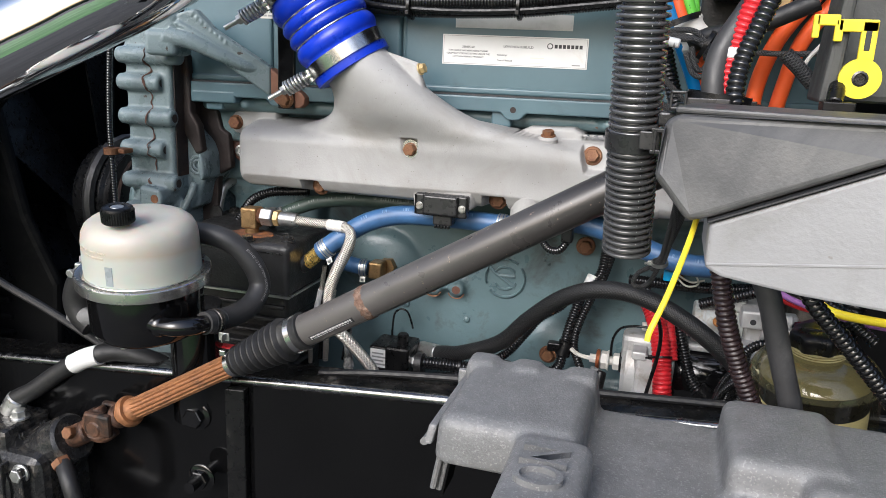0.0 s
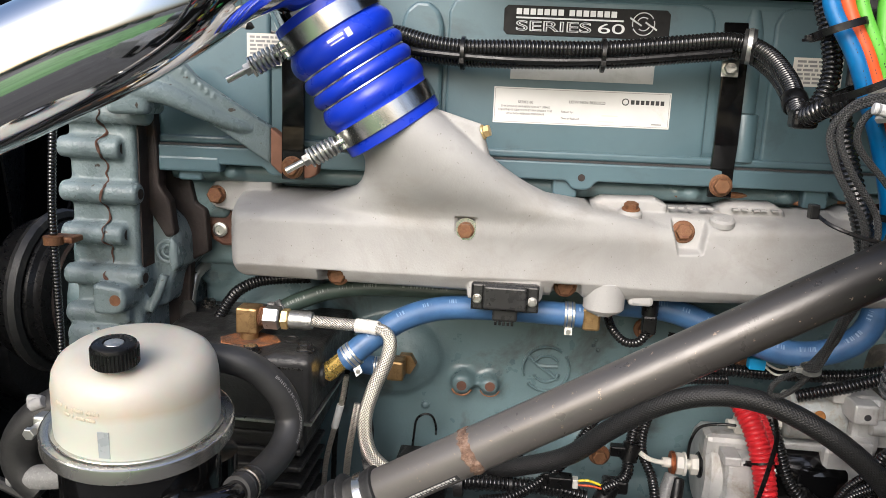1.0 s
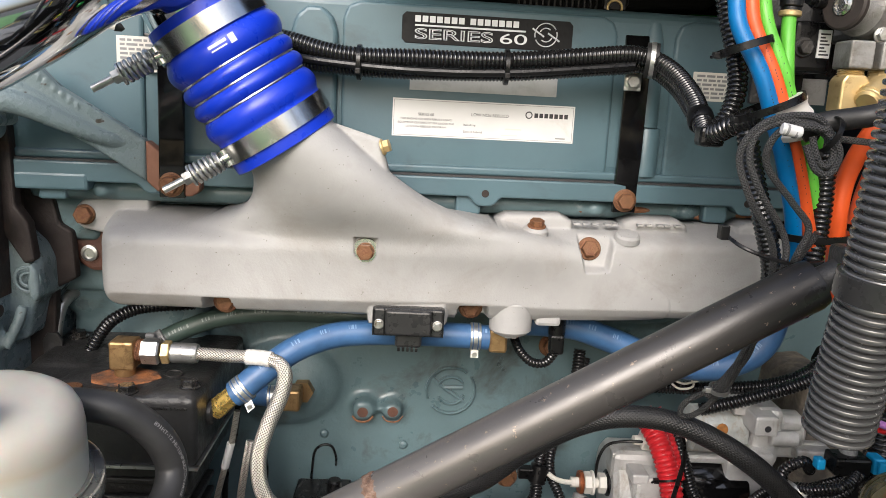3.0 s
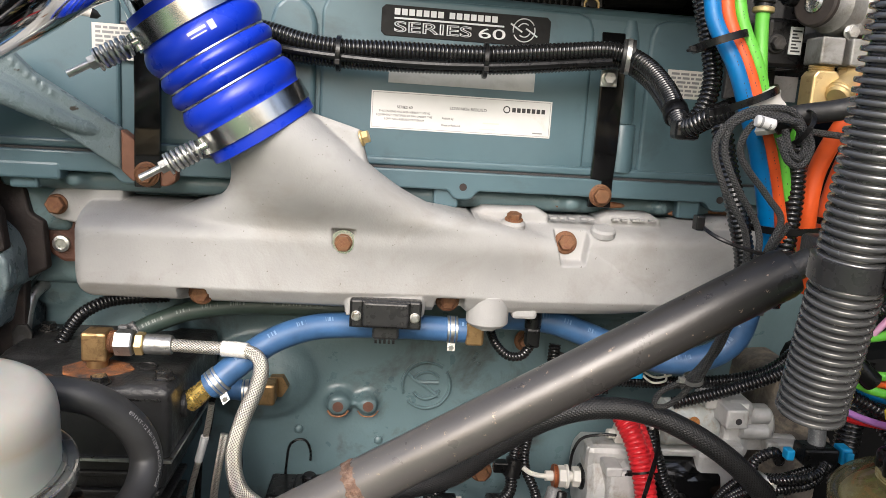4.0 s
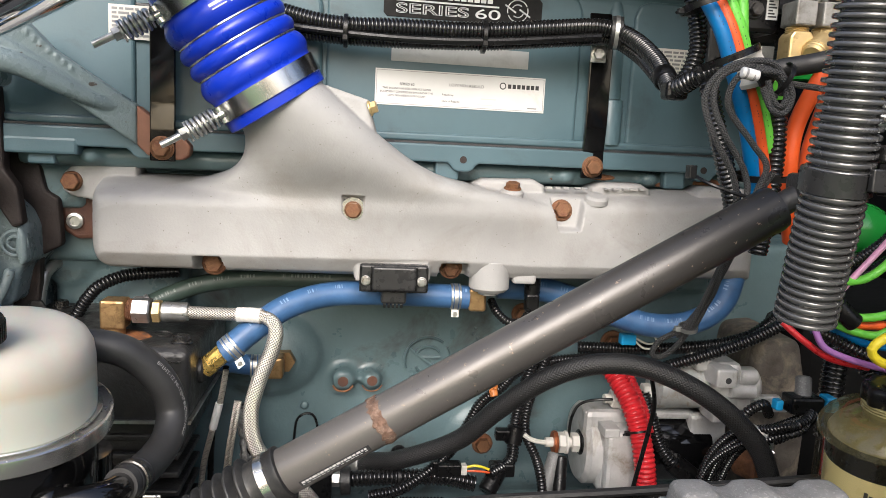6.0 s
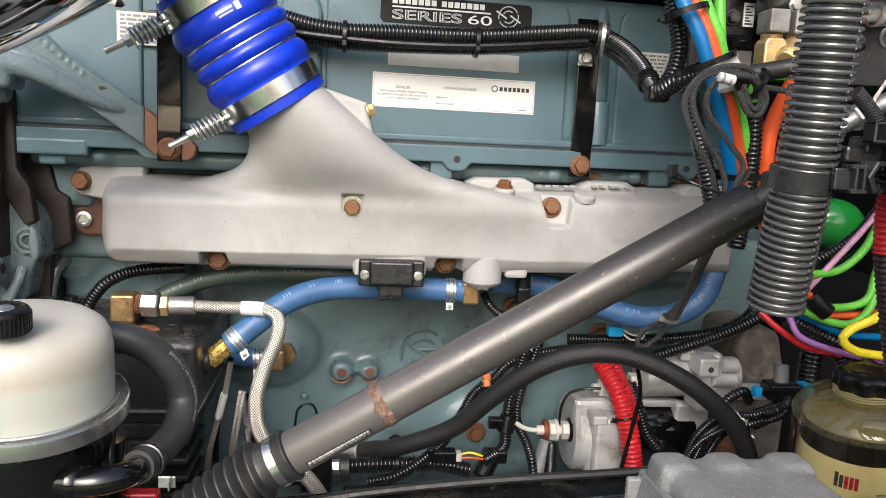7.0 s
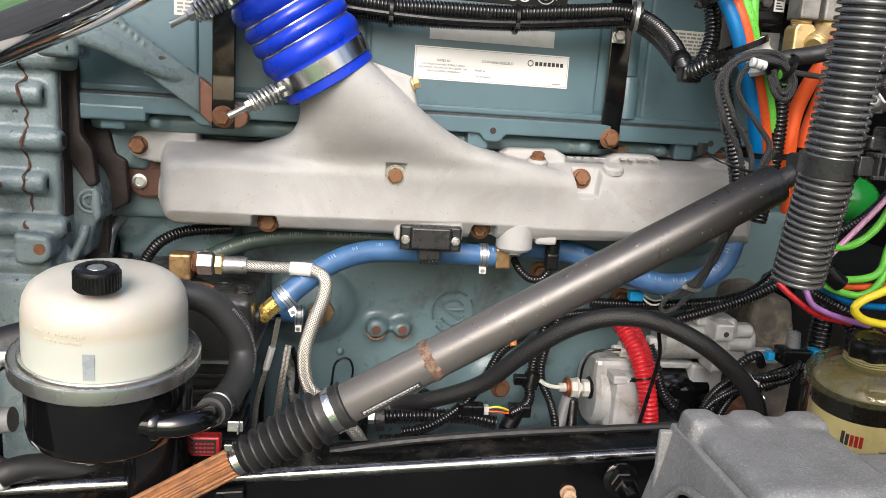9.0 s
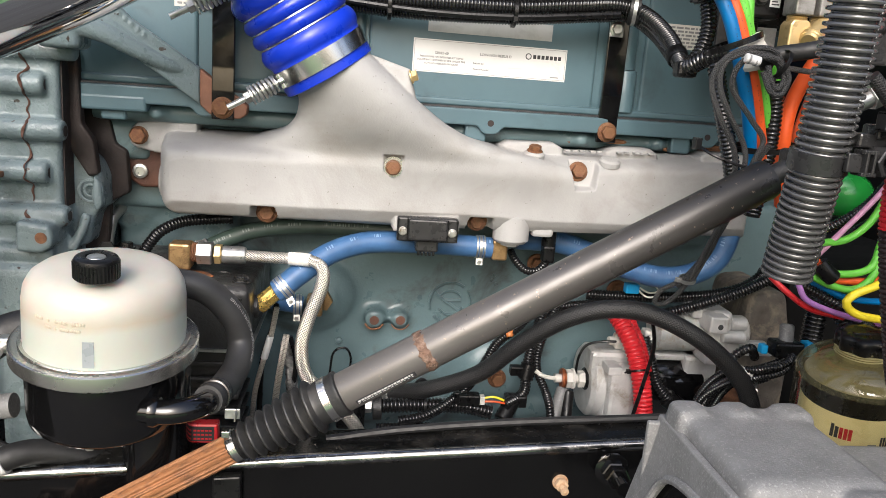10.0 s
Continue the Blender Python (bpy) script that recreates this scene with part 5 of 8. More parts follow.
    # outlet elbow
    part("outlet", merge(sweep([(-0.215, -0.343, 1.2535), (-0.195, -0.346, 1.2535), (-0.180, -0.343, 1.254), (-0.167, -0.330, 1.2535), (-0.162, -0.308, 1.2515)], 0.0108, 18, 0.004), lathe((-0.206, -0.344, 1.2535), (1, -0.05, 0), [(0.014, 0), (0.014, 0.004), (0.012, 0.007)], 20)), BLACK_GLOSS, t, "gloss black outlet elbow")



GREY_PRINT = surface("worn_grey_print", (0.22, 0.22, 0.22), 0.6, var=0.3, vs=200, bump=0)
TANK_MARK = surface("amber_moulding", (0.43, 0.385, 0.30), 0.45, var=0.1, bump=0)
reservoir()


def along_hose_words(pts, r, words, size, start, facing, material, parent):
    """Printed words laid along the outside of a curved hose."""
    cu = bpy.data.curves.new("words", "FONT")
    cu.body, cu.size, cu.extrude = words, size, 0.0001
    tmp = bpy.data.objects.new("words", cu)
    scene.collection.objects.link(tmp)
    bpy.context.view_layer.update()
    me = bpy.data.meshes.new_from_object(tmp)
    bpy.data.objects.remove(tmp)
    step = 0.002
    fr = frames(curve_points(pts, step))
    for v in me.vertices:
        s = max(0.0, (start + v.co.x) / step)
        i = min(int(s), len(fr) - 2)
        q, t, a, b = fr[i]
        ang = math.atan2(Vector(facing).dot(b), Vector(facing).dot(a)) - (v.co.y - size * .35) / r
        v.co = q + t * ((s - i) * step) + (a * math.cos(ang) + b * math.sin(ang)) * (r + 0.0003 + v.co.z)
    me.materials.clear()
    me.materials.append(material)
    ob = new("hose_print", me)
    ob.parent = parent
    ob.matrix_parent_inverse = Matrix.Translation(-parent.location)
    return ob


def suction_hose():
    pts = [(-0.345, -0.16, 1.28), (-0.300, -0.205, 1.315), (-0.245, -0.232, 1.337), (-0.200, -0.232, 1.336), (-0.177, -0.224, 1.323), (-0.159, -0.216, 1.299), (-0.152, -0.212, 1.272), (-0.152, -0.232, 1.253), (-0.157, -0.263, 1.247), (-0.160, -0.295, 1.250), (-0.164, -0.318, 1.253)]
    t = thing("suction_hose", (-0.14, -0.25, 1.25), "matte black rubber suction hose looped from the reservoir", "hose")
    part("hose", sweep(pts, 0.0137, 24, 0.005), BLACK_HOSE, t)
    lines = curve_points(pts, 0.004)
    along_hose_words(pts, 0.0137, "891HT-12 HI-TEMP SUCTION HOSE", 0.0048, 0.222, (0.93, -0.35, 0.12), GREY_PRINT, t)
    for k in (-4, -8):
        q, ax = lines[k], lines[k + 1] - lines[k]
        part("hose_step", lathe(q, ax, [(0.0138, 0), (0.0144, 0.0008), (0.0144, 0.0024), (0.0138, 0.0032)], 24, close=False), RUBBER, t)
    q, ax = lines[-6], (lines[-5] - lines[-6]).normalized()
    c = part("spring_clamp", lathe(q, ax, [(0.0140, 0), (0.0154, 0.0005), (0.0154, 0.0065), (0.0140, 0.007)], 28, close=False), DARK_BOLT, t, "blackened spring hose clamp")
    e = q + V(0.010, -0.010, -0.013)
    part("clamp_ear", merge(box(e.x, e.x + .014, e.y - .002, e.y, e.z - .006, e.z + .004, .0008), box(e.x + .010, e.x + .0115, e.y - .012, e.y, e.z - .004, e.z + .004, .0005)), ZINC, c)


suction_hose()


# ---- air compressor and its lines ----


def compressor():
    t = thing("air_compressor", (-0.25, -0.05, 1.0), "grimy black cast-iron air compressor with finned side", "air compressor")
    bits = [box(-0.355, -0.156, -0.130, 0.075, 1.228, 1.3020, 0.006), box(-0.358, -0.262, 0.0, 0.095, 1.28, 1.3075, 0.004), box(-0.352, -0.302, -0.05, 0.02, 1.28, 1.3060, 0.005), box(-0.205, -0.160, -0.126, -0.086, 1.29, 1.3050, 0.004), box(-0.335, -0.165, -0.118, 0.04, 1.19, 1.23, 0.006), box(-0.345, -0.285, -0.06, 0.045, 1.27, 1.305, 0.006), box(-0.300, -0.196, -0.100, -0.058, 1.29, 1.3036, 0.003), box(-0.172, -0.156, -0.110, -0.05, 1.24, 1.292, 0.004),
            box(-0.345, -0.19, -0.105, 0.05, 0.98, 1.20, 0.012), ball((-0.20, -0.10, 1.288), (0.018, 0.015, 0.010)), ball((-0.31, -0.11, 1.288), (0.018, 0.015, 0.010))]
    melt(part("body", merge(*bits), BLACK_IRON, t), 0.0026, 2)
    for i in range(8):
        z = 1.205 - i * 0.020
        part("fin", box(-0.340, -0.168, -0.122, -0.02, z, z + 0.007, 0.002), BLACK_IRON, t)
    for x, y, z in ((-0.169, -0.104, 1.3045), (-0.335, 0.024, 1.3075), (-0.302, 0.078, 1.3075), (-0.277, 0.082, 1.3075), (-0.226, -0.118, 1.3020), (-0.325, -0.112, 1.3020)):
        part("bolt", hexhead((x, y, z), (0, 0, 1), 0.0085, 0.008, 0.0110), DARK_BOLT, t)
    part("rust_stain", prism([(-0.276, -0.082), (-0.268, -0.100), (-0.247, -0.107), (-0.228, -0.102), (-0.213, -0.096), (-0.204, -0.082), (-0.214, -0.066), (-0.236, -0.056), (-0.262, -0.062)], 1.3005, 1.3046, "z", 0.0012), surface("orange_rust_stain", (0.27, 0.10, 0.03), 0.9, var=0.45, vs=60, bump=0.5, dirt=(0.05, 0.04, 0.035), da=0.5, ds=55), t, "orange rust stain")
    part("port_plug", lathe((-0.197, -0.067, 1.3018), (0, 0, 1), [(0.0105, 0), (0.0105, 0.0022), (0.0085, 0.0024), (0.0080, 0.0006), (0.002, 0.0006)], 20), BLACK_IRON, t)
    part("port_plug", lathe((-0.282, -0.113, 1.3018), (0, 0, 1), [(0.0105, 0), (0.0100, 0.0020), (0.002, 0.0022)], 20), RUST_BOLT, t, "rusty core plug")
    part("seam_edge", box(-0.346, -0.164, -0.1312, -0.1296, 1.2905, 1.2925), DARK_BOLT, t)
    for i in range(9):
        part("cast_letter", box(-0.335 + i * .0065, -0.3308 + i * .0065, -0.128, -0.121, 1.3015, 1.3030), BLACK_IRON, t)
    part("gasket_line", box(-0.357, -0.154, -0.132, 0.05, 1.2275, 1.2305), ZINC, t, "pale gasket edge")
    part("side_boss", cyl((-0.170, -0.080, 1.268), (-0.150, -0.080, 1.268), 0.014, 18, 0.002), BLACK_IRON, t)
    part("lug", prism([(-0.361, 1.296), (-0.341, 1.296), (-0.340, 1.312), (-0.3455, 1.321), (-0.3565, 1.321), (-0.362, 1.312)], -0.006, -0.001, "y", 0.001), BLACK_IRON, t, "drilled steel lug")
    part("lug_hole", lathe((-0.351, -0.0065, 1.3055), (0, 1, 0), [(0.0045, 0), (0.004, 0.0010), (0.001, 0.0012)], 14), INK, t)


compressor()


def air_line():
    t = thing("braided_air_line", (-0.15, -0.08, 1.2), "stainless braided air hose on a brass elbow", "hose")
    part("elbow", merge(box(-0.2550, -0.2300, -0.0895, -0.0645, 1.312, 1.3425, 0.0026), cyl((-0.243, -0.077, 1.290), (-0.243, -0.077, 1.312), 0.0105, 18), cyl((-0.232, -0.077, 1.3315), (-0.222, -0.077, 1.3305), 0.0095, 18)), BRASS, t, "tarnished brass elbow")
    part("thread", lathe((-0.230, -0.077, 1.331), (1, 0, -0.01), [(0.0105, 0), (0.0118, .001), (0.0105, .002), (0.0118, .003), (0.0105, .004), (0.0118, .005), (0.0105, .006)], 20), RUST, t)
    part("nut", hexhead((-0.2235, -0.077, 1.3305), (1, 0, 0), 0.0138, 0.022), ZINC, t, "zinc hexagon nut")
    part("ring", hexhead((-0.2035, -0.077, 1.3300), (1, 0, 0), 0.0122, 0.0095), BRASS_NEW, t, "brass collar")
    part("ferrule", lathe((-0.196, -0.077, 1.3298), (1, 0, 0), [(0.0085, 0), (0.0105, 0.002), (0.0105, 0.024), (0.0095, 0.0275), (0.0080, 0.028)], 24), ZINC, t, "zinc crimp sleeve")
    pts = [(-0.172, -0.076, 1.3295), (-0.135, -0.078, 1.3290), (-0.104, -0.080, 1.3290), (-0.085, -0.087, 1.3275), (-0.0755, -0.097, 1.319), (-0.0775, -0.108, 1.300), (-0.089, -0.119, 1.270), (-0.096, -0.125, 1.236), (-0.089, -0.126, 1.200), (-0.062, -0.122, 1.172), (-0.030, -0.118, 1.135), (-0.005, -0.11, 1.08)]
    part("braid", sweep(pts, 0.0068, 18, 0.004, lambda s: 1.0 + 0.18 * min(1.0, max(0.0, (s - 0.085) / 0.03))), BRAID_STEEL, t)
    part("clear_sleeve", sweep([(-0.118, -0.079, 1.329), (-0.104, -0.080, 1.3291), (-0.092, -0.083, 1.3288)], 0.0081, 16, 0.003), CLEAR, t, "clear plastic sleeve")


CLEAR = surface("milky_sleeve", (0.66, 0.65, 0.61), 0.25, var=0.12, vs=90, bump=0.3, bs=400)
air_line()


def hose_clip(t, q, ax, r, tail):
    """A springy steel strap clip with punched slots and a bent tail."""
    q, ax, tail = Vector(q), Vector(ax).normalized(), Vector(tail)
    c = part("hose_clip", lathe(q - ax * .006, ax, [(r, 0), (r + .0012, .0004), (r + .0012, .0116), (r, .012)], 28, close=False), ZINC, t, "slotted steel hose clip")
    d = tail.normalized()
    p = q + d * (r + .001)
    s = ax.cross(d).normalized()
    bm = bmesh.new()
    vs = [bm.verts.new(p + ax * i * .0042 + d * j + s * k) for i in (-1, 1) for j in (0, .009) for k in (-.001, .001)]
    for f in ((0, 1, 3, 2), (4, 6, 7, 5), (0, 4, 5, 1), (2, 3, 7, 6), (0, 2, 6, 4), (1, 5, 7, 3)):
        bm.faces.new([vs[i] for i in f])
    bmesh.ops.recalc_face_normals(bm, faces=bm.faces[:])
    part("clip_tail", bm, ZINC, c)
    part("clip_screw", hexhead(p + d * .005 + s * .001, V(0, -1, 0), 0.0032, 0.004), ZINC, c)
    for k in (-1, 1):
        part("slot", lathe(q + ax * k * .0028 - ax * .0006, ax, [(r + .0013, 0), (r + .0013, .0012)], 28, close=False), BLUE_HOSE, c)


def coolant_hoses():
    t = thing("coolant_hose", (0, -0.03, 1.3), "blue rubber coolant hose along the engine block", "hose", "blue coolant hoses")
    pts = [(-0.131, -0.079, 1.288), (-0.124, -0.078, 1.293), (-0.102, -0.068, 1.311), (-0.070, -0.053, 1.332), (-0.032, -0.040, 1.3435), (0.010, -0.032, 1.346), (0.068, -0.022, 1.344), (0.116, -0.018, 1.342), (0.136, -0.017, 1.341)]
    part("hose", sweep(pts, 0.0138, 24, 0.005), BLUE_HOSE, t)
    hose_clip(t, (-0.123, -0.077, 1.293), (0.7, 0.2, 0.6), 0.0140, (0.5, -0.4, -0.8))
    hose_clip(t, (0.121, -0.0175, 1.342), (1, 0, 0), 0.0140, (0, -0.2, -1))
    part("end_fitting", merge(box(0.136, 0.156, -0.030, -0.004, 1.327, 1.354, 0.003), cyl((0.146, -0.017, 1.350), (0.146, -0.017, 1.372), 0.010, 16)), BRASS, t, "tarnished brass elbow")
    part("start_fitting", merge(cyl((-0.152, -0.080, 1.269), (-0.144, -0.080, 1.276), 0.0110, 16, 0.001), cyl((-0.147, -0.080, 1.2735), (-0.132, -0.079, 1.287), 0.0105, 8)), BRASS_GOLD, t, "yellow-splashed brass elbow")
    part("thread", lathe((-0.160, -0.080, 1.2675), (1, 0, 0.1), [(0.0105, 0), (0.0120, .001), (0.0108, .0025), (0.0120, .004), (0.0108, .0055), (0.0120, .007), (0.0108, .0085)], 20), RUST, t, "rust-red thread")
    part("union_nut", hexhead((-0.164, -0.080, 1.267), (1, 0, 0.05), 0.0120, 0.012), surface("copper_red", (0.25, 0.06, 0.03), 0.4, metal=0.5, var=0.3, vs=80), t, "copper-red union nut")
    t2 = thing("coolant_hose", (-0.12, 0.05, 1.22), "short blue rubber hose on a brass block elbow", "hose", "blue coolant hoses")
    part("hose", sweep([(-0.190, 0.020, 1.262), (-0.160, 0.034, 1.245), (-0.132, 0.046, 1.236), (-0.110, 0.050, 1.232)], 0.0128, 20, 0.005), BLUE_HOSE, t2)
    hose_clip(t2, (-0.116, 0.049, 1.2325), (1, 0.1, 0), 0.0130, (0, -0.3, -1))
    part("elbow", merge(box(-0.103, -0.081, 0.034, 0.062, 1.220, 1.247, 0.003), hexhead((-0.083, 0.062, 1.234), (0, 1, 0), 0.0145, 0.02)), BRASS, t2, "tarnished brass elbow")
    t3 = thing("coolant_hose", (0.4, 0.02, 1.3), "blue rubber coolant hose drooping behind the wiring", "hose", "blue coolant hoses")
    part("hose", sweep([(0.180, 0.035, 1.345), (0.239, 0.032, 1.343), (0.282, 0.028, 1.331), (0.329, 0.020, 1.316), (0.376, 0.012, 1.306), (0.420, 0.006, 1.312), (0.455, 0.004, 1.335), (0.468, 0.004, 1.375), (0.47, 0.01, 1.43)], 0.0150, 24, 0.006), BLUE_HOSE, t3)
    t4 = thing("green_hose", (-0.2, -0.01, 1.3), "dark green rubber hose with a plastic clamp", "hose")
    part("hose", sweep([(-0.245, -0.030, 1.308), (-0.227, -0.020, 1.321), (-0.201, -0.010, 1.334), (-0.165, -0.002, 1.346), (-0.11, 0.006, 1.352), (-0.02, 0.008, 1.353), (0.02, 0.008, 1.352)], 0.0105, 16, 0.006), GREEN_HOSE, t4)
    part("clamp", merge(lathe((-0.228, -0.021, 1.320), (0.75, 0.3, 0.5), [(0.0108, 0), (0.0125, .001), (0.0125, .009), (0.0108, .010)], 20, close=False), box(-0.236, -0.226, -0.040, -0.032, 1.322, 1.336, 0.002)), GREY_PLASTIC, t4, "grey plastic clamp")


coolant_hoses()


def left_lines():
    t = thing("steel_pipe", (-0.345, 0.0, 1.3), "bent zinc-plated steel pipe with a hexagon fitting", "pipe")
    part("pipe", sweep([(-0.352, 0.002, 1.296), (-0.3515, 0.006, 1.322), (-0.3495, 0.016, 1.345), (-0.3455, 0.030, 1.355), (-0.341, 0.044, 1.359)], 0.0066, 16, 0.003), ZINC, t)
    part("fitting", merge(hexhead((-0.3355, 0.066, 1.3645), (-0.2, -1, -0.15), 0.0118, 0.016), cyl((-0.3385, 0.052, 1.362), (-0.342, 0.040, 1.358), 0.0082, 16, 0.001), lathe((-0.334, 0.073, 1.3655), (-0.2, -1, -0.15), [(0.020, 0), (0.020, 0.003), (0.018, 0.005)], 24)), ZINC, t)
    solo("wiring_loom", ribbed([(-0.310, -0.010, 1.300), (-0.298, -0.002, 1.323), (-0.282, 0.000, 1.340), (-0.255, 0.012, 1.350), (-0.2, 0.02, 1.355)], 0.0075, 0.0042), LOOM, "black corrugated loom under the manifold", "wiring loom", "corrugated looms")
    c = thing("conduit_cable", (-0.44, -0.125, 1.2), "ribbed black cable hanging beside the gear case", "cable")
    part("conduit", ribbed([(-0.428, -0.130, 1.585), (-0.437, -0.128, 1.52), (-0.444, -0.125, 1.45), (-0.446, -0.122, 1.39), (-0.447, -0.12, 1.30), (-0.45, -0.118, 1.22), (-0.45, -0.11, 1.1)], 0.0046, 0.0040, 0.16), LOOM, c)
    part("clip", merge(lathe((-0.4455, -0.1235, 1.409), (0, 0, 1), [(0.006, 0), (0.0105, 0.001), (0.0105, 0.010), (0.006, 0.011)], 20), box(-0.455, -0.425, -0.122, -0.10, 1.411, 1.418, 0.002)), RUST_BOLT, c, "rusty clip")
    w = thing("ribbon_wires", (-0.13, -0.02, 1.2), "black wires with a white tag behind the braided hose", "wiring")
    part("wire", sweep([(-0.134, -0.05, 1.262), (-0.140, -0.04, 1.225), (-0.152, -0.03, 1.18), (-0.155, -0.03, 1.10)], 0.0035, 10, 0.006), BLACK, w)
    part("braid", sweep([(-0.132, -0.062, 1.262), (-0.138, -0.060, 1.227), (-0.148, -0.058, 1.188), (-0.157, -0.056, 1.148), (-0.162, -0.05, 1.10)], 0.0033, 10, 0.006), BRAID_STEEL, w)
    part("tag", cyl((-0.1390, -0.0605, 1.224), (-0.1465, -0.0585, 1.194), 0.0044, 10), WHITE, w, "white heat-shrink tag")
    part("wire", sweep([(-0.118, -0.02, 1.21), (-0.11, -0.02, 1.17), (-0.12, -0.02, 1.10)], 0.0035, 10, 0.006), BLACK, w)
    part("braid", sweep([(-0.120, -0.055, 1.225), (-0.124, -0.060, 1.196), (-0.129, -0.060, 1.160), (-0.134, -0.055, 1.11)], 0.0042, 10, 0.006), BRAID_STEEL, w)
    l = thing("heat_sleeve", (-0.11, 0.0, 1.1), "torn white foil sleeve behind the braided hose", "sleeve")
    part("foil", sweep([(-0.125, -0.01, 1.20), (-0.120, -0.01, 1.17), (-0.113, -0.02, 1.13), (-0.11, -0.02, 1.08)], 0.007, 9, 0.006, lambda s: 1 + 0.3 * math.sin(s * 300) * math.cos(s * 170)), surface("torn_foil", (0.48, 0.47, 0.45), 0.5, metal=0.2, var=0.6, vs=60, bump=0.9, bs=120, dirt=(0.03, 0.03, 0.03), da=0.6, ds=50), l)
    rb = thing("relay_box", (-0.185, -0.23, 1.17), "red plastic box with a dark printed label", "box")
    part("case", box(-0.201, -0.170, -0.236, -0.222, 1.168, 1.189, 0.002), RED, rb)
    part("label", box(-0.197, -0.1735, -0.2366, -0.2358, 1.1705, 1.1865), INK, rb, "black label with rows of print")
    for i in range(3):
        for k in range(5):
            part("label_bar", box(-0.194 + k * .0038, -0.1912 + k * .0038, -0.2371, -0.2365, 1.1725 + i * .0045, 1.1742 + i * .0045), RED, rb)
    solo("cable_loop", sweep([(-0.070, 0.06, 1.10), (-0.067, 0.058, 1.142), (-0.064, 0.058, 1.160), (-0.054, 0.058, 1.168), (-0.044, 0.06, 1.165), (-0.039, 0.065, 1.150), (-0.04, 0.08, 1.13)], 0.0017, 8, 0.004), BLACK, "thin black wire loop", "wire")


left_lines()


# ---- steering shaft ----
SH0, SH1 = V(-0.301, -0.295, 1.103), V(0.343, -0.295, 1.482)
SHD = (SH1 - SH0).normalized()


def on_shaft(x):
    return SH0 + SHD * ((x - SH0.x) / SHD.x)


JOINT = surface("grimy_rusty_forging", (0.14, 0.07, 0.04), 0.5, metal=0.3, var=0.4, vs=50, bump=0.4, bs=400, dirt=(0.012, 0.010, 0.009), da=0.55, ds=34)
GEAR = surface("oily_black_casting", (0.018, 0.018, 0.0182), 0.26, var=0.3, vs=40, bump=0.35, bs=220, dirt=(0.075, 0.066, 0.054), da=0.36, ds=45)


def steering_shaft():
    t = thing("steering_shaft", (-0.2, -0.305, 1.1), "satin grey tubular steering shaft with rubber bellows", "steering shaft")
    a, b = on_shaft(-0.055), on_shaft(0.345)
    L = (b - a).length
    part("tube", lathe(a, SHD, [(0.0185, 0), (0.0192, 0.002), (0.0192, L - .006), (0.0180, L - .001), (0.012, L), (0.004, L + .003)], 48), TUBE, t)
    m = on_shaft(0.032)
    rnd = random.Random(2)
    weld = part("weld", lathe(m - SHD * 0.0055, SHD, [(0.0190, 0), (0.0198, 0.002), (0.0203, 0.005), (0.0200, 0.0085), (0.0190, 0.0105)], 48), WELD, t, "rusty weld seam")
    for v in weld.data.vertices:
        q = v.co - m
        out = q - SHD * q.dot(SHD)
        v.co += out.normalized() * rnd.uniform(-0.0006, 0.0005) + SHD * rnd.uniform(-0.0016, 0.0016)
    part("end_cap", merge(cyl(b, b + SHD * 0.022, 0.010, 20, 0.002), box(b.x + .010, b.x + .030, b.y - .012, b.y + .012, b.z + .004, b.z + .028, 0.004)), BLACK_IRON, t)
    # label along the lower front of the tube
    up = V(0, 0, 1)
    up = (up - SHD * up.dot(SHD)).normalized()
    fr = V(0, -1, 0)
    w = (fr * 0.86 - up * 0.5).normalized()
    q0, q1 = on_shaft(-0.035), on_shaft(0.018)
    bm = bmesh.new()
    rows = []
    for i in range(2):
        for k in range(5):
            ang = -0.17 + 0.36 * k / 4
            d = (w * math.cos(ang) + w.cross(SHD) * math.sin(ang)).normalized()
            rows.append(bm.verts.new((q0, q1)[i] + d * 0.0195))
    for k in range(4):
        bm.faces.new((rows[k], rows[k + 1], rows[k + 6], rows[k + 5]))
    lab = part("label", bm, INK, t, "narrow black label with a row of print")

    def patch(u0, u1, a0, a1):
        bm = bmesh.new()
        vs = [bm.verts.new(q0.lerp(q1, u) + (w * math.cos(g) + w.cross(SHD) * math.sin(g)).normalized() * 0.0197) for u, g in ((u0, a0), (u1, a0), (u1, a1), (u0, a1))]
        bm.faces.new(vs)
        return bm
    rnd = random.Random(9)
    u = 0.03
    while u < 0.95:
        n = rnd.uniform(0.02, 0.07)
        part("label_bar", patch(u, min(u + n, .97), 0.02, 0.13), WHITE, lab)
        u += n + 0.014
    for k in range(14):
        part("label_bar", patch(0.02 + k * .069, 0.02 + k * .069 + rnd.uniform(.03, .06), -0.09, -0.04), WHITE, lab)
    # bellows, growing towards the tube
    b0, b1 = on_shaft(-0.138), on_shaft(-0.052)
    L = (b1 - b0).length
    prof = [(0.0130, -0.010), (0.0150, -0.008), (0.0150, 0.0)]
    n = 8
    for i in range(n):
        h = 0.002 + (L - .018) * i / n
        p = (L - .018) / n
        R = 0.0195 + 0.0075 * i / (n - 1)
        prof += [(R - .0085, h), (R - .0060, h + p * .12), (R - .0018, h + p * .30), (R - .0002, h + p * .42), (R, h + p * .5), (R - .0002, h + p * .58), (R - .0018, h + p * .70), (R - .0060, h + p * .88)]
    prof += [(0.0205, L - .015), (0.0212, L - .012), (0.0215, L + .004), (0.0225, L + .006), (0.0225, L + .009), (0.0205, L + .010)]
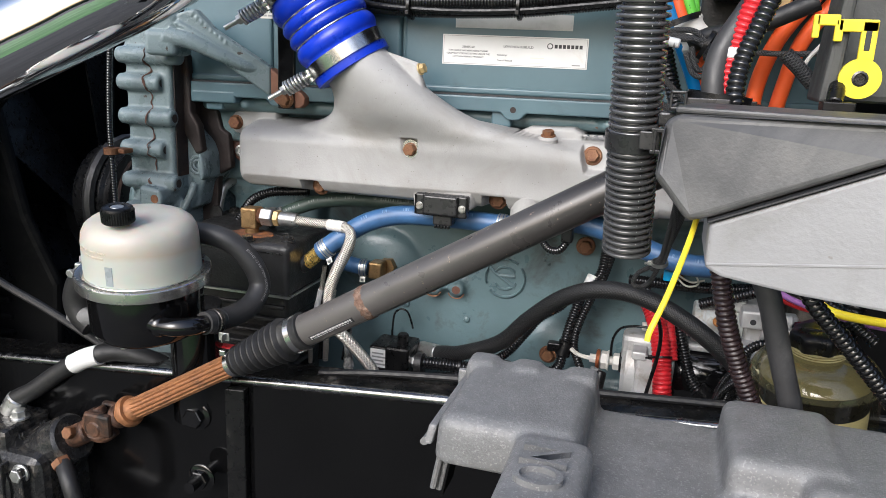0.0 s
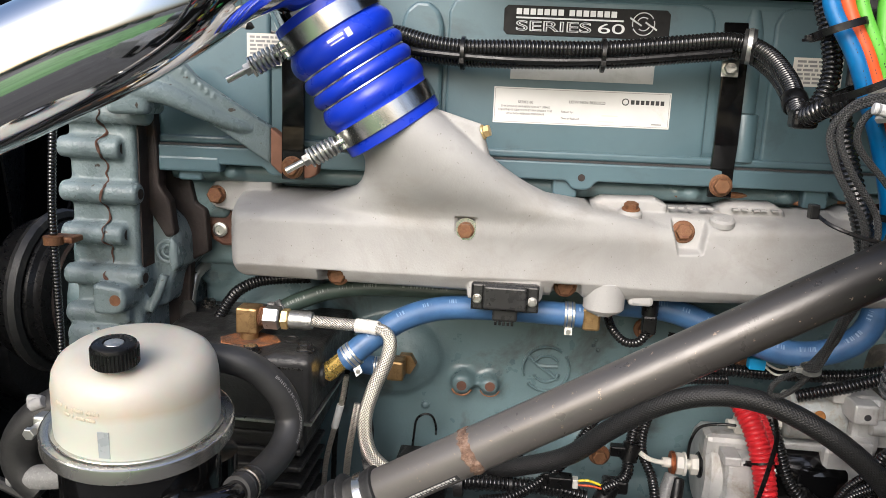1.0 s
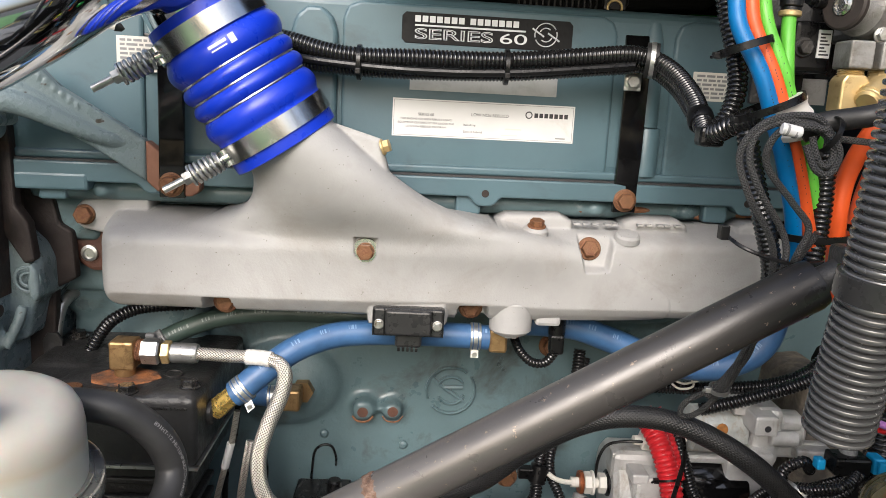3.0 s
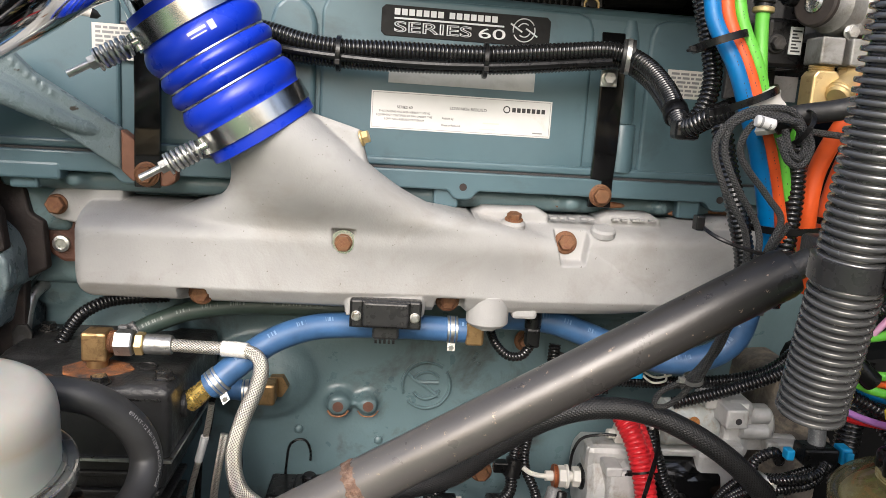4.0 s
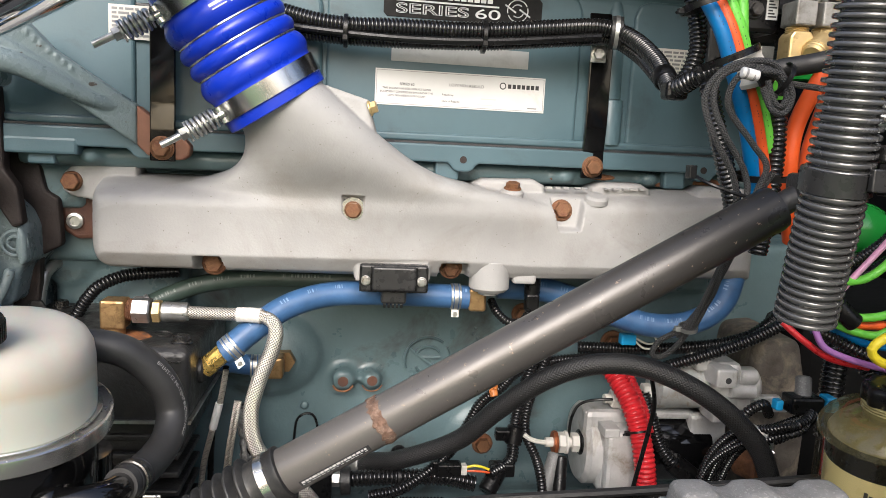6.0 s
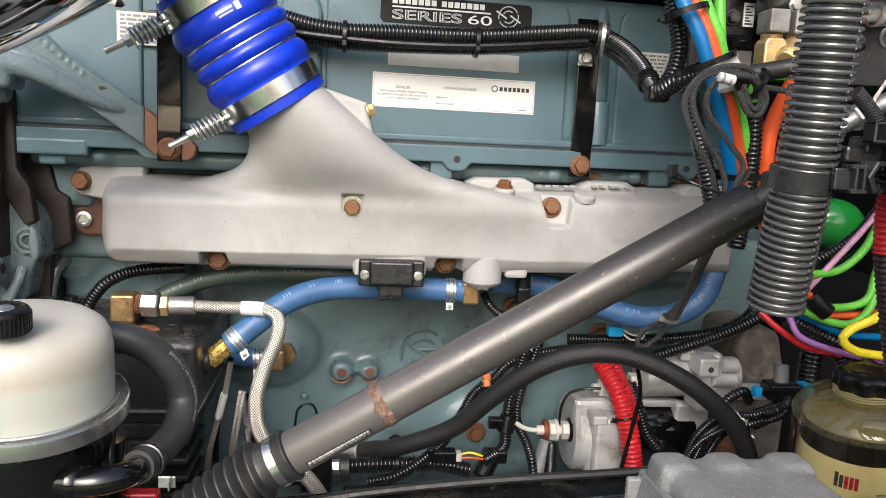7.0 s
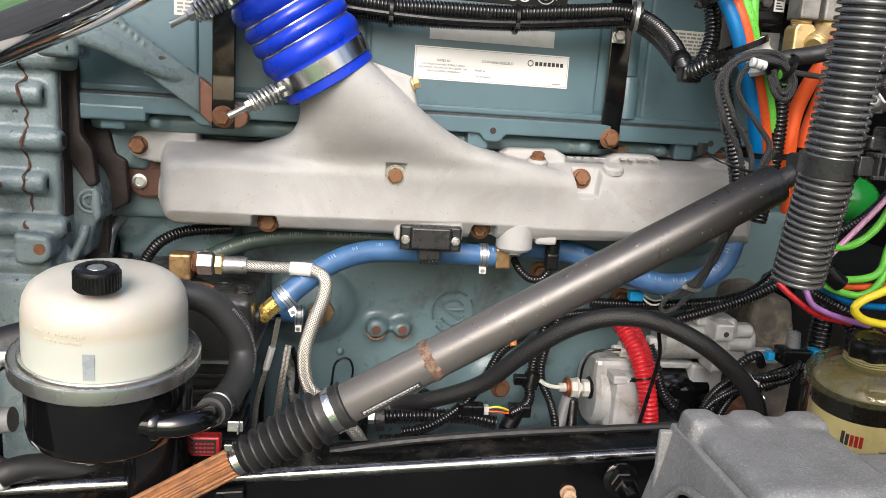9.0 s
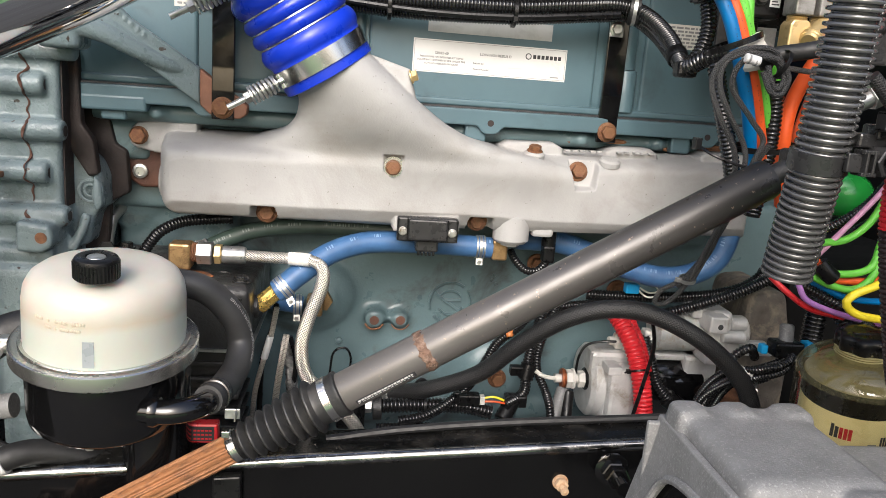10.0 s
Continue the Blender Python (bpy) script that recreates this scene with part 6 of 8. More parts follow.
    part("bellows", lathe(b0, SHD, prof, 40), BOOT, t, "ribbed black rubber bellows")
    part("clamp", lathe(b1 - SHD * 0.008, SHD, [(0.0213, 0), (0.0222, .0004), (0.0222, .0076), (0.0213, .008)], 40), STEEL, t, "bright steel band clamp")
    lo = part("clamp", merge(lathe(b0 - SHD * 0.0075, SHD, [(0.0150, 0), (0.0160, .0004), (0.0160, .0070), (0.0150, .0075)], 36)), STEEL, t, "bright steel band clamp")
    e = b0 - SHD * .004 + V(-0.009, -0.006, 0.014)
    part("clamp_ear", box(e.x - .004, e.x + .004, e.y - .004, e.y + .004, e.z - .002, e.z + .005, .001), STEEL, lo)
    # splined slider
    s0, s1 = on_shaft(-0.285), on_shaft(-0.142)
    mm = basis(SHD)
    bm = bmesh.new()
    N = 64
    rings = []
    for s in (s0, s1):
        rings.append([bm.verts.new(Matrix.Translation(s) @ mm @ V((0.0142 if i % 4 < 2 else 0.0118) * math.cos(2 * math.pi * i / N), (0.0142 if i % 4 < 2 else 0.0118) * math.sin(2 * math.pi * i / N), 0)) for i in range(N)])
    for i in range(N):
        bm.faces.new((rings[0][i], rings[0][(i + 1) % N], rings[1][(i + 1) % N], rings[1][i]))
    bm.faces.new(rings[0][::-1])
    bm.faces.new(rings[1])
    part("spline", bm, SPLINE, t, "rusty splined slider")
    part("collar", merge(lathe(on_shaft(-0.313), SHD, [(0.0105, 0), (0.0125, 0.004), (0.0125, 0.020), (0.0150, 0.022), (0.0155, 0.030), (0.0125, 0.036), (0.0115, 0.05)], 32)), SPLINE, t)
    # universal joint
    j = on_shaft(-0.338)
    fork = [cyl(j + SHD * 0.022, j + SHD * 0.032, 0.016, 24, 0.003)]
    for s in (-1, 1):
        q = j + V(0, s * 0.0165, 0)
        fork.append(box(q.x - .016, q.x + .024, q.y - .005, q.y + .005, q.z - .010, q.z + .022, 0.004))
        fork.append(cyl(q + V(0, -0.007, 0), q + V(0, 0.007, 0), 0.011, 18, 0.002))
    for s in (-1, 1):
        q = j + up * s * 0.0165
        fork.append(cyl(q - up * .006, q + up * .006, 0.0105, 18, 0.002))
        fork.append(sweep([q, q - SHD * 0.02 - up * s * .002, j - SHD * 0.036], 0.0085, 10, 0.006))
    fork.append(cyl(j - SHD * 0.030, j - SHD * 0.065, 0.0155, 24, 0.003))
    part("universal_joint", merge(*fork), JOINT, t, "grimy rusty universal joint")
    part("joint_ring", lathe(on_shaft(-0.302), SHD, [(0.0150, 0), (0.0200, .001), (0.0210, .005), (0.0195, .010), (0.0150, .011)], 32), SPLINE, t, "orange rusty ring")
    part("pinch_bolt", hexhead(j - SHD * 0.05 + V(0, -0.014, 0.010), (0, -1, 0.3), 0.0085, 0.012), RUST_BOLT, t)


steering_shaft()


def steering_gear():
    t = thing("steering_gear", (-0.45, -0.28, 0.9), "oily black steering gearbox under the shaft", "steering gear")
    j = on_shaft(-0.39)
    bits = [box(-0.56, -0.40, -0.35, -0.22, 0.90, 1.04, 0.02, 3), cyl(j, j + SHD * -0.07, 0.034, 28, 0.004), cyl((-0.50, -0.36, 0.99), (-0.50, -0.20, 0.99), 0.055, 32, 0.006),
            box(-0.52, -0.46, -0.34, -0.26, 1.03, 1.065, 0.008), cyl((-0.43, -0.33, 0.93), (-0.34, -0.33, 0.905), 0.03, 24, 0.004)]
    part("housing", merge(*bits), GEAR, t)
    for i in range(5):
        part("casting_rib", box(-0.555 + i * .033, -0.548 + i * .033, -0.362, -0.34, 0.915, 1.030, 0.002), GEAR, t)
    part("end_flange", merge(lathe(j - SHD * 0.072, SHD, [(0.030, 0), (0.043, .001), (0.043, .011), (0.032, .013)], 36), lathe(j - SHD * 0.045, SHD, [(0.024, 0), (0.029, .002), (0.029, .012), (0.022, .014)], 32)), GEAR, t)
    for k in range(6):
        d = (V(0, -1, 0) * math.cos(k * math.pi / 3) + SHD.cross(V(0, -1, 0)) * math.sin(k * math.pi / 3)) * 0.037
        part("bolt", hexhead(j - SHD * 0.061 + d, SHD, 0.0052, 0.006, 0.0065), DARK_BOLT, t)
    part("gear_hose", sweep([(-0.372, -0.335, 1.035), (-0.350, -0.350, 1.020), (-0.338, -0.352, 0.985), (-0.335, -0.350, 0.93)], 0.011, 14, 0.006), RUBBER, t, "short black hose")
    part("gear_fitting", merge(hexhead((-0.378, -0.334, 1.038), (0.7, -0.3, -0.5), 0.0125, 0.012), cyl((-0.41, -0.34, 0.965), (-0.385, -0.352, 0.94), 0.010, 14, 0.002)), RUST_BOLT, t, "rusty fittings")
    for p, n in (((-0.425, -0.352, 1.02), (0, -1, 0)), ((-0.54, -0.352, 1.03), (0, -1, 0)), ((-0.43, -0.352, 0.94), (0, -1, 0)), ((-0.52, -0.352, 0.945), (0, -1, 0)), ((-0.475, -0.30, 1.065), (0, 0, 1))):
        part("bolt", hexhead(p, n, 0.0095, 0.012, 0.013), ZINC, t)
    part("port", merge(cyl((-0.506, -0.290, 1.03), (-0.504, -0.290, 1.066), 0.012, 16, 0.002), hexhead((-0.506, -0.290, 1.045), (0, 0, 1), 0.014, 0.012)), RUST_BOLT, t, "rusty hose port")
    h = thing("pressure_hose", (-0.4, -0.3, 1.1), "black rubber hose with a white band beside the reservoir", "hose")
    pts = [(-0.504, -0.290, 1.060), (-0.495, -0.288, 1.082), (-0.467, -0.282, 1.099), (-0.416, -0.272, 1.137), (-0.371, -0.268, 1.161), (-0.338, -0.252, 1.164), (-0.292, -0.23, 1.145), (-0.26, -0.2, 1.10)]
    part("hose", sweep(pts, 0.0125, 18, 0.006), RUBBER, h)
    part("band", sweep([(-0.404, -0.271, 1.1445), (-0.385, -0.2695, 1.1550), (-0.364, -0.2665, 1.1625)], 0.0137, 18, 0.005), WHITE, h, "white wrap band")
    part("ferrule", cyl((-0.503, -0.290, 1.064), (-0.488, -0.287, 1.088), 0.0145, 18, 0.002), ZINC, h)
    rh = thing("return_hose", (-0.40, -0.25, 1.2), "thick black rubber hose behind the reservoir", "hose")
    part("hose", sweep([(-0.330, -0.235, 1.292), (-0.366, -0.245, 1.283), (-0.394, -0.25, 1.262), (-0.408, -0.25, 1.236), (-0.404, -0.25, 1.212), (-0.385, -0.25, 1.196)], 0.0185, 20, 0.005), RUBBER, rh)
    part("spout", lathe((-0.416, -0.258, 1.2065), (1, 0, 0.15), [(0.0070, 0), (0.0085, 0.003), (0.0090, 0.018), (0.0120, 0.026), (0.0120, 0.060)], 20), GREY_PLASTIC, rh, "pale grey spout")
    part("clip", merge(box(-0.392, -0.375, -0.262, -0.254, 1.276, 1.296, 0.004), cyl((-0.385, -0.262, 1.286), (-0.372, -0.262, 1.292), 0.006, 12, 0.001)), PALE_PLASTIC, rh, "pale clip")
    solo("thin_cable", sweep([(-0.68, -0.235, 1.29), (-0.540, -0.25, 1.238), (-0.465, -0.250, 1.209), (-0.383, -0.24, 1.164), (-0.31, -0.23, 1.12), (-0.24, -0.22, 1.075)], 0.0055, 10, 0.01), RUBBER, "thin black cable crossing the frame rail", "cable")


steering_gear()


# ---- wiring and fuel side ----
def cover_loom():
    t = thing("engine_wiring_loom", (0.1, -0.04, 1.62), "black corrugated wiring loom along the valve cover", "wiring loom")
    a = [(-0.115, -0.02, 1.655), (-0.083, -0.030, 1.649), (-0.050, -0.040, 1.641), (-0.014, -0.046, 1.637), (0.041, -0.048, 1.638), (0.131, -0.048, 1.640), (0.210, -0.046, 1.648), (0.266, -0.040, 1.653), (0.294, -0.060, 1.640), (0.303, -0.110, 1.613), (0.300, -0.165, 1.583), (0.309, -0.192, 1.590), (0.325, -0.205, 1.598)]
    part("conduit", ribbed(a, 0.0095, 0.0042, 0.14, 14), LOOM, t)
    b = [(-0.110, -0.015, 1.635), (-0.074, -0.034, 1.628), (0.007, -0.040, 1.6235), (0.133, -0.040, 1.627), (0.237, -0.034, 1.638), (0.278, -0.030, 1.641), (0.302, -0.060, 1.621), (0.305, -0.125, 1.590), (0.303, -0.155, 1.580)]
    part("conduit", ribbed(b, 0.0070, 0.0036, 0.14, 12), LOOM, t)
    c = [(-0.10, -0.035, 1.637), (-0.05, -0.050, 1.630), (0.04, -0.056, 1.6255), (0.133, -0.056, 1.628), (0.22, -0.050, 1.637), (0.262, -0.046, 1.642)]
    part("cable", sweep(c, 0.0042, 10, 0.006), BLACK, t)
    d = [(0.300, -0.168, 1.580), (0.311, -0.176, 1.597), (0.315, -0.180, 1.622), (0.309, -0.182, 1.649), (0.296, -0.184, 1.688), (0.285, -0.18, 1.74)]
    part("conduit", ribbed(d, 0.0085, 0.0042, 0.14, 14), LOOM, t)
    part("branch_tee", merge(lathe((0.3015, -0.135, 1.598), (-0.1, -0.85, -0.5), [(0.0105, 0), (0.0118, .002), (0.0118, .014), (0.0105, .016)], 18), box(0.290, 0.312, -0.178, -0.158, 1.571, 1.588, 0.004)), BLACK, t)
    for x, z in ((-0.014, 1.631), (0.133, 1.634)):
        part("cable_tie", merge(lathe((x - .0025, -0.046, z), (1, 0, 0), [(0.0165, 0), (0.0178, .0005), (0.0178, .0045), (0.0165, .005)], 24), box(x - .003, x + .003, -0.066, -0.058, z - .012, z - .006, 0.001)), BLACK, t)
    cl = part("clamp", lathe((0.2755, -0.036, 1.649), (1, -0.25, -0.05), [(0.012, 0), (0.0175, .0006), (0.0175, .0125), (0.012, .013)], 30), RUBBER, t, "rubber-lined steel clamp")
    part("clamp_band", lathe((0.2795, -0.037, 1.649), (1, -0.25, -0.05), [(0.0170, 0), (0.0182, .0004), (0.0182, .0046), (0.0170, .005)], 30), ZINC, cl)
    part("clamp_tab", merge(box(0.262, 0.280, -0.014, -0.0105, 1.618, 1.640, 0.001), hexhead((0.2705, -0.014, 1.6275), (0, -1, 0), 0.0068, 0.006, 0.009)), ZINC, cl, "zinc tab and bolt")


cover_loom()


def air_lines():
    """Coloured plastic air lines dropping behind the corrugated hose."""
    def line(name_material, pts, r, label):
        t = thing("air_line", pts[-1], label, "air line", "coloured air lines")
        part("tube", sweep(pts, r, 16, 0.006), name_material, t)
        rnd = random.Random(len(label))
        ln = curve_points(pts, 0.0026)
        for i in range(3, len(ln) - 3):
            if rnd.random() < 0.4:
                q = ln[i]
                part("printed_mark", box(q.x - .0003, q.x + .0003, q.y - r - .0001, q.y - r + .0012, q.z - .0007, q.z + .0006), INK, t)
        return t
    line(AZURE, [(0.283, -0.19, 1.76), (0.294, -0.205, 1.695), (0.298, -0.212, 1.667), (0.316, -0.220, 1.633), (0.331, -0.220, 1.598), (0.347, -0.215, 1.564), (0.366, -0.205, 1.515), (0.382, -0.188, 1.46), (0.392, -0.175, 1.435)], 0.0068, "sky blue plastic air line")
    line(ORANGE, [(0.297, -0.19, 1.76), (0.306, -0.205, 1.696), (0.310, -0.212, 1.668), (0.326, -0.220, 1.633), (0.341, -0.220, 1.598), (0.358, -0.215, 1.564), (0.378, -0.205, 1.515), (0.390, -0.198, 1.485), (0.40, -0.18, 1.44)], 0.0058, "orange plastic air line")
    line(GREENC, [(0.309, -0.19, 1.76), (0.317, -0.202, 1.698), (0.322, -0.208, 1.669), (0.336, -0.216, 1.634), (0.351, -0.212, 1.600), (0.371, -0.205, 1.564), (0.384, -0.20, 1.53), (0.40, -0.19, 1.48)], 0.0058, "lime green plastic air line")
    g = thing("air_line", (0.34, -0.2, 1.6), "lime green air line in a black push fitting", "air line", "coloured air lines")
    part("tube", sweep([(0.3425, -0.200, 1.690), (0.3415, -0.201, 1.675), (0.342, -0.204, 1.653), (0.344, -0.208, 1.625), (0.352, -0.208, 1.597), (0.366, -0.203, 1.578), (0.380, -0.20, 1.565)], 0.0056, 16, 0.005), GREENC, g)
    part("fitting", merge(cyl((0.3425, -0.199, 1.685), (0.344, -0.198, 1.722), 0.0088, 20, 0.002), cyl((0.344, -0.198, 1.700), (0.344, -0.198, 1.712), 0.0098, 8), cyl((0.342, -0.200, 1.679), (0.3425, -0.1995, 1.685), 0.0078, 20)), BLACK, g, "black push-in fitting")
    part("collet", lathe((0.342, -0.2, 1.6785), (0, 0, 1), [(0.0075, 0), (0.0088, .001), (0.0088, .004), (0.0075, .005)], 20), BRASS_NEW, g, "brass collar")
    bl = thing("wiring_loom", (0.39, -0.2, 1.5), "black corrugated loom with a green line above it", "wiring loom", "corrugated looms")
    part("conduit", ribbed([(0.386, -0.202, 1.575), (0.390, -0.200, 1.545), (0.391, -0.200, 1.52), (0.391, -0.198, 1.485), (0.39, -0.19, 1.43)], 0.0095, 0.0046, 0.14, 14), LOOM, bl)
    part("core", sweep([(0.381, -0.205, 1.592), (0.386, -0.202, 1.573)], 0.0075, 12, 0.005), GREENC, bl, "green line end")
    b2 = thing("wiring_loom", (0.34, -0.2, 1.5), "black corrugated loom behind the coloured lines", "wiring loom", "corrugated looms")
    part("conduit", ribbed([(0.318, -0.200, 1.59), (0.330, -0.200, 1.55), (0.345, -0.198, 1.51), (0.360, -0.192, 1.47), (0.366, -0.18, 1.44)], 0.0090, 0.0046, 0.14, 14), LOOM, b2)
    ob = thing("air_line", (0.42, -0.19, 1.5), "thick orange air line behind the corrugated hose", "air line", "coloured air lines")
    part("tube", sweep([(0.470, -0.210, 1.66), (0.440, -0.205, 1.62), (0.424, -0.200, 1.591), (0.414, -0.190, 1.552), (0.413, -0.188, 1.514), (0.422, -0.178, 1.478), (0.44, -0.16, 1.44)], 0.0080, 18, 0.006), ORANGE, ob)
    o2 = thing("air_line", (0.44, -0.18, 1.5), "thick orange air line beside the first", "air line", "coloured air lines")
    part("tube", sweep([(0.485, -0.195, 1.65), (0.452, -0.190, 1.60), (0.440, -0.182, 1.552), (0.436, -0.178, 1.514), (0.444, -0.168, 1.478), (0.46, -0.15, 1.44)], 0.0078, 18, 0.006), ORANGE, o2)
    # ties and tape round the bundle
    for p, ax, r in (((0.303, -0.214, 1.652), (0.35, -0.1, -1), 0.021), ((0.327, -0.218, 1.607), (0.45, -0.05, -1), 0.027), ((0.392, -0.195, 1.505), (0.1, 0.05, -1), 0.034)):
        solo("cable_tie", tie(p, ax, r, 0.006), BLACK, "black nylon cable tie round the lines", "cable tie", "cable ties")
    solo("tape_wrap", sweep([(0.338, -0.222, 1.613), (0.347, -0.222, 1.597), (0.352, -0.221, 1.585)], 0.0145, 14, 0.004, lambda s: 1 + 0.08 * math.sin(s * 500)), CREAM, "scrap of pale masking tape on the lines", "tape")


air_lines()


def braided_wires():
    t = thing("braided_wire_bundle", (0.33, -0.2, 1.4), "black braided wires tied in a loose loop", "wiring")
    for pts in ([(0.360, -0.252, 1.575), (0.356, -0.256, 1.588), (0.330, -0.257, 1.597), (0.307, -0.252, 1.588), (0.303, -0.250, 1.567), (0.317, -0.248, 1.540), (0.343, -0.240, 1.507), (0.347, -0.238, 1.480), (0.349, -0.210, 1.432), (0.339, -0.170, 1.349), (0.326, -0.150, 1.316), (0.312, -0.148, 1.314), (0.316, -0.152, 1.330), (0.340, -0.164, 1.354), (0.359, -0.192, 1.416), (0.364, -0.222, 1.480), (0.372, -0.235, 1.51)],
                [(0.362, -0.254, 1.580), (0.352, -0.261, 1.592), (0.322, -0.257, 1.590), (0.317, -0.248, 1.565), (0.345, -0.242, 1.534), (0.362, -0.240, 1.514), (0.356, -0.238, 1.490), (0.356, -0.21, 1.44), (0.345, -0.175, 1.36), (0.338, -0.168, 1.345)],
                [(0.364, -0.256, 1.584), (0.345, -0.258, 1.601), (0.312, -0.254, 1.596), (0.296, -0.248, 1.572), (0.307, -0.246, 1.540), (0.335, -0.238, 1.500), (0.344, -0.225, 1.46), (0.350, -0.19, 1.39), (0.337, -0.166, 1.35), (0.331, -0.160, 1.338)],
                [(0.342, -0.252, 1.594), (0.356, -0.258, 1.588), (0.362, -0.260, 1.574), (0.356, -0.261, 1.564), (0.349, -0.260, 1.572), (0.346, -0.256, 1.586)],
                [(0.336, -0.254, 1.596), (0.351, -0.260, 1.592), (0.365, -0.262, 1.577), (0.360, -0.263, 1.560), (0.349, -0.262, 1.562), (0.341, -0.258, 1.580)],
                [(0.360, -0.25, 1.586), (0.42, -0.24, 1.583), (0.47, -0.24, 1.585)]):
        part("wire", sweep(pts, 0.0028, 10, 0.004), BRAID_BLACK, t)
    part("tag", cyl((0.3195, -0.2605, 1.5915), (0.3345, -0.2615, 1.5885), 0.0046, 14, 0.001), WHITE, t, "white heat-shrink tag")
    for x in (0.3220, 0.3290):
        part("tag_print", lathe((x, -0.2610, 1.5912 - (x - .3195) * .2), (1, 0, -0.2), [(0.00475, 0), (0.00475, .002)], 14, close=False), GREYINK, t)
    part("cable_tie", tie((0.339, -0.166, 1.3485), (0.1, 0.3, -1), 0.0085, 0.004), ZINC, t, "pale cable tie")
    part("cable_tie", tie((0.358, -0.255, 1.588), (1, 0, -0.5), 0.014, 0.004), BLACK, t)
    part("tie_tail", sweep([(0.300, -0.225, 1.505), (0.312, -0.245, 1.496), (0.345, -0.25, 1.487), (0.375, -0.245, 1.488)], 0.0016, 6, 0.004), BLACK, t)
    part("tie_lock", box(0.296, 0.303, -0.232, -0.222, 1.500, 1.512, 0.001), BLACK, t)
    h = thing("fuel_hose", (0.38, -0.25, 1.6), "smooth dark rubber hose crossing behind the loop", "hose")
    part("hose", sweep([(0.345, -0.238, 1.588), (0.360, -0.243, 1.597), (0.40, -0.255, 1.607), (0.45, -0.26, 1.63)], 0.0085, 14, 0.006), RUBBER, h)


braided_wires()


def big_hose():
    t = thing("corrugated_hose", (0.312, -0.405, 1.417), "large black corrugated hose hanging open-ended", "hose")
    pts = [(0.3108, -0.404, 1.415), (0.3100, -0.413, 1.46), (0.3085, -0.424, 1.51), (0.3075, -0.434, 1.58), (0.307, -0.442, 1.66), (0.307, -0.446, 1.75), (0.318, -0.42, 1.88), (0.42, -0.35, 1.98), (0.60, -0.28, 1.99), (0.865, -0.24, 1.96)]
    def crest(s):
        p = abs((s / 0.0054) % 1.0 - 0.5)
        k = min(1.0, max(0.0, (p - 0.24) / 0.16))
        return 1.0 - 0.18 * k * k * (3 - 2 * k) - 0.020 * min(1.0, p / 0.24) ** 2
    part("conduit", sweep(pts, 0.0203, 36, 0.0054 / 16, crest), LOOM_BIG, t)
    part("bore", lathe((0.3122, -0.4033, 1.4132), (0, 0.2, 1), [(0.0175, 0), (0.016, 0.03), (0.001, 0.03)], 32, close=False), INK, t, "dark open bore")
    line = curve_points(pts, 0.0054)
    for q in line[2:66]:
        part("seam_nick", box(q.x + .0076, q.x + .0081, q.y - .0187, q.y - .0180, q.z - .0008, q.z + .0008), NICK, t)
    c = thing("hose_clamp", (0.31, -0.424, 1.5), "black plastic hose clamp with a bracket", "hose clamp")
    ax = V(-0.02, -0.15, 1)
    part("band", lathe(V(0.3085, -0.4225, 1.503), ax, [(0.0205, 0), (0.0220, .0008), (0.0220, .0150), (0.0205, .0158)], 44), CLAMP, c)
    part("strap", box(0.314, 0.329, -0.451, -0.446, 1.5055, 1.5195, 0.001), CLAMP, c)
    for x in (0.3245, 0.3300, 0.3535):
        part("buckle", merge(box(x, x + .0022, -0.457, -0.440, 1.5035, 1.5225, 0.0007), box(x - .002, x + .0042, -0.4565, -0.452, 1.5035, 1.5065, 0.0006), box(x - .002, x + .0042, -0.4565, -0.452, 1.5195, 1.5225, 0.0006)), CLAMP, c)
    centre = V(0.3425, -0.434, 1.5145)
    part("bracket", merge(lathe(centre, (0.12, -1, 0), [(0.0088, 0), (0.0122, 0), (0.0122, .0215), (0.0112, .0225), (0.0092, .0225), (0.0088, .0215), (0.0088, 0)], 6, close=False), box(0.326, 0.352, -0.442, -0.426, 1.5235, 1.5340, 0.002), box(0.338, 0.349, -0.444, -0.424, 1.530, 1.541, 0.002)), CLAMP, c, "six-sided open bracket")
    part("socket", lathe(centre + V(0.001, -0.008, 0), (0.12, -1, 0), [(0.0098, 0), (0.0090, .001), (0.001, .001)], 6), INK, c)
    for k in range(6):
        q = k * math.pi / 3 + .5
        d = V(math.cos(q), 0, math.sin(q))
        part("socket_rib", sweep([centre + d * 0.0092 + V(0.002, -0.0195, 0), centre + d * 0.0055 + V(0.002, -0.0190, 0), centre + d * 0.0040 + V(0.001, -0.012, 0)], 0.0011, 5, 0.002), CLAMP, c)
    part("strap", box(0.3545, 0.405, -0.452, -0.447, 1.5085, 1.5190, 0.001), CLAMP, c)


def yellow_tie():
    t = thing("yellow_cable_tie", (0.36, -0.455, 1.508), "bright yellow nylon cable tie on the hose bracket", "cable tie")
    part("strap", sweep([(0.3505, -0.4670, 1.5125), (0.3600, -0.4710, 1.5080), (0.3760, -0.4730, 1.5020), (0.3920, -0.4670, 1.4930)], 0.0042, 8, 0.003, None, 0.3), YELLOW, t)
    part("lock", box(0.3655, 0.3745, -0.4790, -0.4710, 1.5010, 1.5105, 0.0015), YELLOW, t)


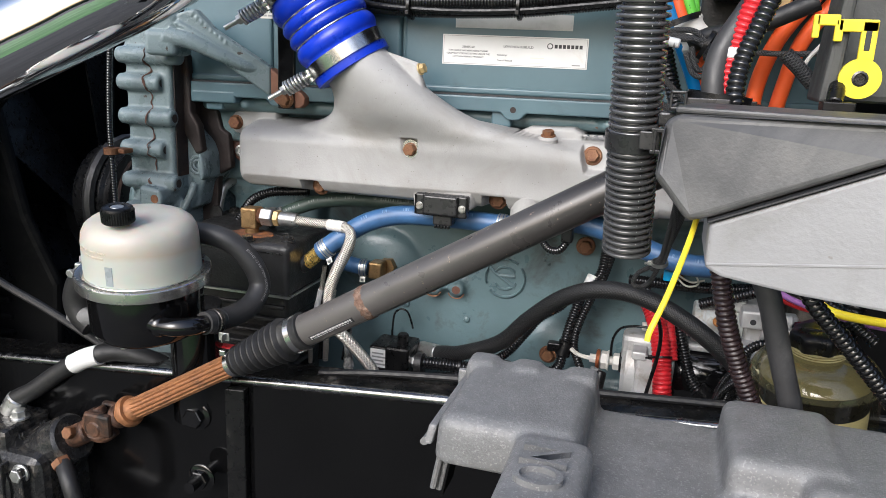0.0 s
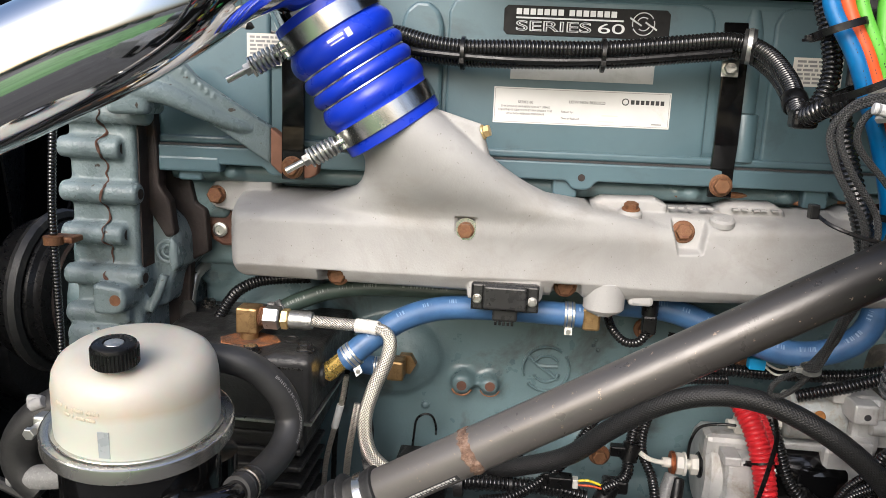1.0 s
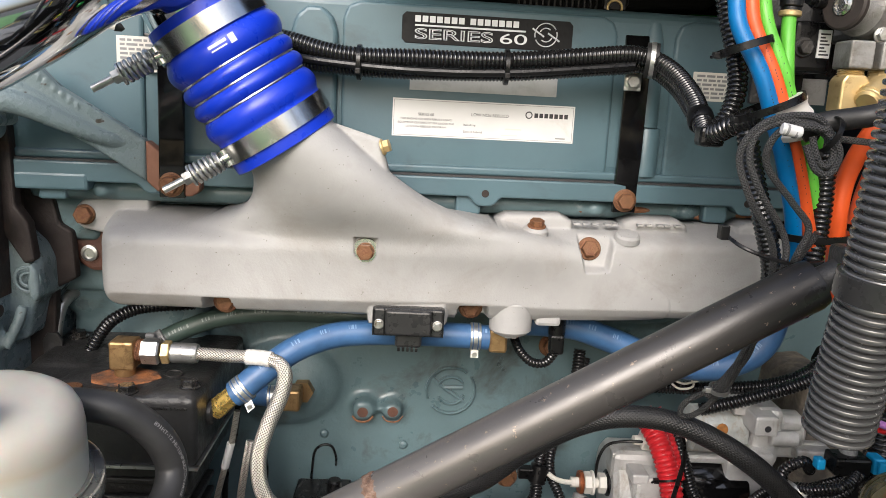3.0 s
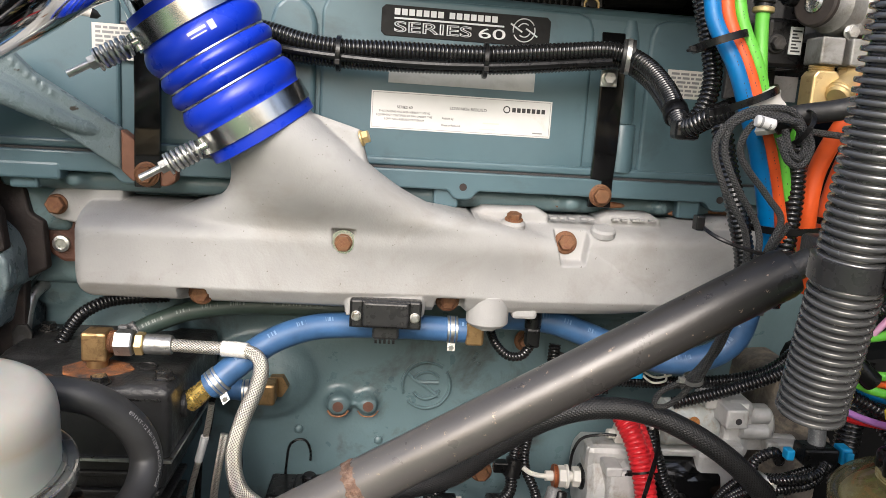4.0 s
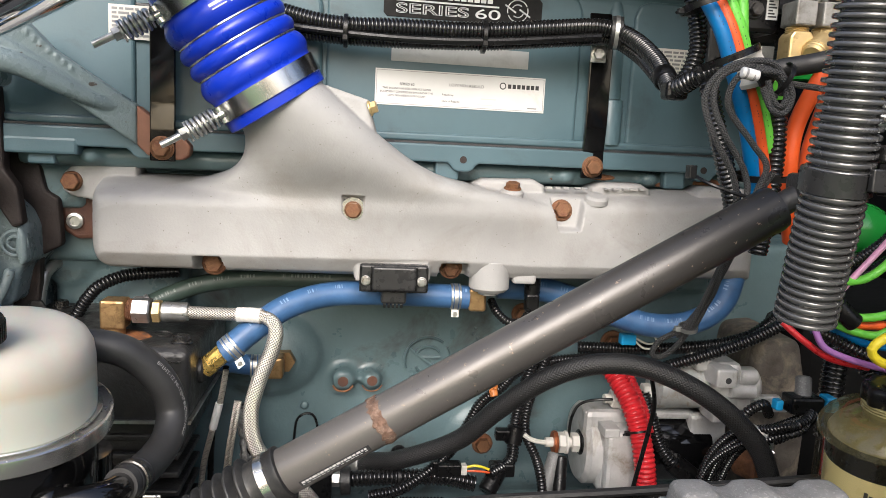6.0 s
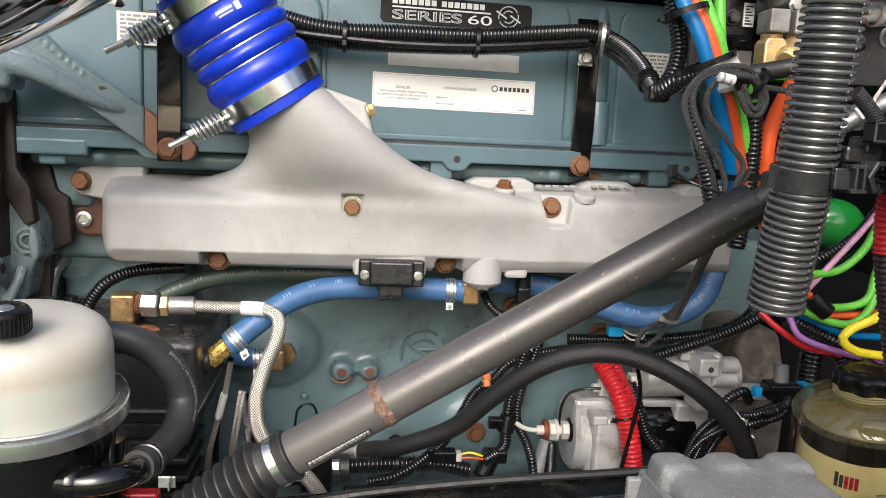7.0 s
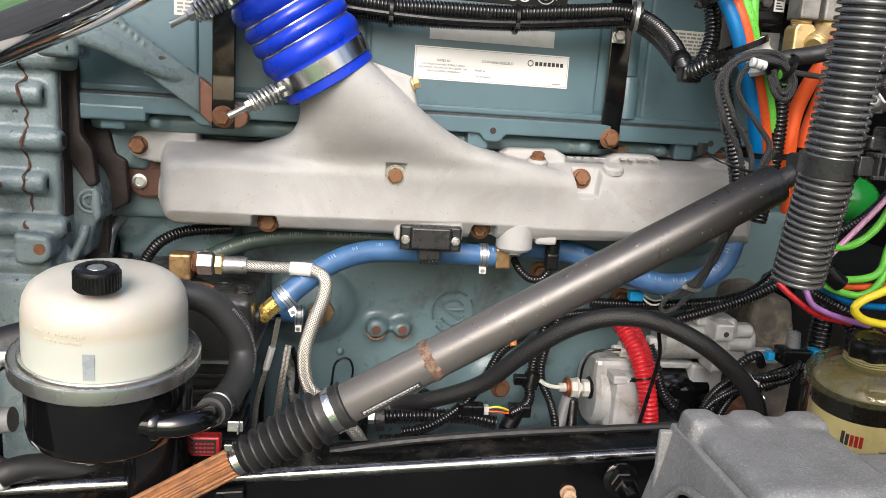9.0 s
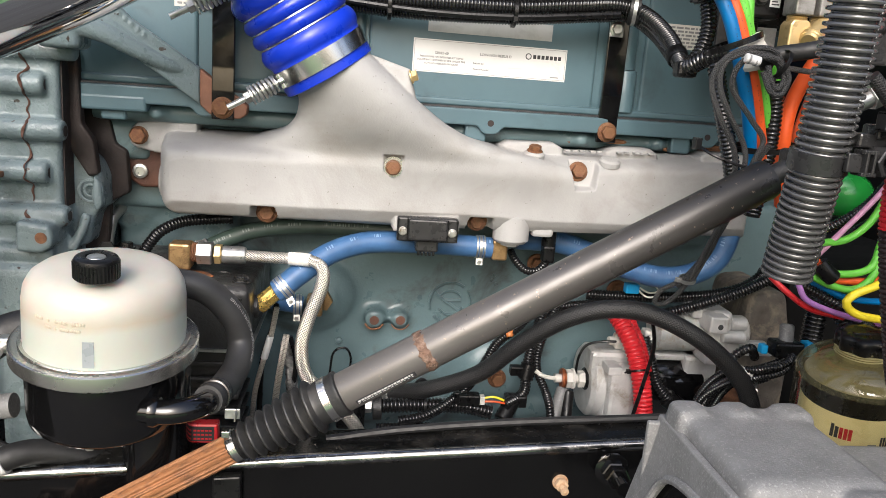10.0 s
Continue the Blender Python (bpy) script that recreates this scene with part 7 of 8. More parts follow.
NICK = surface("grey_moulding_nick", (0.34, 0.34, 0.34), 0.4, var=0.2, vs=200, bump=0)
DUCT = surface("grey_black_duct", (0.035, 0.035, 0.036), 0.5, var=0.3, vs=40, bump=0.15, dirt=(0.09, 0.088, 0.085), da=0.3, ds=20)
LOOM_BIG = surface("black_corrugated_plastic", (0.056, 0.056, 0.0565), 0.24, spec=0.8, rvar=0.05, coat=0.40, var=0.15, vs=40, bump=0.02, dirt=(0.06, 0.058, 0.055), da=0.12, ds=20)
big_hose()
yellow_tie()


# ---- starter motor ----
def starter():
    t = thing("starter_motor", (0.40, 0.05, 1.1), "grey cast starter motor with a stained solenoid", "starter motor")
    part("solenoid", lathe((0.392, 0.035, 1.221), (1, 0, 0.01), [(0.026, 0), (0.029, .002), (0.029, .062), (0.0275, .065)], 36), surface("pale_solenoid", (0.50, 0.525, 0.51), 0.42, metal=0.15, var=0.22, vs=60, dirt=(0.33, 0.27, 0.19), da=0.36, ds=70), t, "pale solenoid can")
    part("rust_spot", lathe((0.424, 0.0065, 1.232), (0, -1, 0.3), [(0.007, 0), (0.006, 0.0012), (0.001, 0.0014)], 12), surface("orange_stain", (0.34, 0.14, 0.03), 0.8, var=0.4, vs=150), t, "orange rust spot")
    nose = [box(0.468, 0.496, -0.020, 0.02, 1.236, 1.260, 0.003), box(0.468, 0.496, -0.020, 0.02, 1.190, 1.214, 0.003), box(0.455, 0.475, 0.01, 0.05, 1.248, 1.266, 0.003), cyl((0.495, 0.0, 1.226), (0.53, 0.0, 1.226), 0.009, 16, 0.002), box(0.53, 0.575, -0.005, 0.03, 1.200, 1.214, 0.003), box(0.476, 0.512, 0.00, 0.07, 1.190, 1.262, 0.008), box(0.470, 0.500, -0.010, 0.04, 1.235, 1.258, 0.005), box(0.470, 0.500, -0.010, 0.04, 1.190, 1.212, 0.005), cyl((0.50, 0.03, 1.225), (0.545, 0.03, 1.225), 0.024, 24, 0.004),
            box(0.50, 0.575, 0.01, 0.05, 1.196, 1.216, 0.004), box(0.455, 0.505, 0.012, 0.08, 1.11, 1.19, 0.006), cyl((0.51, 0.01, 1.243), (0.535, 0.01, 1.243), 0.010, 16, 0.002)]
    for i, b in enumerate(nose):
        bmesh.ops.translate(b, vec=(-0.018, 0, 0), verts=b.verts)
        part("nose_casting" if i == 5 else "lug", b, ALLOY_RAW, t)
    for z in (1.246, 1.201):
        part("bolt_hole", lathe((0.465, -0.0205, z), (0, 1, 0), [(0.004, 0), (0.003, .002), (.001, .002)], 12), INK, t)
    part("motor_body", lathe((0.360, 0.055, 1.135), (1, 0, 0), [(0.050, 0), (0.052, .003), (0.052, .105), (0.050, .108)], 40), BLACK_GLOSS, t, "gloss black motor body")
    cover = [prism([(0.322, 1.092), (0.372, 1.088), (0.375, 1.172), (0.350, 1.180), (0.322, 1.170)], -0.012, 0.04, "y", 0.006), prism([(0.316, 1.168), (0.336, 1.168), (0.336, 1.180), (0.316, 1.180)], -0.015, 0.03, "y", 0.002), cyl((0.302, 0.055, 1.135), (0.366, 0.055, 1.135), 0.0535, 36, 0.006), box(0.300, 0.366, 0.015, 0.06, 1.150, 1.192, 0.008), box(0.318, 0.366, 0.000, 0.05, 1.085, 1.178, 0.010), box(0.30, 0.50, 0.020, 0.05, 1.180, 1.190, 0.003)]
    part("end_cover", merge(*cover), ALLOY_RAW, t)
    for p, r in (((0.338, 0.026, 1.2055), 0.010),):
        part("terminal", merge(cyl((0.36, 0.03, 1.205), (0.325, 0.026, 1.205), 0.006, 14), hexhead((0.350, 0.028, 1.205), (-1, 0, 0), 0.012, 0.016, 0.015), hexhead((0.388, 0.033, 1.21), (-1, 0, 0), 0.014, 0.014)), CREAM, t, "dull pale battery terminal nuts")
    part("terminal", merge(hexhead((0.300, 0.035, 1.142), (-1, 0, 0), 0.0125, 0.014), hexhead((0.283, 0.035, 1.142), (-1, 0, 0), 0.0135, 0.012, 0.015), cyl((0.312, 0.035, 1.142), (0.255, 0.035, 1.142), 0.0065, 14)), CREAM, t, "pale terminal nuts")
    part("insulator", cyl((0.298, 0.037, 1.142), (0.312, 0.037, 1.142), 0.0165, 20, 0.002), BLACK, t)
    part("eyelet", lathe((0.2695, 0.035, 1.142), (-1, 0, 0), [(0.0145, 0), (0.0150, .003), (0.0140, .005)], 20), surface("copper_eyelet", (0.42, 0.13, 0.05), 0.35, metal=0.7, var=0.3, vs=80), t, "copper cable eyelet")
    bt = thing("battery_cable", (0.25, 0.0, 1.1), "grey-booted cables on the starter terminal", "cable")
    part("boot", cyl((0.268, 0.028, 1.130), (0.248, 0.005, 1.075), 0.0095, 16, 0.002), GREY_PLASTIC, bt)
    part("boot", cyl((0.274, 0.024, 1.128), (0.268, 0.0, 1.08), 0.0085, 16, 0.002), BLACK, bt)
    part("white_lead", sweep([(0.226, 0.035, 1.152), (0.237, 0.032, 1.146), (0.252, 0.032, 1.143), (0.264, 0.034, 1.144)], 0.0032, 8, 0.004), WHITEWIRE, bt, "white lead")
    wr = solo("thin_wire", sweep([(0.385, 0.03, 1.215), (0.345, 0.02, 1.207), (0.318, 0.022, 1.205), (0.296, 0.03, 1.196), (0.286, 0.03, 1.178), (0.285, 0.035, 1.150)], 0.0019, 8, 0.004), BLACK, "thin black wire to the starter", "wire")
    bell = thing("bell_housing", (0.58, 0.1, 1.0), "grimy earth-coloured flywheel housing", "housing")
    melt(part("casting", merge(prism([(0.528, 1.285), (0.580, 1.290), (0.602, 1.20), (0.60, 1.0), (0.53, 1.0), (0.518, 1.20)], 0.02, 0.4, "y", 0.01), cyl((0.585, 0.03, 1.21), (0.585, 0.0, 1.21), 0.014, 16, 0.003)), EARTHY, bell), 0.006, 3)
    part("rear_wall", prism([(0.595, 1.30), (0.86, 1.34), (0.86, 0.9), (0.595, 0.9)], 0.05, 0.4, "y", 0.02), FIREWALL, bell, "near-black rear of the housing")
    part("rust_plug", cyl((0.50, 0.0, 1.135), (0.515, -0.03, 1.135), 0.018, 18, 0.003), RUST, bell, "rusty round plug")


starter()


def block_looms():
    def loom(pts, r, label, pitch=0.0042):
        t = thing("wiring_loom", pts[0], label, "wiring loom", "corrugated looms")
        part("conduit", ribbed(pts, r, pitch, 0.15, 12), LOOM, t)
        return t
    loom([(0.03, -0.02, 1.095), (0.064, -0.022, 1.104), (0.098, -0.005, 1.117), (0.131, 0.024, 1.134), (0.155, 0.044, 1.163), (0.172, 0.06, 1.184), (0.20, 0.07, 1.203), (0.222, 0.07, 1.225), (0.27, 0.07, 1.24), (0.33, 0.06, 1.25)], 0.0072, "black corrugated loom rising across the block")
    a = loom([(0.262, 0.078, 1.30), (0.257, 0.07, 1.262), (0.237, 0.060, 1.238), (0.221, 0.050, 1.186), (0.214, 0.042, 1.148), (0.209, 0.025, 1.122), (0.178, 0.0, 1.113)], 0.0080, "black corrugated loom down the block")
    part("branch_tee", merge(cyl((0.218, 0.045, 1.160), (0.213, 0.040, 1.136), 0.0115, 18, 0.002), box(0.190, 0.210, 0.036, 0.050, 1.142, 1.156, 0.002)), BLACK, a)
    part("branch_tee", merge(cyl((0.196, 0.02, 1.118), (0.175, 0.0, 1.09), 0.012, 18, 0.002), box(0.180, 0.212, 0.008, 0.025, 1.105, 1.123, 0.003)), BLACK, a)
    part("tape", cyl((0.2465, 0.069, 1.259), (0.241, 0.063, 1.244), 0.0088, 16, 0.001), WHITE, a, "white tape band")
    b = loom([(0.270, 0.078, 1.29), (0.261, 0.07, 1.256), (0.250, 0.060, 1.233), (0.232, 0.050, 1.182), (0.230, 0.042, 1.151), (0.243, 0.032, 1.122), (0.245, 0.005, 1.105), (0.25, 0.0, 1.06)], 0.0065, "thin black corrugated loom down the block")
    c = loom([(0.0, 0.0, 1.105), (0.012, 0.0, 1.108), (0.066, 0.0, 1.110), (0.12, 0.004, 1.108), (0.16, 0.004, 1.10)], 0.0105, "thick black corrugated loom above the frame rail", 0.0052)
    part("coupling", lathe((-0.006, 0.0, 1.1045), (1, 0, 0.05), [(0.013, 0), (0.017, .001), (0.017, .012), (0.013, .013)], 24), BLACK_IRON, c, "grimy coupling ring")
    part("cable_tie", tie((0.066, 0.0, 1.110), (1, 0, 0), 0.0112, 0.004), BLACK, c)
    loom([(0.0, -0.02, 1.082), (0.05, -0.022, 1.086), (0.12, -0.02, 1.085)], 0.0085, "black corrugated loom above the frame rail")
    s = thing("sensor_block", (-0.03, 0.0, 1.08), "black sensor block with a white label", "sensor")
    part("body", merge(box(-0.055, -0.016, -0.01, 0.05, 1.075, 1.128, 0.004), box(-0.085, -0.05, 0.0, 0.06, 1.08, 1.122, 0.004), cyl((-0.035, 0.02, 1.126), (-0.035, 0.02, 1.142), 0.009, 16, 0.002)), BLACK, s)
    part("label", box(-0.082, -0.053, -0.0012, 0.0002, 1.088, 1.118), WHITE, s, "white label with print")
    for i in range(4):
        part("label_bar", box(-0.079, -0.057 - .003 * (i % 2), -0.0016, -0.0011, 1.092 + i * .006, 1.0945 + i * .006), GREYINK, s)
    part("fitting", hexhead((-0.016, 0.015, 1.10), (1, 0, 0), 0.0095, 0.012), ZINC, s, "dull zinc fitting")
    cn = thing("wire_connector", (0.14, 0.0, 1.11), "black connector with yellow and orange wires", "connector")
    part("body", merge(box(0.110, 0.142, -0.006, 0.012, 1.112, 1.128, 0.002), box(0.105, 0.113, -0.008, 0.014, 1.116, 1.133, 0.002)), BLACK, cn)
    part("seal", box(0.142, 0.149, -0.004, 0.008, 1.114, 1.126, 0.001), CREAM, cn, "pale yellow seal")
    part("wire", sweep([(0.148, 0.0, 1.123), (0.160, -0.002, 1.126), (0.175, 0.0, 1.121), (0.185, 0.005, 1.113)], 0.0016, 6, 0.003), YELLOW, cn)
    part("wire", sweep([(0.148, 0.0, 1.118), (0.162, -0.002, 1.119), (0.178, 0.0, 1.116)], 0.0014, 6, 0.003), ORANGE, cn)
    solo("orange_wire_clip", merge(box(0.182, 0.193, 0.056, 0.070, 1.202, 1.212, 0.003), cyl((0.187, 0.062, 1.203), (0.189, 0.058, 1.194), 0.0055, 14, 0.001)), surface("faded_orange", (0.5, 0.17, 0.04), 0.5, var=0.3, vs=60), "faded orange clip holding the loom", "clip")
    dp = thing("drain_sensor", (0.22, -0.01, 1.33), "black sensor plug under the manifold with a short loom", "sensor")
    part("plug", merge(cyl((0.213, -0.012, 1.372), (0.213, -0.012, 1.345), 0.0095, 18, 0.002), box(0.205, 0.221, -0.022, -0.004, 1.325, 1.348, 0.003)), BLACK, dp)
    part("loom", ribbed([(0.213, -0.012, 1.326), (0.203, -0.010, 1.312), (0.188, -0.004, 1.310), (0.175, 0.006, 1.320), (0.17, 0.02, 1.33)], 0.0055, 0.0038), LOOM, dp)
    h = thing("fuel_line", (0.3, -0.08, 1.2), "thick black textile-braided fuel hose arching forward", "hose")
    pts = [(0.016, 0.034, 1.112), (0.036, 0.022, 1.120), (0.066, 0.000, 1.133), (0.130, -0.030, 1.170), (0.175, -0.056, 1.221), (0.222, -0.080, 1.265), (0.271, -0.098, 1.288), (0.325, -0.110, 1.288), (0.385, -0.120, 1.263), (0.438, -0.120, 1.222), (0.466, -0.120, 1.182), (0.482, -0.120, 1.124), (0.485, -0.12, 1.05)]
    part("hose", sweep(pts, 0.0115, 22, 0.006), BRAID_HOSE, h)
    part("ferrule", cyl((-0.015, 0.050, 1.108), (0.020, 0.032, 1.113), 0.0135, 18, 0.002), ZINC, h, "zinc end fitting")
    r = thing("battery_positive_cable", (0.35, 0.0, 1.1), "red corrugated battery cable at the starter", "cable")
    part("conduit", ribbed([(0.330, 0.022, 1.245), (0.338, 0.012, 1.232), (0.347, -0.005, 1.214), (0.355, -0.022, 1.185), (0.360, -0.038, 1.148), (0.366, -0.042, 1.09)], 0.0132, 0.0056, 0.12, 18), RED, r)
    part("conduit", ribbed([(0.348, 0.03, 1.245), (0.356, 0.02, 1.228), (0.364, 0.0, 1.205), (0.37, -0.015, 1.175)], 0.0085, 0.005, 0.12, 14), RED, r)
    part("cable_tie", tie((0.3555, -0.024, 1.181), (0.15, -0.4, -1), 0.0131, 0.0026), BLACK, r)
    solo("thin_wire", sweep([(0.340, -0.085, 1.270), (0.350, -0.075, 1.235), (0.350, -0.066, 1.20), (0.342, -0.064, 1.15), (0.334, -0.062, 1.10), (0.330, -0.06, 1.06)], 0.0026, 8, 0.006), BLACK, "thin black wire beside the red cable", "wire")
    loom([(0.374, 0.020, 1.215), (0.384, 0.010, 1.185), (0.396, 0.0, 1.150), (0.418, -0.01, 1.125), (0.44, -0.01, 1.108)], 0.0085, "black corrugated loom behind the red cable")
    solo("plug_connector", merge(cyl((0.408, -0.005, 1.135), (0.445, -0.012, 1.108), 0.0135, 18, 0.002), cyl((0.44, -0.01, 1.112), (0.465, -0.015, 1.095), 0.0165, 18, 0.002)), BLACK, "round black plug beside the starter", "connector")
    n = thing("connector_bundle", (0.5, -0.08, 1.2), "tangle of black corrugated wires with blue connectors", "wiring")
    rnd = random.Random(11)
    for i in range(7):
        dx, dz = rnd.uniform(-.010, .010), rnd.uniform(-.012, .012)
        part("wire", ribbed([(0.555 + dx, -0.095, 1.242 + dz), (0.527 + dx, -0.100 - .004 * i, 1.228 + dz), (0.500 + dx, -0.095 - .003 * i, 1.214 + dz), (0.478 + dx, -0.075, 1.192 + dz * 1.5), (0.462 + dx * 1.5, -0.055, 1.158 + dz), (0.452 + dx * 1.5, -0.04, 1.10)], 0.0052, 0.0036, 0.15, 9), LOOM, n)
    part("wire", ribbed([(0.505, -0.075, 1.225), (0.488, -0.09, 1.242), (0.470, -0.085, 1.225), (0.480, -0.09, 1.200), (0.505, -0.10, 1.205), (0.53, -0.10, 1.222)], 0.0062, 0.0040, 0.15, 10), LOOM, n)
    part("connector", box(0.509, 0.547, -0.115, -0.088, 1.238, 1.258, 0.003), BLACK, n)
    part("blue_end", merge(box(0.551, 0.563, -0.112, -0.094, 1.240, 1.258, 0.002), box(0.553, 0.561, -0.118, -0.114, 1.244, 1.256, 0.001)), BLUECON, n, "blue connector end")
    part("blue_end", box(0.495, 0.504, -0.106, -0.094, 1.240, 1.252, 0.002), BLUECON, n, "blue connector end")
    part("grey_boot", cyl((0.529, -0.10, 1.252), (0.533, -0.09, 1.276), 0.009, 14, 0.002), GREY_PLASTIC, n)
    part("cable_tie", tie((0.487, -0.092, 1.205), (0.7, 0.2, 0.6), 0.017, 0.004), ZINC, n, "pale cable tie")
    part("blue_connector", box(0.362, 0.382, 0.038, 0.052, 1.272, 1.286, 0.002), BLUECON, n, "small blue connector")
    part("white_wire", sweep([(0.380, 0.044, 1.278), (0.395, 0.04, 1.268), (0.41, 0.035, 1.274), (0.405, 0.04, 1.286)], 0.0014, 6, 0.003), WHITEWIRE, n)
    part("white_wire", sweep([(0.380, 0.046, 1.282), (0.40, 0.045, 1.273), (0.418, 0.04, 1.279)], 0.0014, 6, 0.003), WHITEWIRE, n)
    n.location.x -= 0.016
    loom([(0.30, 0.075, 1.258), (0.36, 0.06, 1.262), (0.42, 0.045, 1.268), (0.48, 0.03, 1.280), (0.52, 0.02, 1.30), (0.55, 0.01, 1.34)], 0.0085, "black corrugated loom behind the blue hose")
    loom([(0.40, 0.02, 1.250), (0.45, 0.0, 1.275), (0.50, -0.02, 1.305), (0.53, -0.04, 1.34), (0.54, -0.05, 1.40)], 0.0080, "black corrugated loom behind the blue hose")
    loom([(0.575, -0.06, 1.34), (0.568, -0.07, 1.30), (0.563, -0.075, 1.26), (0.56, -0.08, 1.20)], 0.014, "thick black corrugated loom behind the filter", 0.0055)


block_looms()


# ---- right-hand wiring, filter, plastic covers ----
def right_wires():
    for material, pts, r, lab in (
            (GREENC, [(0.455, -0.215, 1.400), (0.466, -0.205, 1.406), (0.497, -0.200, 1.410), (0.520, -0.200, 1.428), (0.534, -0.200, 1.455), (0.55, -0.20, 1.50)], 0.0042, "lime green air line in a loop"),
            (GREENC, [(0.470, -0.200, 1.378), (0.486, -0.202, 1.372), (0.515, -0.204, 1.374), (0.533, -0.204, 1.384), (0.541, -0.200, 1.41), (0.56, -0.19, 1.45)], 0.0042, "lime green air line in a loop"),
            (GREENC, [(0.470, -0.195, 1.366), (0.490, -0.200, 1.358), (0.515, -0.204, 1.355), (0.533, -0.206, 1.370), (0.545, -0.20, 1.40)], 0.0042, "lime green air line in a loop"),
            (ORANGE, [(0.455, -0.190, 1.395), (0.470, -0.196, 1.384), (0.490, -0.197, 1.366), (0.515, -0.196, 1.363), (0.545, -0.195, 1.364), (0.60, -0.18, 1.37)], 0.0046, "orange air line behind the hose"),
            (YELLOW, [(0.60, -0.20, 1.318), (0.533, -0.222, 1.328), (0.507, -0.224, 1.334), (0.496, -0.224, 1.345), (0.506, -0.224, 1.356), (0.533, -0.222, 1.368), (0.58, -0.20, 1.39)], 0.0046, "yellow air line bent back on itself"),
            (PURPLE, [(0.452, -0.19, 1.37), (0.455, -0.198, 1.355), (0.464, -0.204, 1.340), (0.502, -0.206, 1.327), (0.560, -0.200, 1.315), (0.62, -0.18, 1.31)], 0.0033, "violet wire under the hose"),
            (PINK, [(0.455, -0.195, 1.375), (0.467, -0.200, 1.390), (0.484, -0.202, 1.412), (0.522, -0.200, 1.456), (0.56, -0.19, 1.50)], 0.0031, "dusty pink wire behind the hose"),
            (RED, [(0.43, -0.18, 1.36), (0.447, -0.19, 1.345), (0.475, -0.195, 1.328), (0.52, -0.19, 1.318)], 0.0034, "red wire under the hose"),
            (AZURE, [(0.47, -0.17, 1.36), (0.50, -0.175, 1.347), (0.54, -0.17, 1.335), (0.60, -0.16, 1.33)], 0.0040, "blue wire behind the violet one")):
        t = thing("air_line" if r > .004 else "wire", pts[0], lab, "air line" if r > .004 else "wire", "loose coloured lines")
        part("tube", sweep(pts, r, 14, 0.005), material, t)
    solo("tape_wrap", sweep([(0.472, -0.200, 1.383), (0.480, -0.203, 1.374), (0.489, -0.204, 1.367)], 0.0095, 14, 0.004), BLACK, "black tape round the coloured lines", "tape")
    for pts, r in (([(0.46, -0.16, 1.40), (0.50, -0.17, 1.42), (0.54, -0.17, 1.45), (0.58, -0.16, 1.50)], 0.006), ([(0.46, -0.15, 1.385), (0.51, -0.16, 1.40), (0.56, -0.16, 1.43)], 0.006),
                   ([(0.47, -0.17, 1.352), (0.50, -0.18, 1.338), (0.53, -0.20, 1.322), (0.56, -0.21, 1.30)], 0.0065)):
        solo("wiring_loom", ribbed(pts, r, 0.004, 0.14, 10), LOOM, "black corrugated loom among the coloured lines", "wiring loom", "corrugated looms")
    solo("wiring_loom", ribbed([(0.50, -0.16, 1.345), (0.53, -0.18, 1.31), (0.545, -0.20, 1.28)], 0.0095, 0.0046, 0.15, 12), LOOM, "black corrugated loom above the filter", "wiring loom", "corrugated looms")
    g = thing("green_panel_edge", (0.5, -0.1, 1.44), "rounded bright green painted tank behind the wiring", "tank")
    part("shell", merge(ball((0.565, -0.075, 1.447), (0.042, 0.03, 0.03), 28)), BODY_GREEN, g)
    t = thing("red_black_loom", (0.42, -0.42, 1.3), "corrugated loom, red at the top and sooty below", "wiring loom")
    part("red_conduit", ribbed([(0.400, -0.430, 1.66), (0.384, -0.438, 1.615), (0.374, -0.440, 1.580), (0.371, -0.442, 1.55), (0.368, -0.436, 1.52), (0.370, -0.430, 1.492), (0.374, -0.428, 1.462)], 0.0080, 0.0042, 0.15, 18), RED, t, "bright red conduit")
    part("tag", cyl((0.3742, -0.440, 1.582), (0.3730, -0.4405, 1.574), 0.0084, 16, 0.001), WHITE, t, "white tag")
    part("dark_conduit", ribbed([(0.374, -0.428, 1.462), (0.382, -0.428, 1.427), (0.395, -0.430, 1.373), (0.409, -0.426, 1.335), (0.424, -0.424, 1.302), (0.442, -0.420, 1.262), (0.462, -0.415, 1.21), (0.480, -0.41, 1.14)], 0.0080, 0.0042, 0.15, 18),
         surface("sooty_red_loom", (0.022, 0.013, 0.013), 0.32, var=0.3, vs=60, dirt=(0.13, 0.022, 0.026), da=0.16, ds=90), t, "black loom with red showing through")
    s = thing("cable_duct", (0.40, -0.44, 1.5), "dark grey rubber cable duct held by a strap", "duct")
    part("duct", sweep([(0.420, -0.405, 1.70), (0.397, -0.420, 1.640), (0.380, -0.432, 1.608), (0.364, -0.440, 1.576), (0.364, -0.446, 1.541), (0.378, -0.452, 1.49), (0.402, -0.458, 1.44), (0.418, -0.460, 1.408), (0.432, -0.455, 1.364), (0.449, -0.450, 1.311), (0.462, -0.44, 1.26)], 0.0088, 18, 0.008), DUCT, s)
    part("strap", tie((0.367, -0.446, 1.545), (0.1, 0, 1), 0.0215, 0.009), BLACK, s)
    part("buckle", merge(box(0.3330, 0.3352, -0.458, -0.446, 1.5365, 1.5505, 0.0008), box(0.3430, 0.3452, -0.458, -0.446, 1.5365, 1.5505, 0.0008), box(0.333, 0.3452, -0.458, -0.446, 1.5365, 1.5388, 0.0008), box(0.333, 0.3452, -0.458, -0.446, 1.5482, 1.5505, 0.0008)), CLAMP, s)
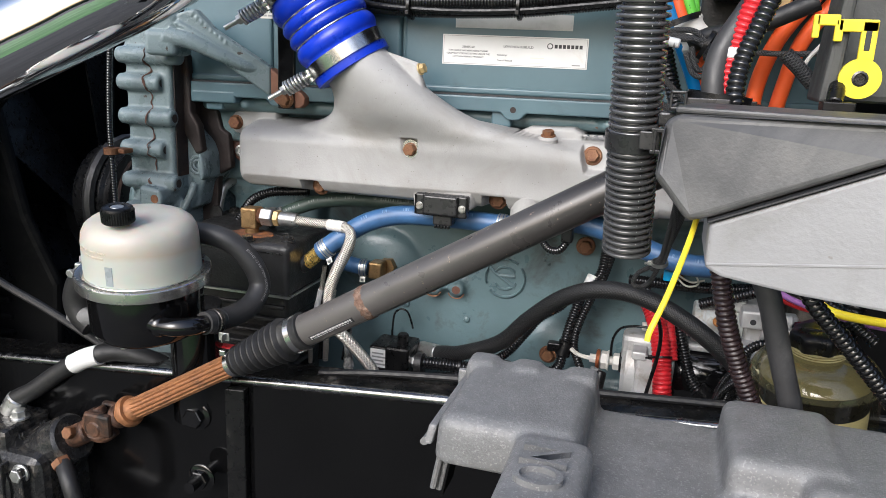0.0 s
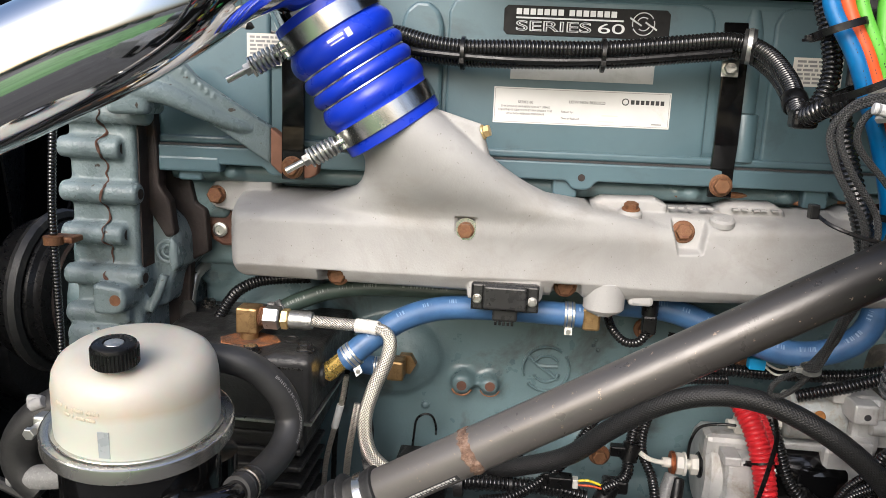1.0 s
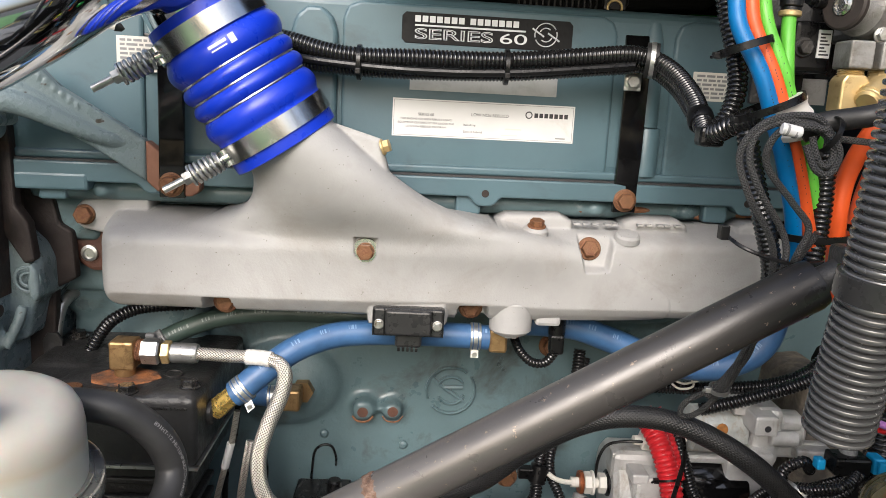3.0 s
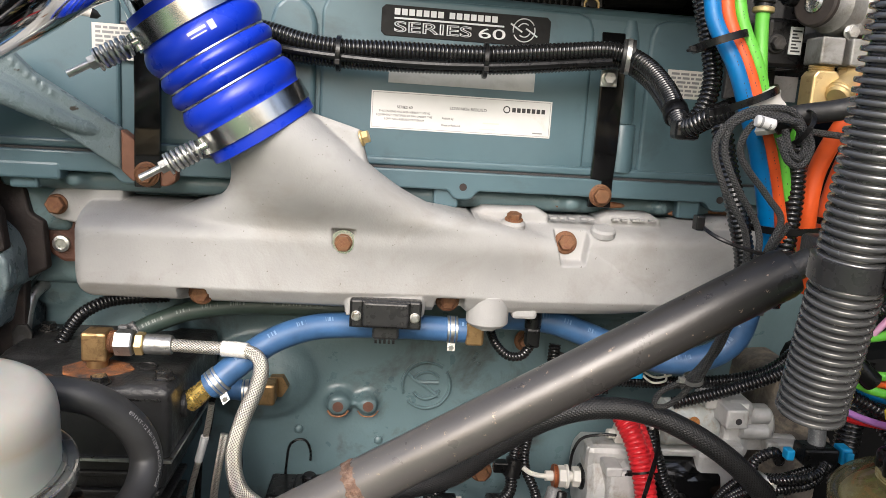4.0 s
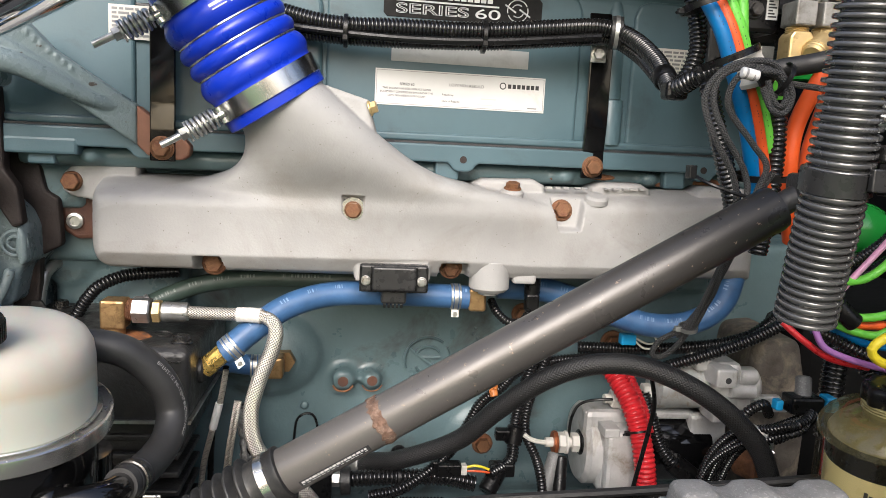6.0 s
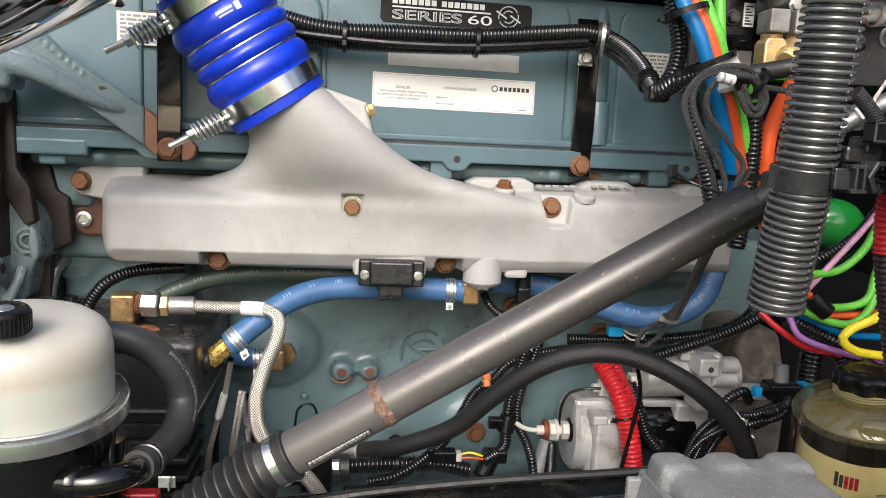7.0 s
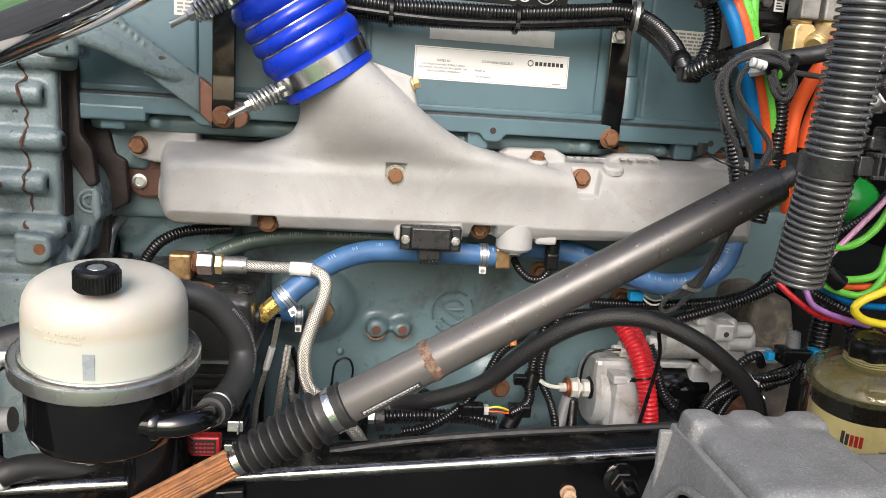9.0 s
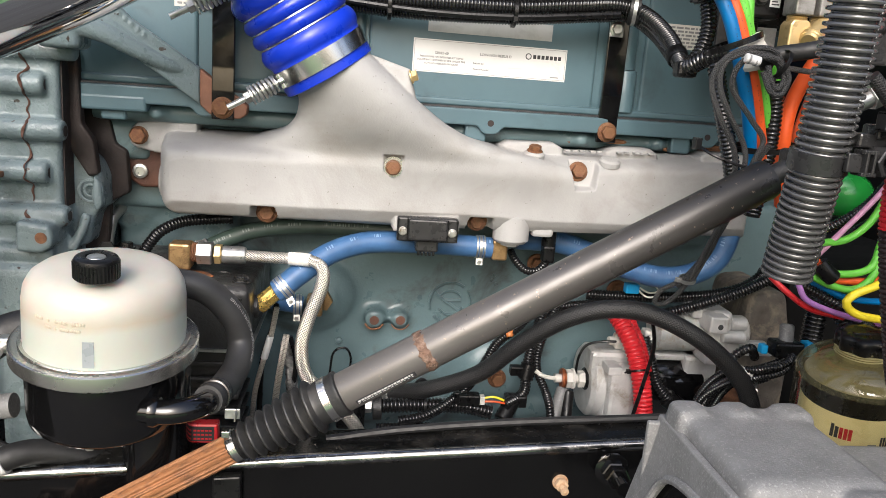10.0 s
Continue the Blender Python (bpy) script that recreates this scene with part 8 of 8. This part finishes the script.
    part("strap_end", box(0.345, 0.374, -0.4690, -0.4655, 1.5365, 1.5465, 0.0008), CLAMP, s)
    k = thing("wiring_loom", (0.377, -0.46, 1.54), "black corrugated loom in the strap", "wiring loom", "corrugated looms")
    part("conduit", ribbed([(0.412, -0.425, 1.68), (0.399, -0.440, 1.631), (0.388, -0.450, 1.600), (0.379, -0.455, 1.572), (0.377, -0.460, 1.543), (0.385, -0.455, 1.50)], 0.0068, 0.0044, 0.16, 14), LOOM, k)
    w = thing("white_wire_pair", (0.42, -0.32, 1.55), "cream wire and braided stub behind the corrugated hose", "wire")
    part("wire", sweep([(0.441, -0.300, 1.560), (0.441, -0.300, 1.573), (0.446, -0.300, 1.583), (0.460, -0.295, 1.60)], 0.0017, 7, 0.004), WHITEWIRE, w)
    part("sleeve", sweep([(0.424, -0.300, 1.582), (0.434, -0.300, 1.573), (0.450, -0.300, 1.557)], 0.0065, 12, 0.004), BRAID_BLACK, w)


right_wires()


def valve_block():
    """Relay valve with brass elbows at the top right."""
    t = thing("air_valve", (0.42, -0.17, 1.63), "raw cast aluminium air valve with brass fittings", "valve")
    ax = V(-0.90, -0.42, 0.02).normalized()
    d0 = V(0.384, -0.198, 1.690)
    part("body", merge(box(0.415, 0.50, -0.195, -0.10, 1.668, 1.78, 0.006), lathe(d0, -ax, [(0.016, 0), (0.0180, .002), (0.0190, .010), (0.0225, .014), (0.0235, .030), (0.0260, .033), (0.0260, .046)], 40)), VALVE_CAST, t)
    part("flange_plate", prism([(0.405, 1.720), (0.440, 1.735), (0.462, 1.700), (0.448, 1.672), (0.410, 1.664)], -0.203, -0.196, "y", 0.002), VALVE_CAST, t)
    for x in (0.384, 0.4095):
        part("lug", box(x, x + 0.0200, -0.213, -0.186, 1.6405, 1.6625, 0.0018), VALVE_CAST, t)
        part("thread", lathe((x + .0105, -0.198, 1.634), (0, 0, 1), [(0.0095, 0), (0.0105, .001), (0.0095, .002), (0.0105, .003), (0.0095, .004), (0.0105, .005), (0.0095, .0065)], 20), BRASS_NEW, t)
    part("brass_elbow", merge(prism([(0.3825, 1.606), (0.4055, 1.606), (0.4055, 1.631), (0.402, 1.636), (0.386, 1.636), (0.3825, 1.631)], -0.210, -0.188, "y", 0.002)), BRASS_NEW, t, "yellow brass elbow")
    part("brass_elbow", merge(cyl((0.4215, -0.199, 1.636), (0.416, -0.204, 1.627), 0.0110, 8), cyl((0.418, -0.203, 1.630), (0.400, -0.218, 1.614), 0.0100, 22, 0.002), lathe((0.408, -0.211, 1.621), (-0.6, -0.45, -0.6), [(0.0105, 0), (0.0115, .001), (0.0115, .004), (0.0102, .005), (0.0115, .007), (0.0102, .009)], 22)), BRASS_NEW, t, "yellow brass elbow")
    part("rubber_seat", lathe(d0, ax, [(0.018, -.001), (0.0198, .001), (0.0198, .0045), (0.018, .006), (0.009, .006), (0.0085, .004)], 36), surface("brown_rubber", (0.035, 0.027, 0.023), 0.6, var=0.2, vs=60), t, "dark rubber disc")
    part("screw", merge(lathe(d0 + ax * .004, ax, [(0.0088, 0), (0.0085, .003), (0.006, .004), (0.0055, .0025)], 20), hexhead(d0 + ax * .006, ax, 0.004, 0.002)), RING, t, "bright steel screw")
    for p in ((0.436, -0.203, 1.722), (0.446, -0.203, 1.682), (0.412, -0.203, 1.668)):
        part("bolt", hexhead(p, (0, -1, 0), 0.0052, 0.006, 0.0066), ZINC, t)
    t.location.x += 0.005
    e = thing("control_module", (0.40, -0.12, 1.62), "dark control module with a barcode label", "control module")
    part("case", merge(box(0.400, 0.52, -0.090, 0.0, 1.635, 1.78, 0.006), box(0.362, 0.396, -0.172, -0.08, 1.638, 1.680, 0.004)), BLACK, e)
    part("label", box(0.3815, 0.3925, -0.1735, -0.1718, 1.650, 1.673), WHITE, e, "white barcode label")
    for i in range(7):
        part("label_bar", box(0.383, 0.3912 - .002 * (i % 3), -0.1740, -0.1734, 1.652 + i * .0028, 1.6534 + i * .0028), INK, e)
    part("bolt", hexhead((0.370, -0.172, 1.658), (0, -1, 0), 0.0062, 0.008, 0.0085), BLACK_IRON, e)
    part("bracket", box(0.352, 0.40, -0.120, -0.113, 1.61, 1.72, 0.002), BLACK_IRON, e)
    part("plunger", merge(cyl((0.360, -0.190, 1.694), (0.388, -0.175, 1.693), 0.0035, 12), cyl((0.366, -0.187, 1.694), (0.376, -0.182, 1.694), 0.0062, 14, 0.001)), BLACK, e)
    n = solo("data_plate", box(0.372, 0.432, -0.102, -0.100, 1.612, 1.636, 0.0005), ALLOY_RAW, "small bare metal data plate", "plate")
    fit = thing("air_fitting", (0.46, -0.22, 1.6), "bright pipe fitting behind the corrugated hose", "fitting")
    part("union", merge(cyl((0.44, -0.24, 1.680), (0.52, -0.22, 1.690), 0.014, 20, 0.002), hexhead((0.432, -0.242, 1.679), (1, 0.2, 0.1), 0.017, 0.018)), ALLOY_RAW, fit)
    part("union", merge(cyl((0.480, -0.200, 1.556), (0.535, -0.195, 1.585), 0.0095, 18, 0.002), hexhead((0.494, -0.199, 1.5635), (1, 0.1, 0.5), 0.0135, 0.016), hexhead((0.474, -0.2005, 1.553), (1, 0.1, 0.5), 0.0115, 0.009)), ZINC, fit, "grimy hexagon union")
    part("pipe_union", merge(cyl((0.500, -0.200, 1.668), (0.60, -0.19, 1.684), 0.0125, 24, 0.002), hexhead((0.512, -0.199, 1.670), (1, 0.1, 0.16), 0.017, 0.012), lathe((0.500, -0.200, 1.668), (1, 0.1, 0.16), [(0.0125, 0), (0.0150, .001), (0.0150, .005), (0.0125, .006)], 24, close=False), cyl((0.482, -0.203, 1.664), (0.503, -0.2, 1.668), 0.010, 20, 0.002)), ALLOY_RAW, fit, "pale alloy pipe union")
    part("mounting_plate", box(0.49, 0.60, -0.165, -0.158, 1.600, 1.665, 0.002), BLACK_IRON, fit)
    part("bolt", hexhead((0.545, -0.165, 1.650), (0, -1, 0), 0.008, 0.009, 0.011), ZINC, fit)


VALVE_CAST = surface("dusty_die_cast", (0.27, 0.265, 0.25), 0.48, metal=0.35, var=0.25, vs=40, bump=0.3, bs=300, dirt=(0.12, 0.105, 0.085), da=0.4, ds=34)
valve_block()


def air_box():
    """Dark plastic and ribbed ducts that lie behind the valve cover."""
    t = thing("intake_duct", (0.2, 0.2, 1.72), "black plastic duct and brackets behind the valve cover", "duct")
    part("duct", merge(box(-0.02, 0.34, 0.17, 0.34, 1.722, 1.86, 0.02, 3), box(0.02, 0.15, 0.12, 0.20, 1.722, 1.76, 0.01), prism([(0.03, 1.722), (0.145, 1.706), (0.255, 1.703), (0.30, 1.709), (0.36, 1.711), (0.375, 1.722), (0.385, 1.76), (0.37, 1.80), (0.03, 1.80)], 0.045, 0.2, "y", 0.004)), FIREWALL, t)
    # Added block above the view; it only throws soft shade on the cover.
    part("unseen_shade_block", merge(box(-0.02, 0.64, -0.15, 0.34, 1.750, 1.96, 0.03, 3), box(0.10, 0.42, 0.10, 0.30, 1.715, 1.76, 0.01)), FIREWALL, t, "unseen matte black block added to shade the valve cover")
    for i in range(14):
        part("rib", box(0.150 + i * .0066, 0.152 + i * .0066, 0.040, 0.050, 1.7035, 1.716, 0.0006), BLACK, t)
    part("eyelet", sweep([(0.256 + 0.008 * math.cos(a), 0.036, 1.707 + 0.008 * math.sin(a)) for a in [2 * math.pi * i / 16 for i in range(17)]], 0.0016, 6, 0.003), BRASS_NEW, t, "brass ring")
    part("bracket", merge(box(0.244, 0.272, 0.038, 0.10, 1.702, 1.735, 0.004), box(0.265, 0.36, 0.09, 0.14, 1.72, 1.765, 0.008)), BLACK, t)
    part("green_edge", box(0.352, 0.412, 0.118, 0.124, 1.708, 1.7205, 0.002), BODY_GREEN, t, "strip of green body paint")
    c = thing("breather_hose", (-0.07, 0.12, 1.73), "black corrugated breather hose behind the cover", "hose")
    part("hose", ribbed([(-0.20, 0.16, 1.76), (-0.14, 0.14, 1.735), (-0.09, 0.13, 1.728), (-0.05, 0.14, 1.745), (-0.02, 0.18, 1.80)], 0.018, 0.007, 0.14, 18), LOOM, c)
    part("elbow", sweep([(-0.12, 0.10, 1.722), (-0.085, 0.095, 1.735), (-0.06, 0.10, 1.76)], 0.014, 16, 0.006), GREY_PLASTIC, c)
    p = thing("silver_pipe", (-0.03, 0.3, 1.75), "pale pipe standing behind the valve cover", "pipe")
    part("pipe", merge(cyl((-0.055, 0.30, 1.70), (-0.055, 0.30, 1.95), 0.022, 24), cyl((0.015, 0.26, 1.70), (0.015, 0.26, 1.80), 0.012, 18)), CREAM, p)
    f = thing("sensor_lead", (-0.24, 0.03, 1.655), "black lead with a pale connector above the bracket", "connector")
    part("connector", merge(cyl((-0.292, -0.03, 1.662), (-0.262, -0.02, 1.655), 0.0062, 14, 0.001)), CREAM, f)
    part("lead", sweep([(-0.264, -0.02, 1.655), (-0.24, -0.012, 1.648), (-0.215, -0.01, 1.646), (-0.17, 0.0, 1.65)], 0.0075, 12, 0.005), BLACK, f)
    part("lead", sweep([(-0.290, -0.03, 1.662), (-0.33, -0.03, 1.668), (-0.38, -0.02, 1.66)], 0.005, 10, 0.005), BLACK, f)


air_box()


THREAD = surface("olive_thread", (0.40, 0.35, 0.17), 0.2, var=0.1)


def fuel_filter():
    t = thing("fuel_filter", (0.495, -0.25, 1.1), "fuel filter with an amber clear bowl and cream label", "fuel filter")
    o, a = V(0.502, -0.255, 1.245), V(-0.07, -0.10, 0.99).normalized()
    part("canister", lathe(o, a, [(0.0500, -0.16), (0.0508, -0.155), (0.0508, -0.010), (0.0510, -0.006), (0.0510, 0.006)], 56), surface("cream_canister", (0.80, 0.70, 0.37), 0.32, var=0.05, vs=10, bump=0.02), t, "cream printed canister")
    part("black_band", lathe(o, a, [(0.0508, 0.004), (0.0515, 0.006), (0.0515, 0.030), (0.040, 0.031)], 56), BLACK, t, "black band")
    part("bowl", lathe(o, a, [(0.0580, 0.0275), (0.0606, 0.0285), (0.0608, 0.0335), (0.0590, 0.0375), (0.0545, 0.0440), (0.0470, 0.0505), (0.0360, 0.0545), (0.0260, 0.0565), (0.0245, 0.066)], 56, close=False), AMBER, t, "clear olive bowl")
    part("shell", lathe(o, a, [(0.0590, -0.16), (0.0596, -0.10), (0.0602, 0.0285)], 56, close=False), CLEAR_SHELL, t, "clear olive shell round the element")
    part("inner_cone", lathe(o, a, [(0.0515, 0.0300), (0.0480, 0.036), (0.040, 0.0435), (0.024, 0.047), (0.024, 0.058)], 40), surface("amber_inner", (0.20, 0.175, 0.085), 0.35, var=0.3, vs=30), t)
    for h in (0.0560, 0.0585, 0.0610):
        part("neck_ring", lathe(o + a * h, a, [(0.0250, 0), (0.0268, .0005), (0.0268, .0013), (0.0250, .0018)], 40), THREAD, t)
    bm = bmesh.new()
    m = Matrix.Translation(o + a * 0.0630) @ basis(a)
    rings = []
    N = 48
    for h, k in ((0, 1.0), (0.013, 1.0), (0.016, 0.93), (0.017, 0.6)):
        rings.append([bm.verts.new(m @ V((0.0262 + 0.0018 * math.cos(8 * 2 * math.pi * i / N)) * k * math.cos(2 * math.pi * i / N), (0.0262 + 0.0018 * math.cos(8 * 2 * math.pi * i / N)) * k * math.sin(2 * math.pi * i / N), h)) for i in range(N)])
    for p, q in zip(rings, rings[1:]):
        for i in range(N):
            f = bm.faces.new((p[i], p[(i + 1) % N], q[(i + 1) % N], q[i]))
            f.smooth = True
    bm.faces.new(rings[0][::-1])
    bm.faces.new(rings[-1])
    cap = part("cap", bm, BLACK, t, "black lobed vent cap")
    part("cap_rib", box(0.482, 0.511, -0.268, -0.262, 1.3225, 1.3250, 0.001), BLACK, cap)
    # printing as plain blocks round the front of the label
    side = a.cross(V(0, -1, 0)).normalized()
    front = side.cross(a).normalized()
    front = front if front.y < 0 else -front
    def mark(q0, q1, h0, h1, material):
        bm = bmesh.new()
        rows = []
        n = 5
        for i in range(n + 1):
            q = q0 + (q1 - q0) * i / n
            d = front * math.cos(q) + side * math.sin(q)
            rows.append((bm.verts.new(o + d * 0.0512 + a * h0), bm.verts.new(o + d * 0.0512 + a * h1)))
        for p, q in zip(rows, rows[1:]):
            bm.faces.new((p[0], q[0], q[1], p[1]))
        part("printed_mark", bm, material, t)
    for i in range(5):
        mark(-0.92 + i * .085, -0.855 + i * .085, -0.022, -0.009 + (0.002 if i == 0 else 0), INK if i < 2 else RED)
    for i in range(9):
        mark(0.04 + i * .062, 0.086 + i * .062, -0.026, -0.015, INK)
    mark(0.02, 0.24, -0.045, -0.029, RED)
    for i in range(4):
        mark(-0.20, 0.0 - .03 * (i % 2), -0.040 + i * .005, -0.038 + i * .005, GREYINK)


fuel_filter()


def battery_cover():
    """Moulded grey plastic cover low at the right, with plateaus, a valley and an open side."""
    t = thing("plastic_cover", (0.35, -0.55, 1.0), "scuffed grey moulded plastic cover, embossed on top", "cover")
    top = 1.328

    def tapered(x0, x1, y0, y1, z0, z1, d=0.02, r=0.006):
        bm = box(x0, x1, y0, y1, z0, z1)
        for v in bm.verts:
            if v.co.z < (z0 + z1) / 2:
                v.co.x += -d if v.co.x < (x0 + x1) / 2 else d
                v.co.y += -d if v.co.y < (y0 + y1) / 2 else d
        bmesh.ops.bevel(bm, geom=[e for e in bm.edges if max(v.co.z for v in e.verts) > z1 - 1e-4], offset=r, segments=4, affect="EDGES", profile=0.5)
        return bm
    bits = [tapered(0.203, 0.302, -0.584, -0.462, 1.292, top, 0.002, 0.011), tapered(0.264, 0.302, -0.592, -0.466, 1.19, top - .003, 0.003), tapered(0.260, 0.312, -0.84, -0.580, 1.20, top - .0005, 0.003, 0.009),
            tapered(0.290, 0.345, -0.84, -0.640, 1.20, top - .004, 0.006, 0.010), tapered(0.290, 0.410, -0.84, -0.462, 1.20, 1.2975, 0.002), tapered(0.396, 0.470, -0.572, -0.470, 1.20, top, 0.008, 0.009),
            tapered(0.440, 0.62, -0.594, -0.480, 1.20, top - .003, 0.008, 0.009), tapered(0.398, 0.62, -0.84, -0.50, 1.20, 1.304, 0.006), box(0.272, 0.62, -0.84, -0.47, 1.05, 1.25)]
    # raised waves along the back edge
    for x0, x1 in ((0.199, 0.222), (0.236, 0.258), (0.278, 0.302)):
        bits.append(tapered(x0, x1, -0.488, -0.464, 1.30, top + 0.0036, 0.004, 0.004))
    melt(part("moulding", merge(*bits), GREY_PLASTIC, t), 0.0024, 9, 0.5)
    wall = prism([(-0.476, 1.20), (-0.447, 1.20), (-0.4585, 1.316), (-0.576, 1.316), (-0.580, 1.302), (-0.570, 1.3005), (-0.520, 1.294), (-0.497, 1.285), (-0.486, 1.262)], 0.1965, 0.2025, "x", 0.0015)
    rim = sweep([(0.195, -0.479, 1.205), (0.195, -0.489, 1.262), (0.195, -0.499, 1.283), (0.195, -0.521, 1.2925), (0.195, -0.570, 1.2985)], 0.0032, 8, 0.006)
    side = merge(wall, rim)
    for v in side.verts:
        v.co.x -= (1.318 - v.co.z) * 0.20
    part("side_wall", side, GREY_PLASTIC, t, "open arched side wall")
    # Near-black sheet behind the grey wall, painting the shade inside the cover.
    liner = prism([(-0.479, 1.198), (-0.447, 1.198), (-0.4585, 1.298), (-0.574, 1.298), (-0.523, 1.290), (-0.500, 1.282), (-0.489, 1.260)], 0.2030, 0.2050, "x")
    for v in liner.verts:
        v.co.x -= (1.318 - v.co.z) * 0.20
    part("inner_liner", liner, FIREWALL, t, "dark sheet for the shade inside the side wall")
    part("back_wall", box(0.186, 0.300, -0.4655, -0.4600, 1.262, 1.312, 0.002), GREY_PLASTIC, t)
    # Near-black where the moulding is grey: interior shade put into the colour.
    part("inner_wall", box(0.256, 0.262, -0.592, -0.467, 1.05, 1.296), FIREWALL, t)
    part("mounting_foot", box(0.40, 0.46, -0.50, -0.262, 1.06, 1.09, 0.004), BLACK_IRON, t, "black steel mounting arm")
    lettering("embossed_word", "NO", 0.043, Matrix.Translation((0.2695, -0.603, top + 0.0012)) @ pose(0, 0, 0, 0, 0, -90), GREY_PLASTIC, t, 0.0022, "LEFT", "raised moulded letters", fit=0.047)


battery_cover()


def headlamp_box():
    """The dark and pale plastic housing close to the first viewpoint."""
    t = thing("plastic_housing", (0.42, -0.52, 1.40), "weathered grey plastic housing over a pale lower panel", "housing")
    slope = Matrix(((1, 0, 0, 0), (-0.24, 1, 0, 0), (0, 0, 1, 0), (0, 0, 0, 1)))
    lid = [prism([(0.330, 1.500), (0.333, 1.534), (0.340, 1.539), (0.490, 1.5425), (0.449, 1.520), (0.365, 1.479), (0.352, 1.475)], -0.478, -0.380, "y", 0.005, 4)]
    for v in lid[0].verts:
        if v.co.z > 1.53 and v.co.x < 0.48:
            v.co.y += 0.010
        if v.co.y > -0.40 and v.co.x < 0.4:
            v.co.x += 0.012
    ob = part("lid", lid[0], LID_PLASTIC, t, "dark weathered lid")
    ob.data.transform(slope)
    ob = part("lid_rim", prism([(0.338, -0.462), (0.485, -0.462), (0.60, -0.420), (0.60, -0.385), (0.350, -0.385)], 1.5395, 1.5435, "z", 0.0015), LID_PLASTIC, t)
    ob.data.transform(slope)
    ob = part("lower_panel", prism([(0.3655, 1.4755), (0.3655, 1.449), (0.375, 1.4445), (0.420, 1.441), (0.60, 1.438), (0.60, 1.545), (0.494, 1.540), (0.450, 1.5165)], -0.4795, -0.40, "y", 0.002, 2), PALE_PLASTIC, t, "sun-bleached pale panel")
    ob.data.transform(slope)
    ob = part("panel_crease", prism([(0.366, 1.4505), (0.60, 1.488), (0.60, 1.4895), (0.366, 1.4520)], -0.4803, -0.47, "y", 0.0003), PALE_PLASTIC, t)
    ob.data.transform(slope)
    ob = part("joint", prism([(0.364, 1.4765), (0.450, 1.5178), (0.490, 1.5395), (0.490, 1.5408), (0.450, 1.5190), (0.364, 1.4776)], -0.4805, -0.46, "y"), INK, t, "dark joint under the lid")
    ob.data.transform(slope)
    part("screw_hole", lathe((0.424, -0.5802, 1.472), (0, 1, 0), [(0.0022, 0), (0.002, .001), (.0005, .001)], 10), INK, t)
    q = thing("conduit", (0.47, -0.45, 1.36), "black corrugated loom below the plastic housing", "conduit")
    part("tube", ribbed([(0.440, -0.46, 1.425), (0.449, -0.460, 1.405), (0.478, -0.450, 1.373), (0.509, -0.440, 1.338), (0.54, -0.43, 1.30)], 0.0068, 0.0048, 0.15, 12), LOOM, q)
    solo("yellow_wire", sweep([(0.352, -0.452, 1.522), (0.360, -0.460, 1.503), (0.362, -0.500, 1.484), (0.356, -0.548, 1.463), (0.346, -0.585, 1.435), (0.338, -0.600, 1.415), (0.337, -0.601, 1.409)], 0.0019, 8, 0.004), YELLOW, "loose bright yellow wire end", "wire")
    y = thing("yellow_tag", (0.46, -0.40, 1.56), "yellow plastic hook with a round eye", "tag")
    ring = lathe((0.465, -0.402, 1.564), (0, -1, 0), [(0.0055, 0), (0.0145, 0), (0.0145, 0.004), (0.0055, 0.004)], 32, close=False)
    part("eye", ring, YELLOW, y)
    part("grommet", lathe((0.465, -0.403, 1.564), (0, -1, 0), [(0.0058, 0), (0.0058, 0.0030), (0.0042, 0.0035), (0.0036, 0.0015), (0.001, 0.0015)], 16), DARK_BOLT, y)
    part("hook", merge(box(0.461, 0.472, -0.406, -0.402, 1.577, 1.605, 0.001), box(0.445, 0.472, -0.406, -0.402, 1.597, 1.606, 0.001), box(0.443, 0.449, -0.406, -0.402, 1.590, 1.606, 0.001), box(0.430, 0.446, -0.406, -0.402, 1.601, 1.609, 0.001), box(0.428, 0.433, -0.406, -0.402, 1.592, 1.609, 0.001)), YELLOW, y)
    part("slot", box(0.464, 0.468, -0.4065, -0.4045, 1.584, 1.598, 0.0005), INK, y)
    solo("black_peg", merge(cyl((0.448, -0.42, 1.545), (0.452, -0.40, 1.558), 0.006, 12, 0.001), box(0.440, 0.462, -0.425, -0.405, 1.540, 1.547, 0.001)), BLACK, "black plastic peg on the housing", "peg")
    b = solo("grey_bulkhead_bracket", merge(prism([(0.445, 1.545), (0.62, 1.545), (0.62, 1.66), (0.452, 1.635)], -0.36, -0.34, "y", 0.006), prism([(0.440, 1.545), (0.452, 1.545), (0.457, 1.635), (0.448, 1.635)], -0.40, -0.34, "y", 0.003)), surface("dusty_grey_bulkhead", (0.055, 0.057, 0.053), 0.6, var=0.25, vs=20, bump=0.2, dirt=(0.045, 0.045, 0.043), da=0.4, ds=14), "dusty grey plastic panel beside the wiring", "panel")


headlamp_box()
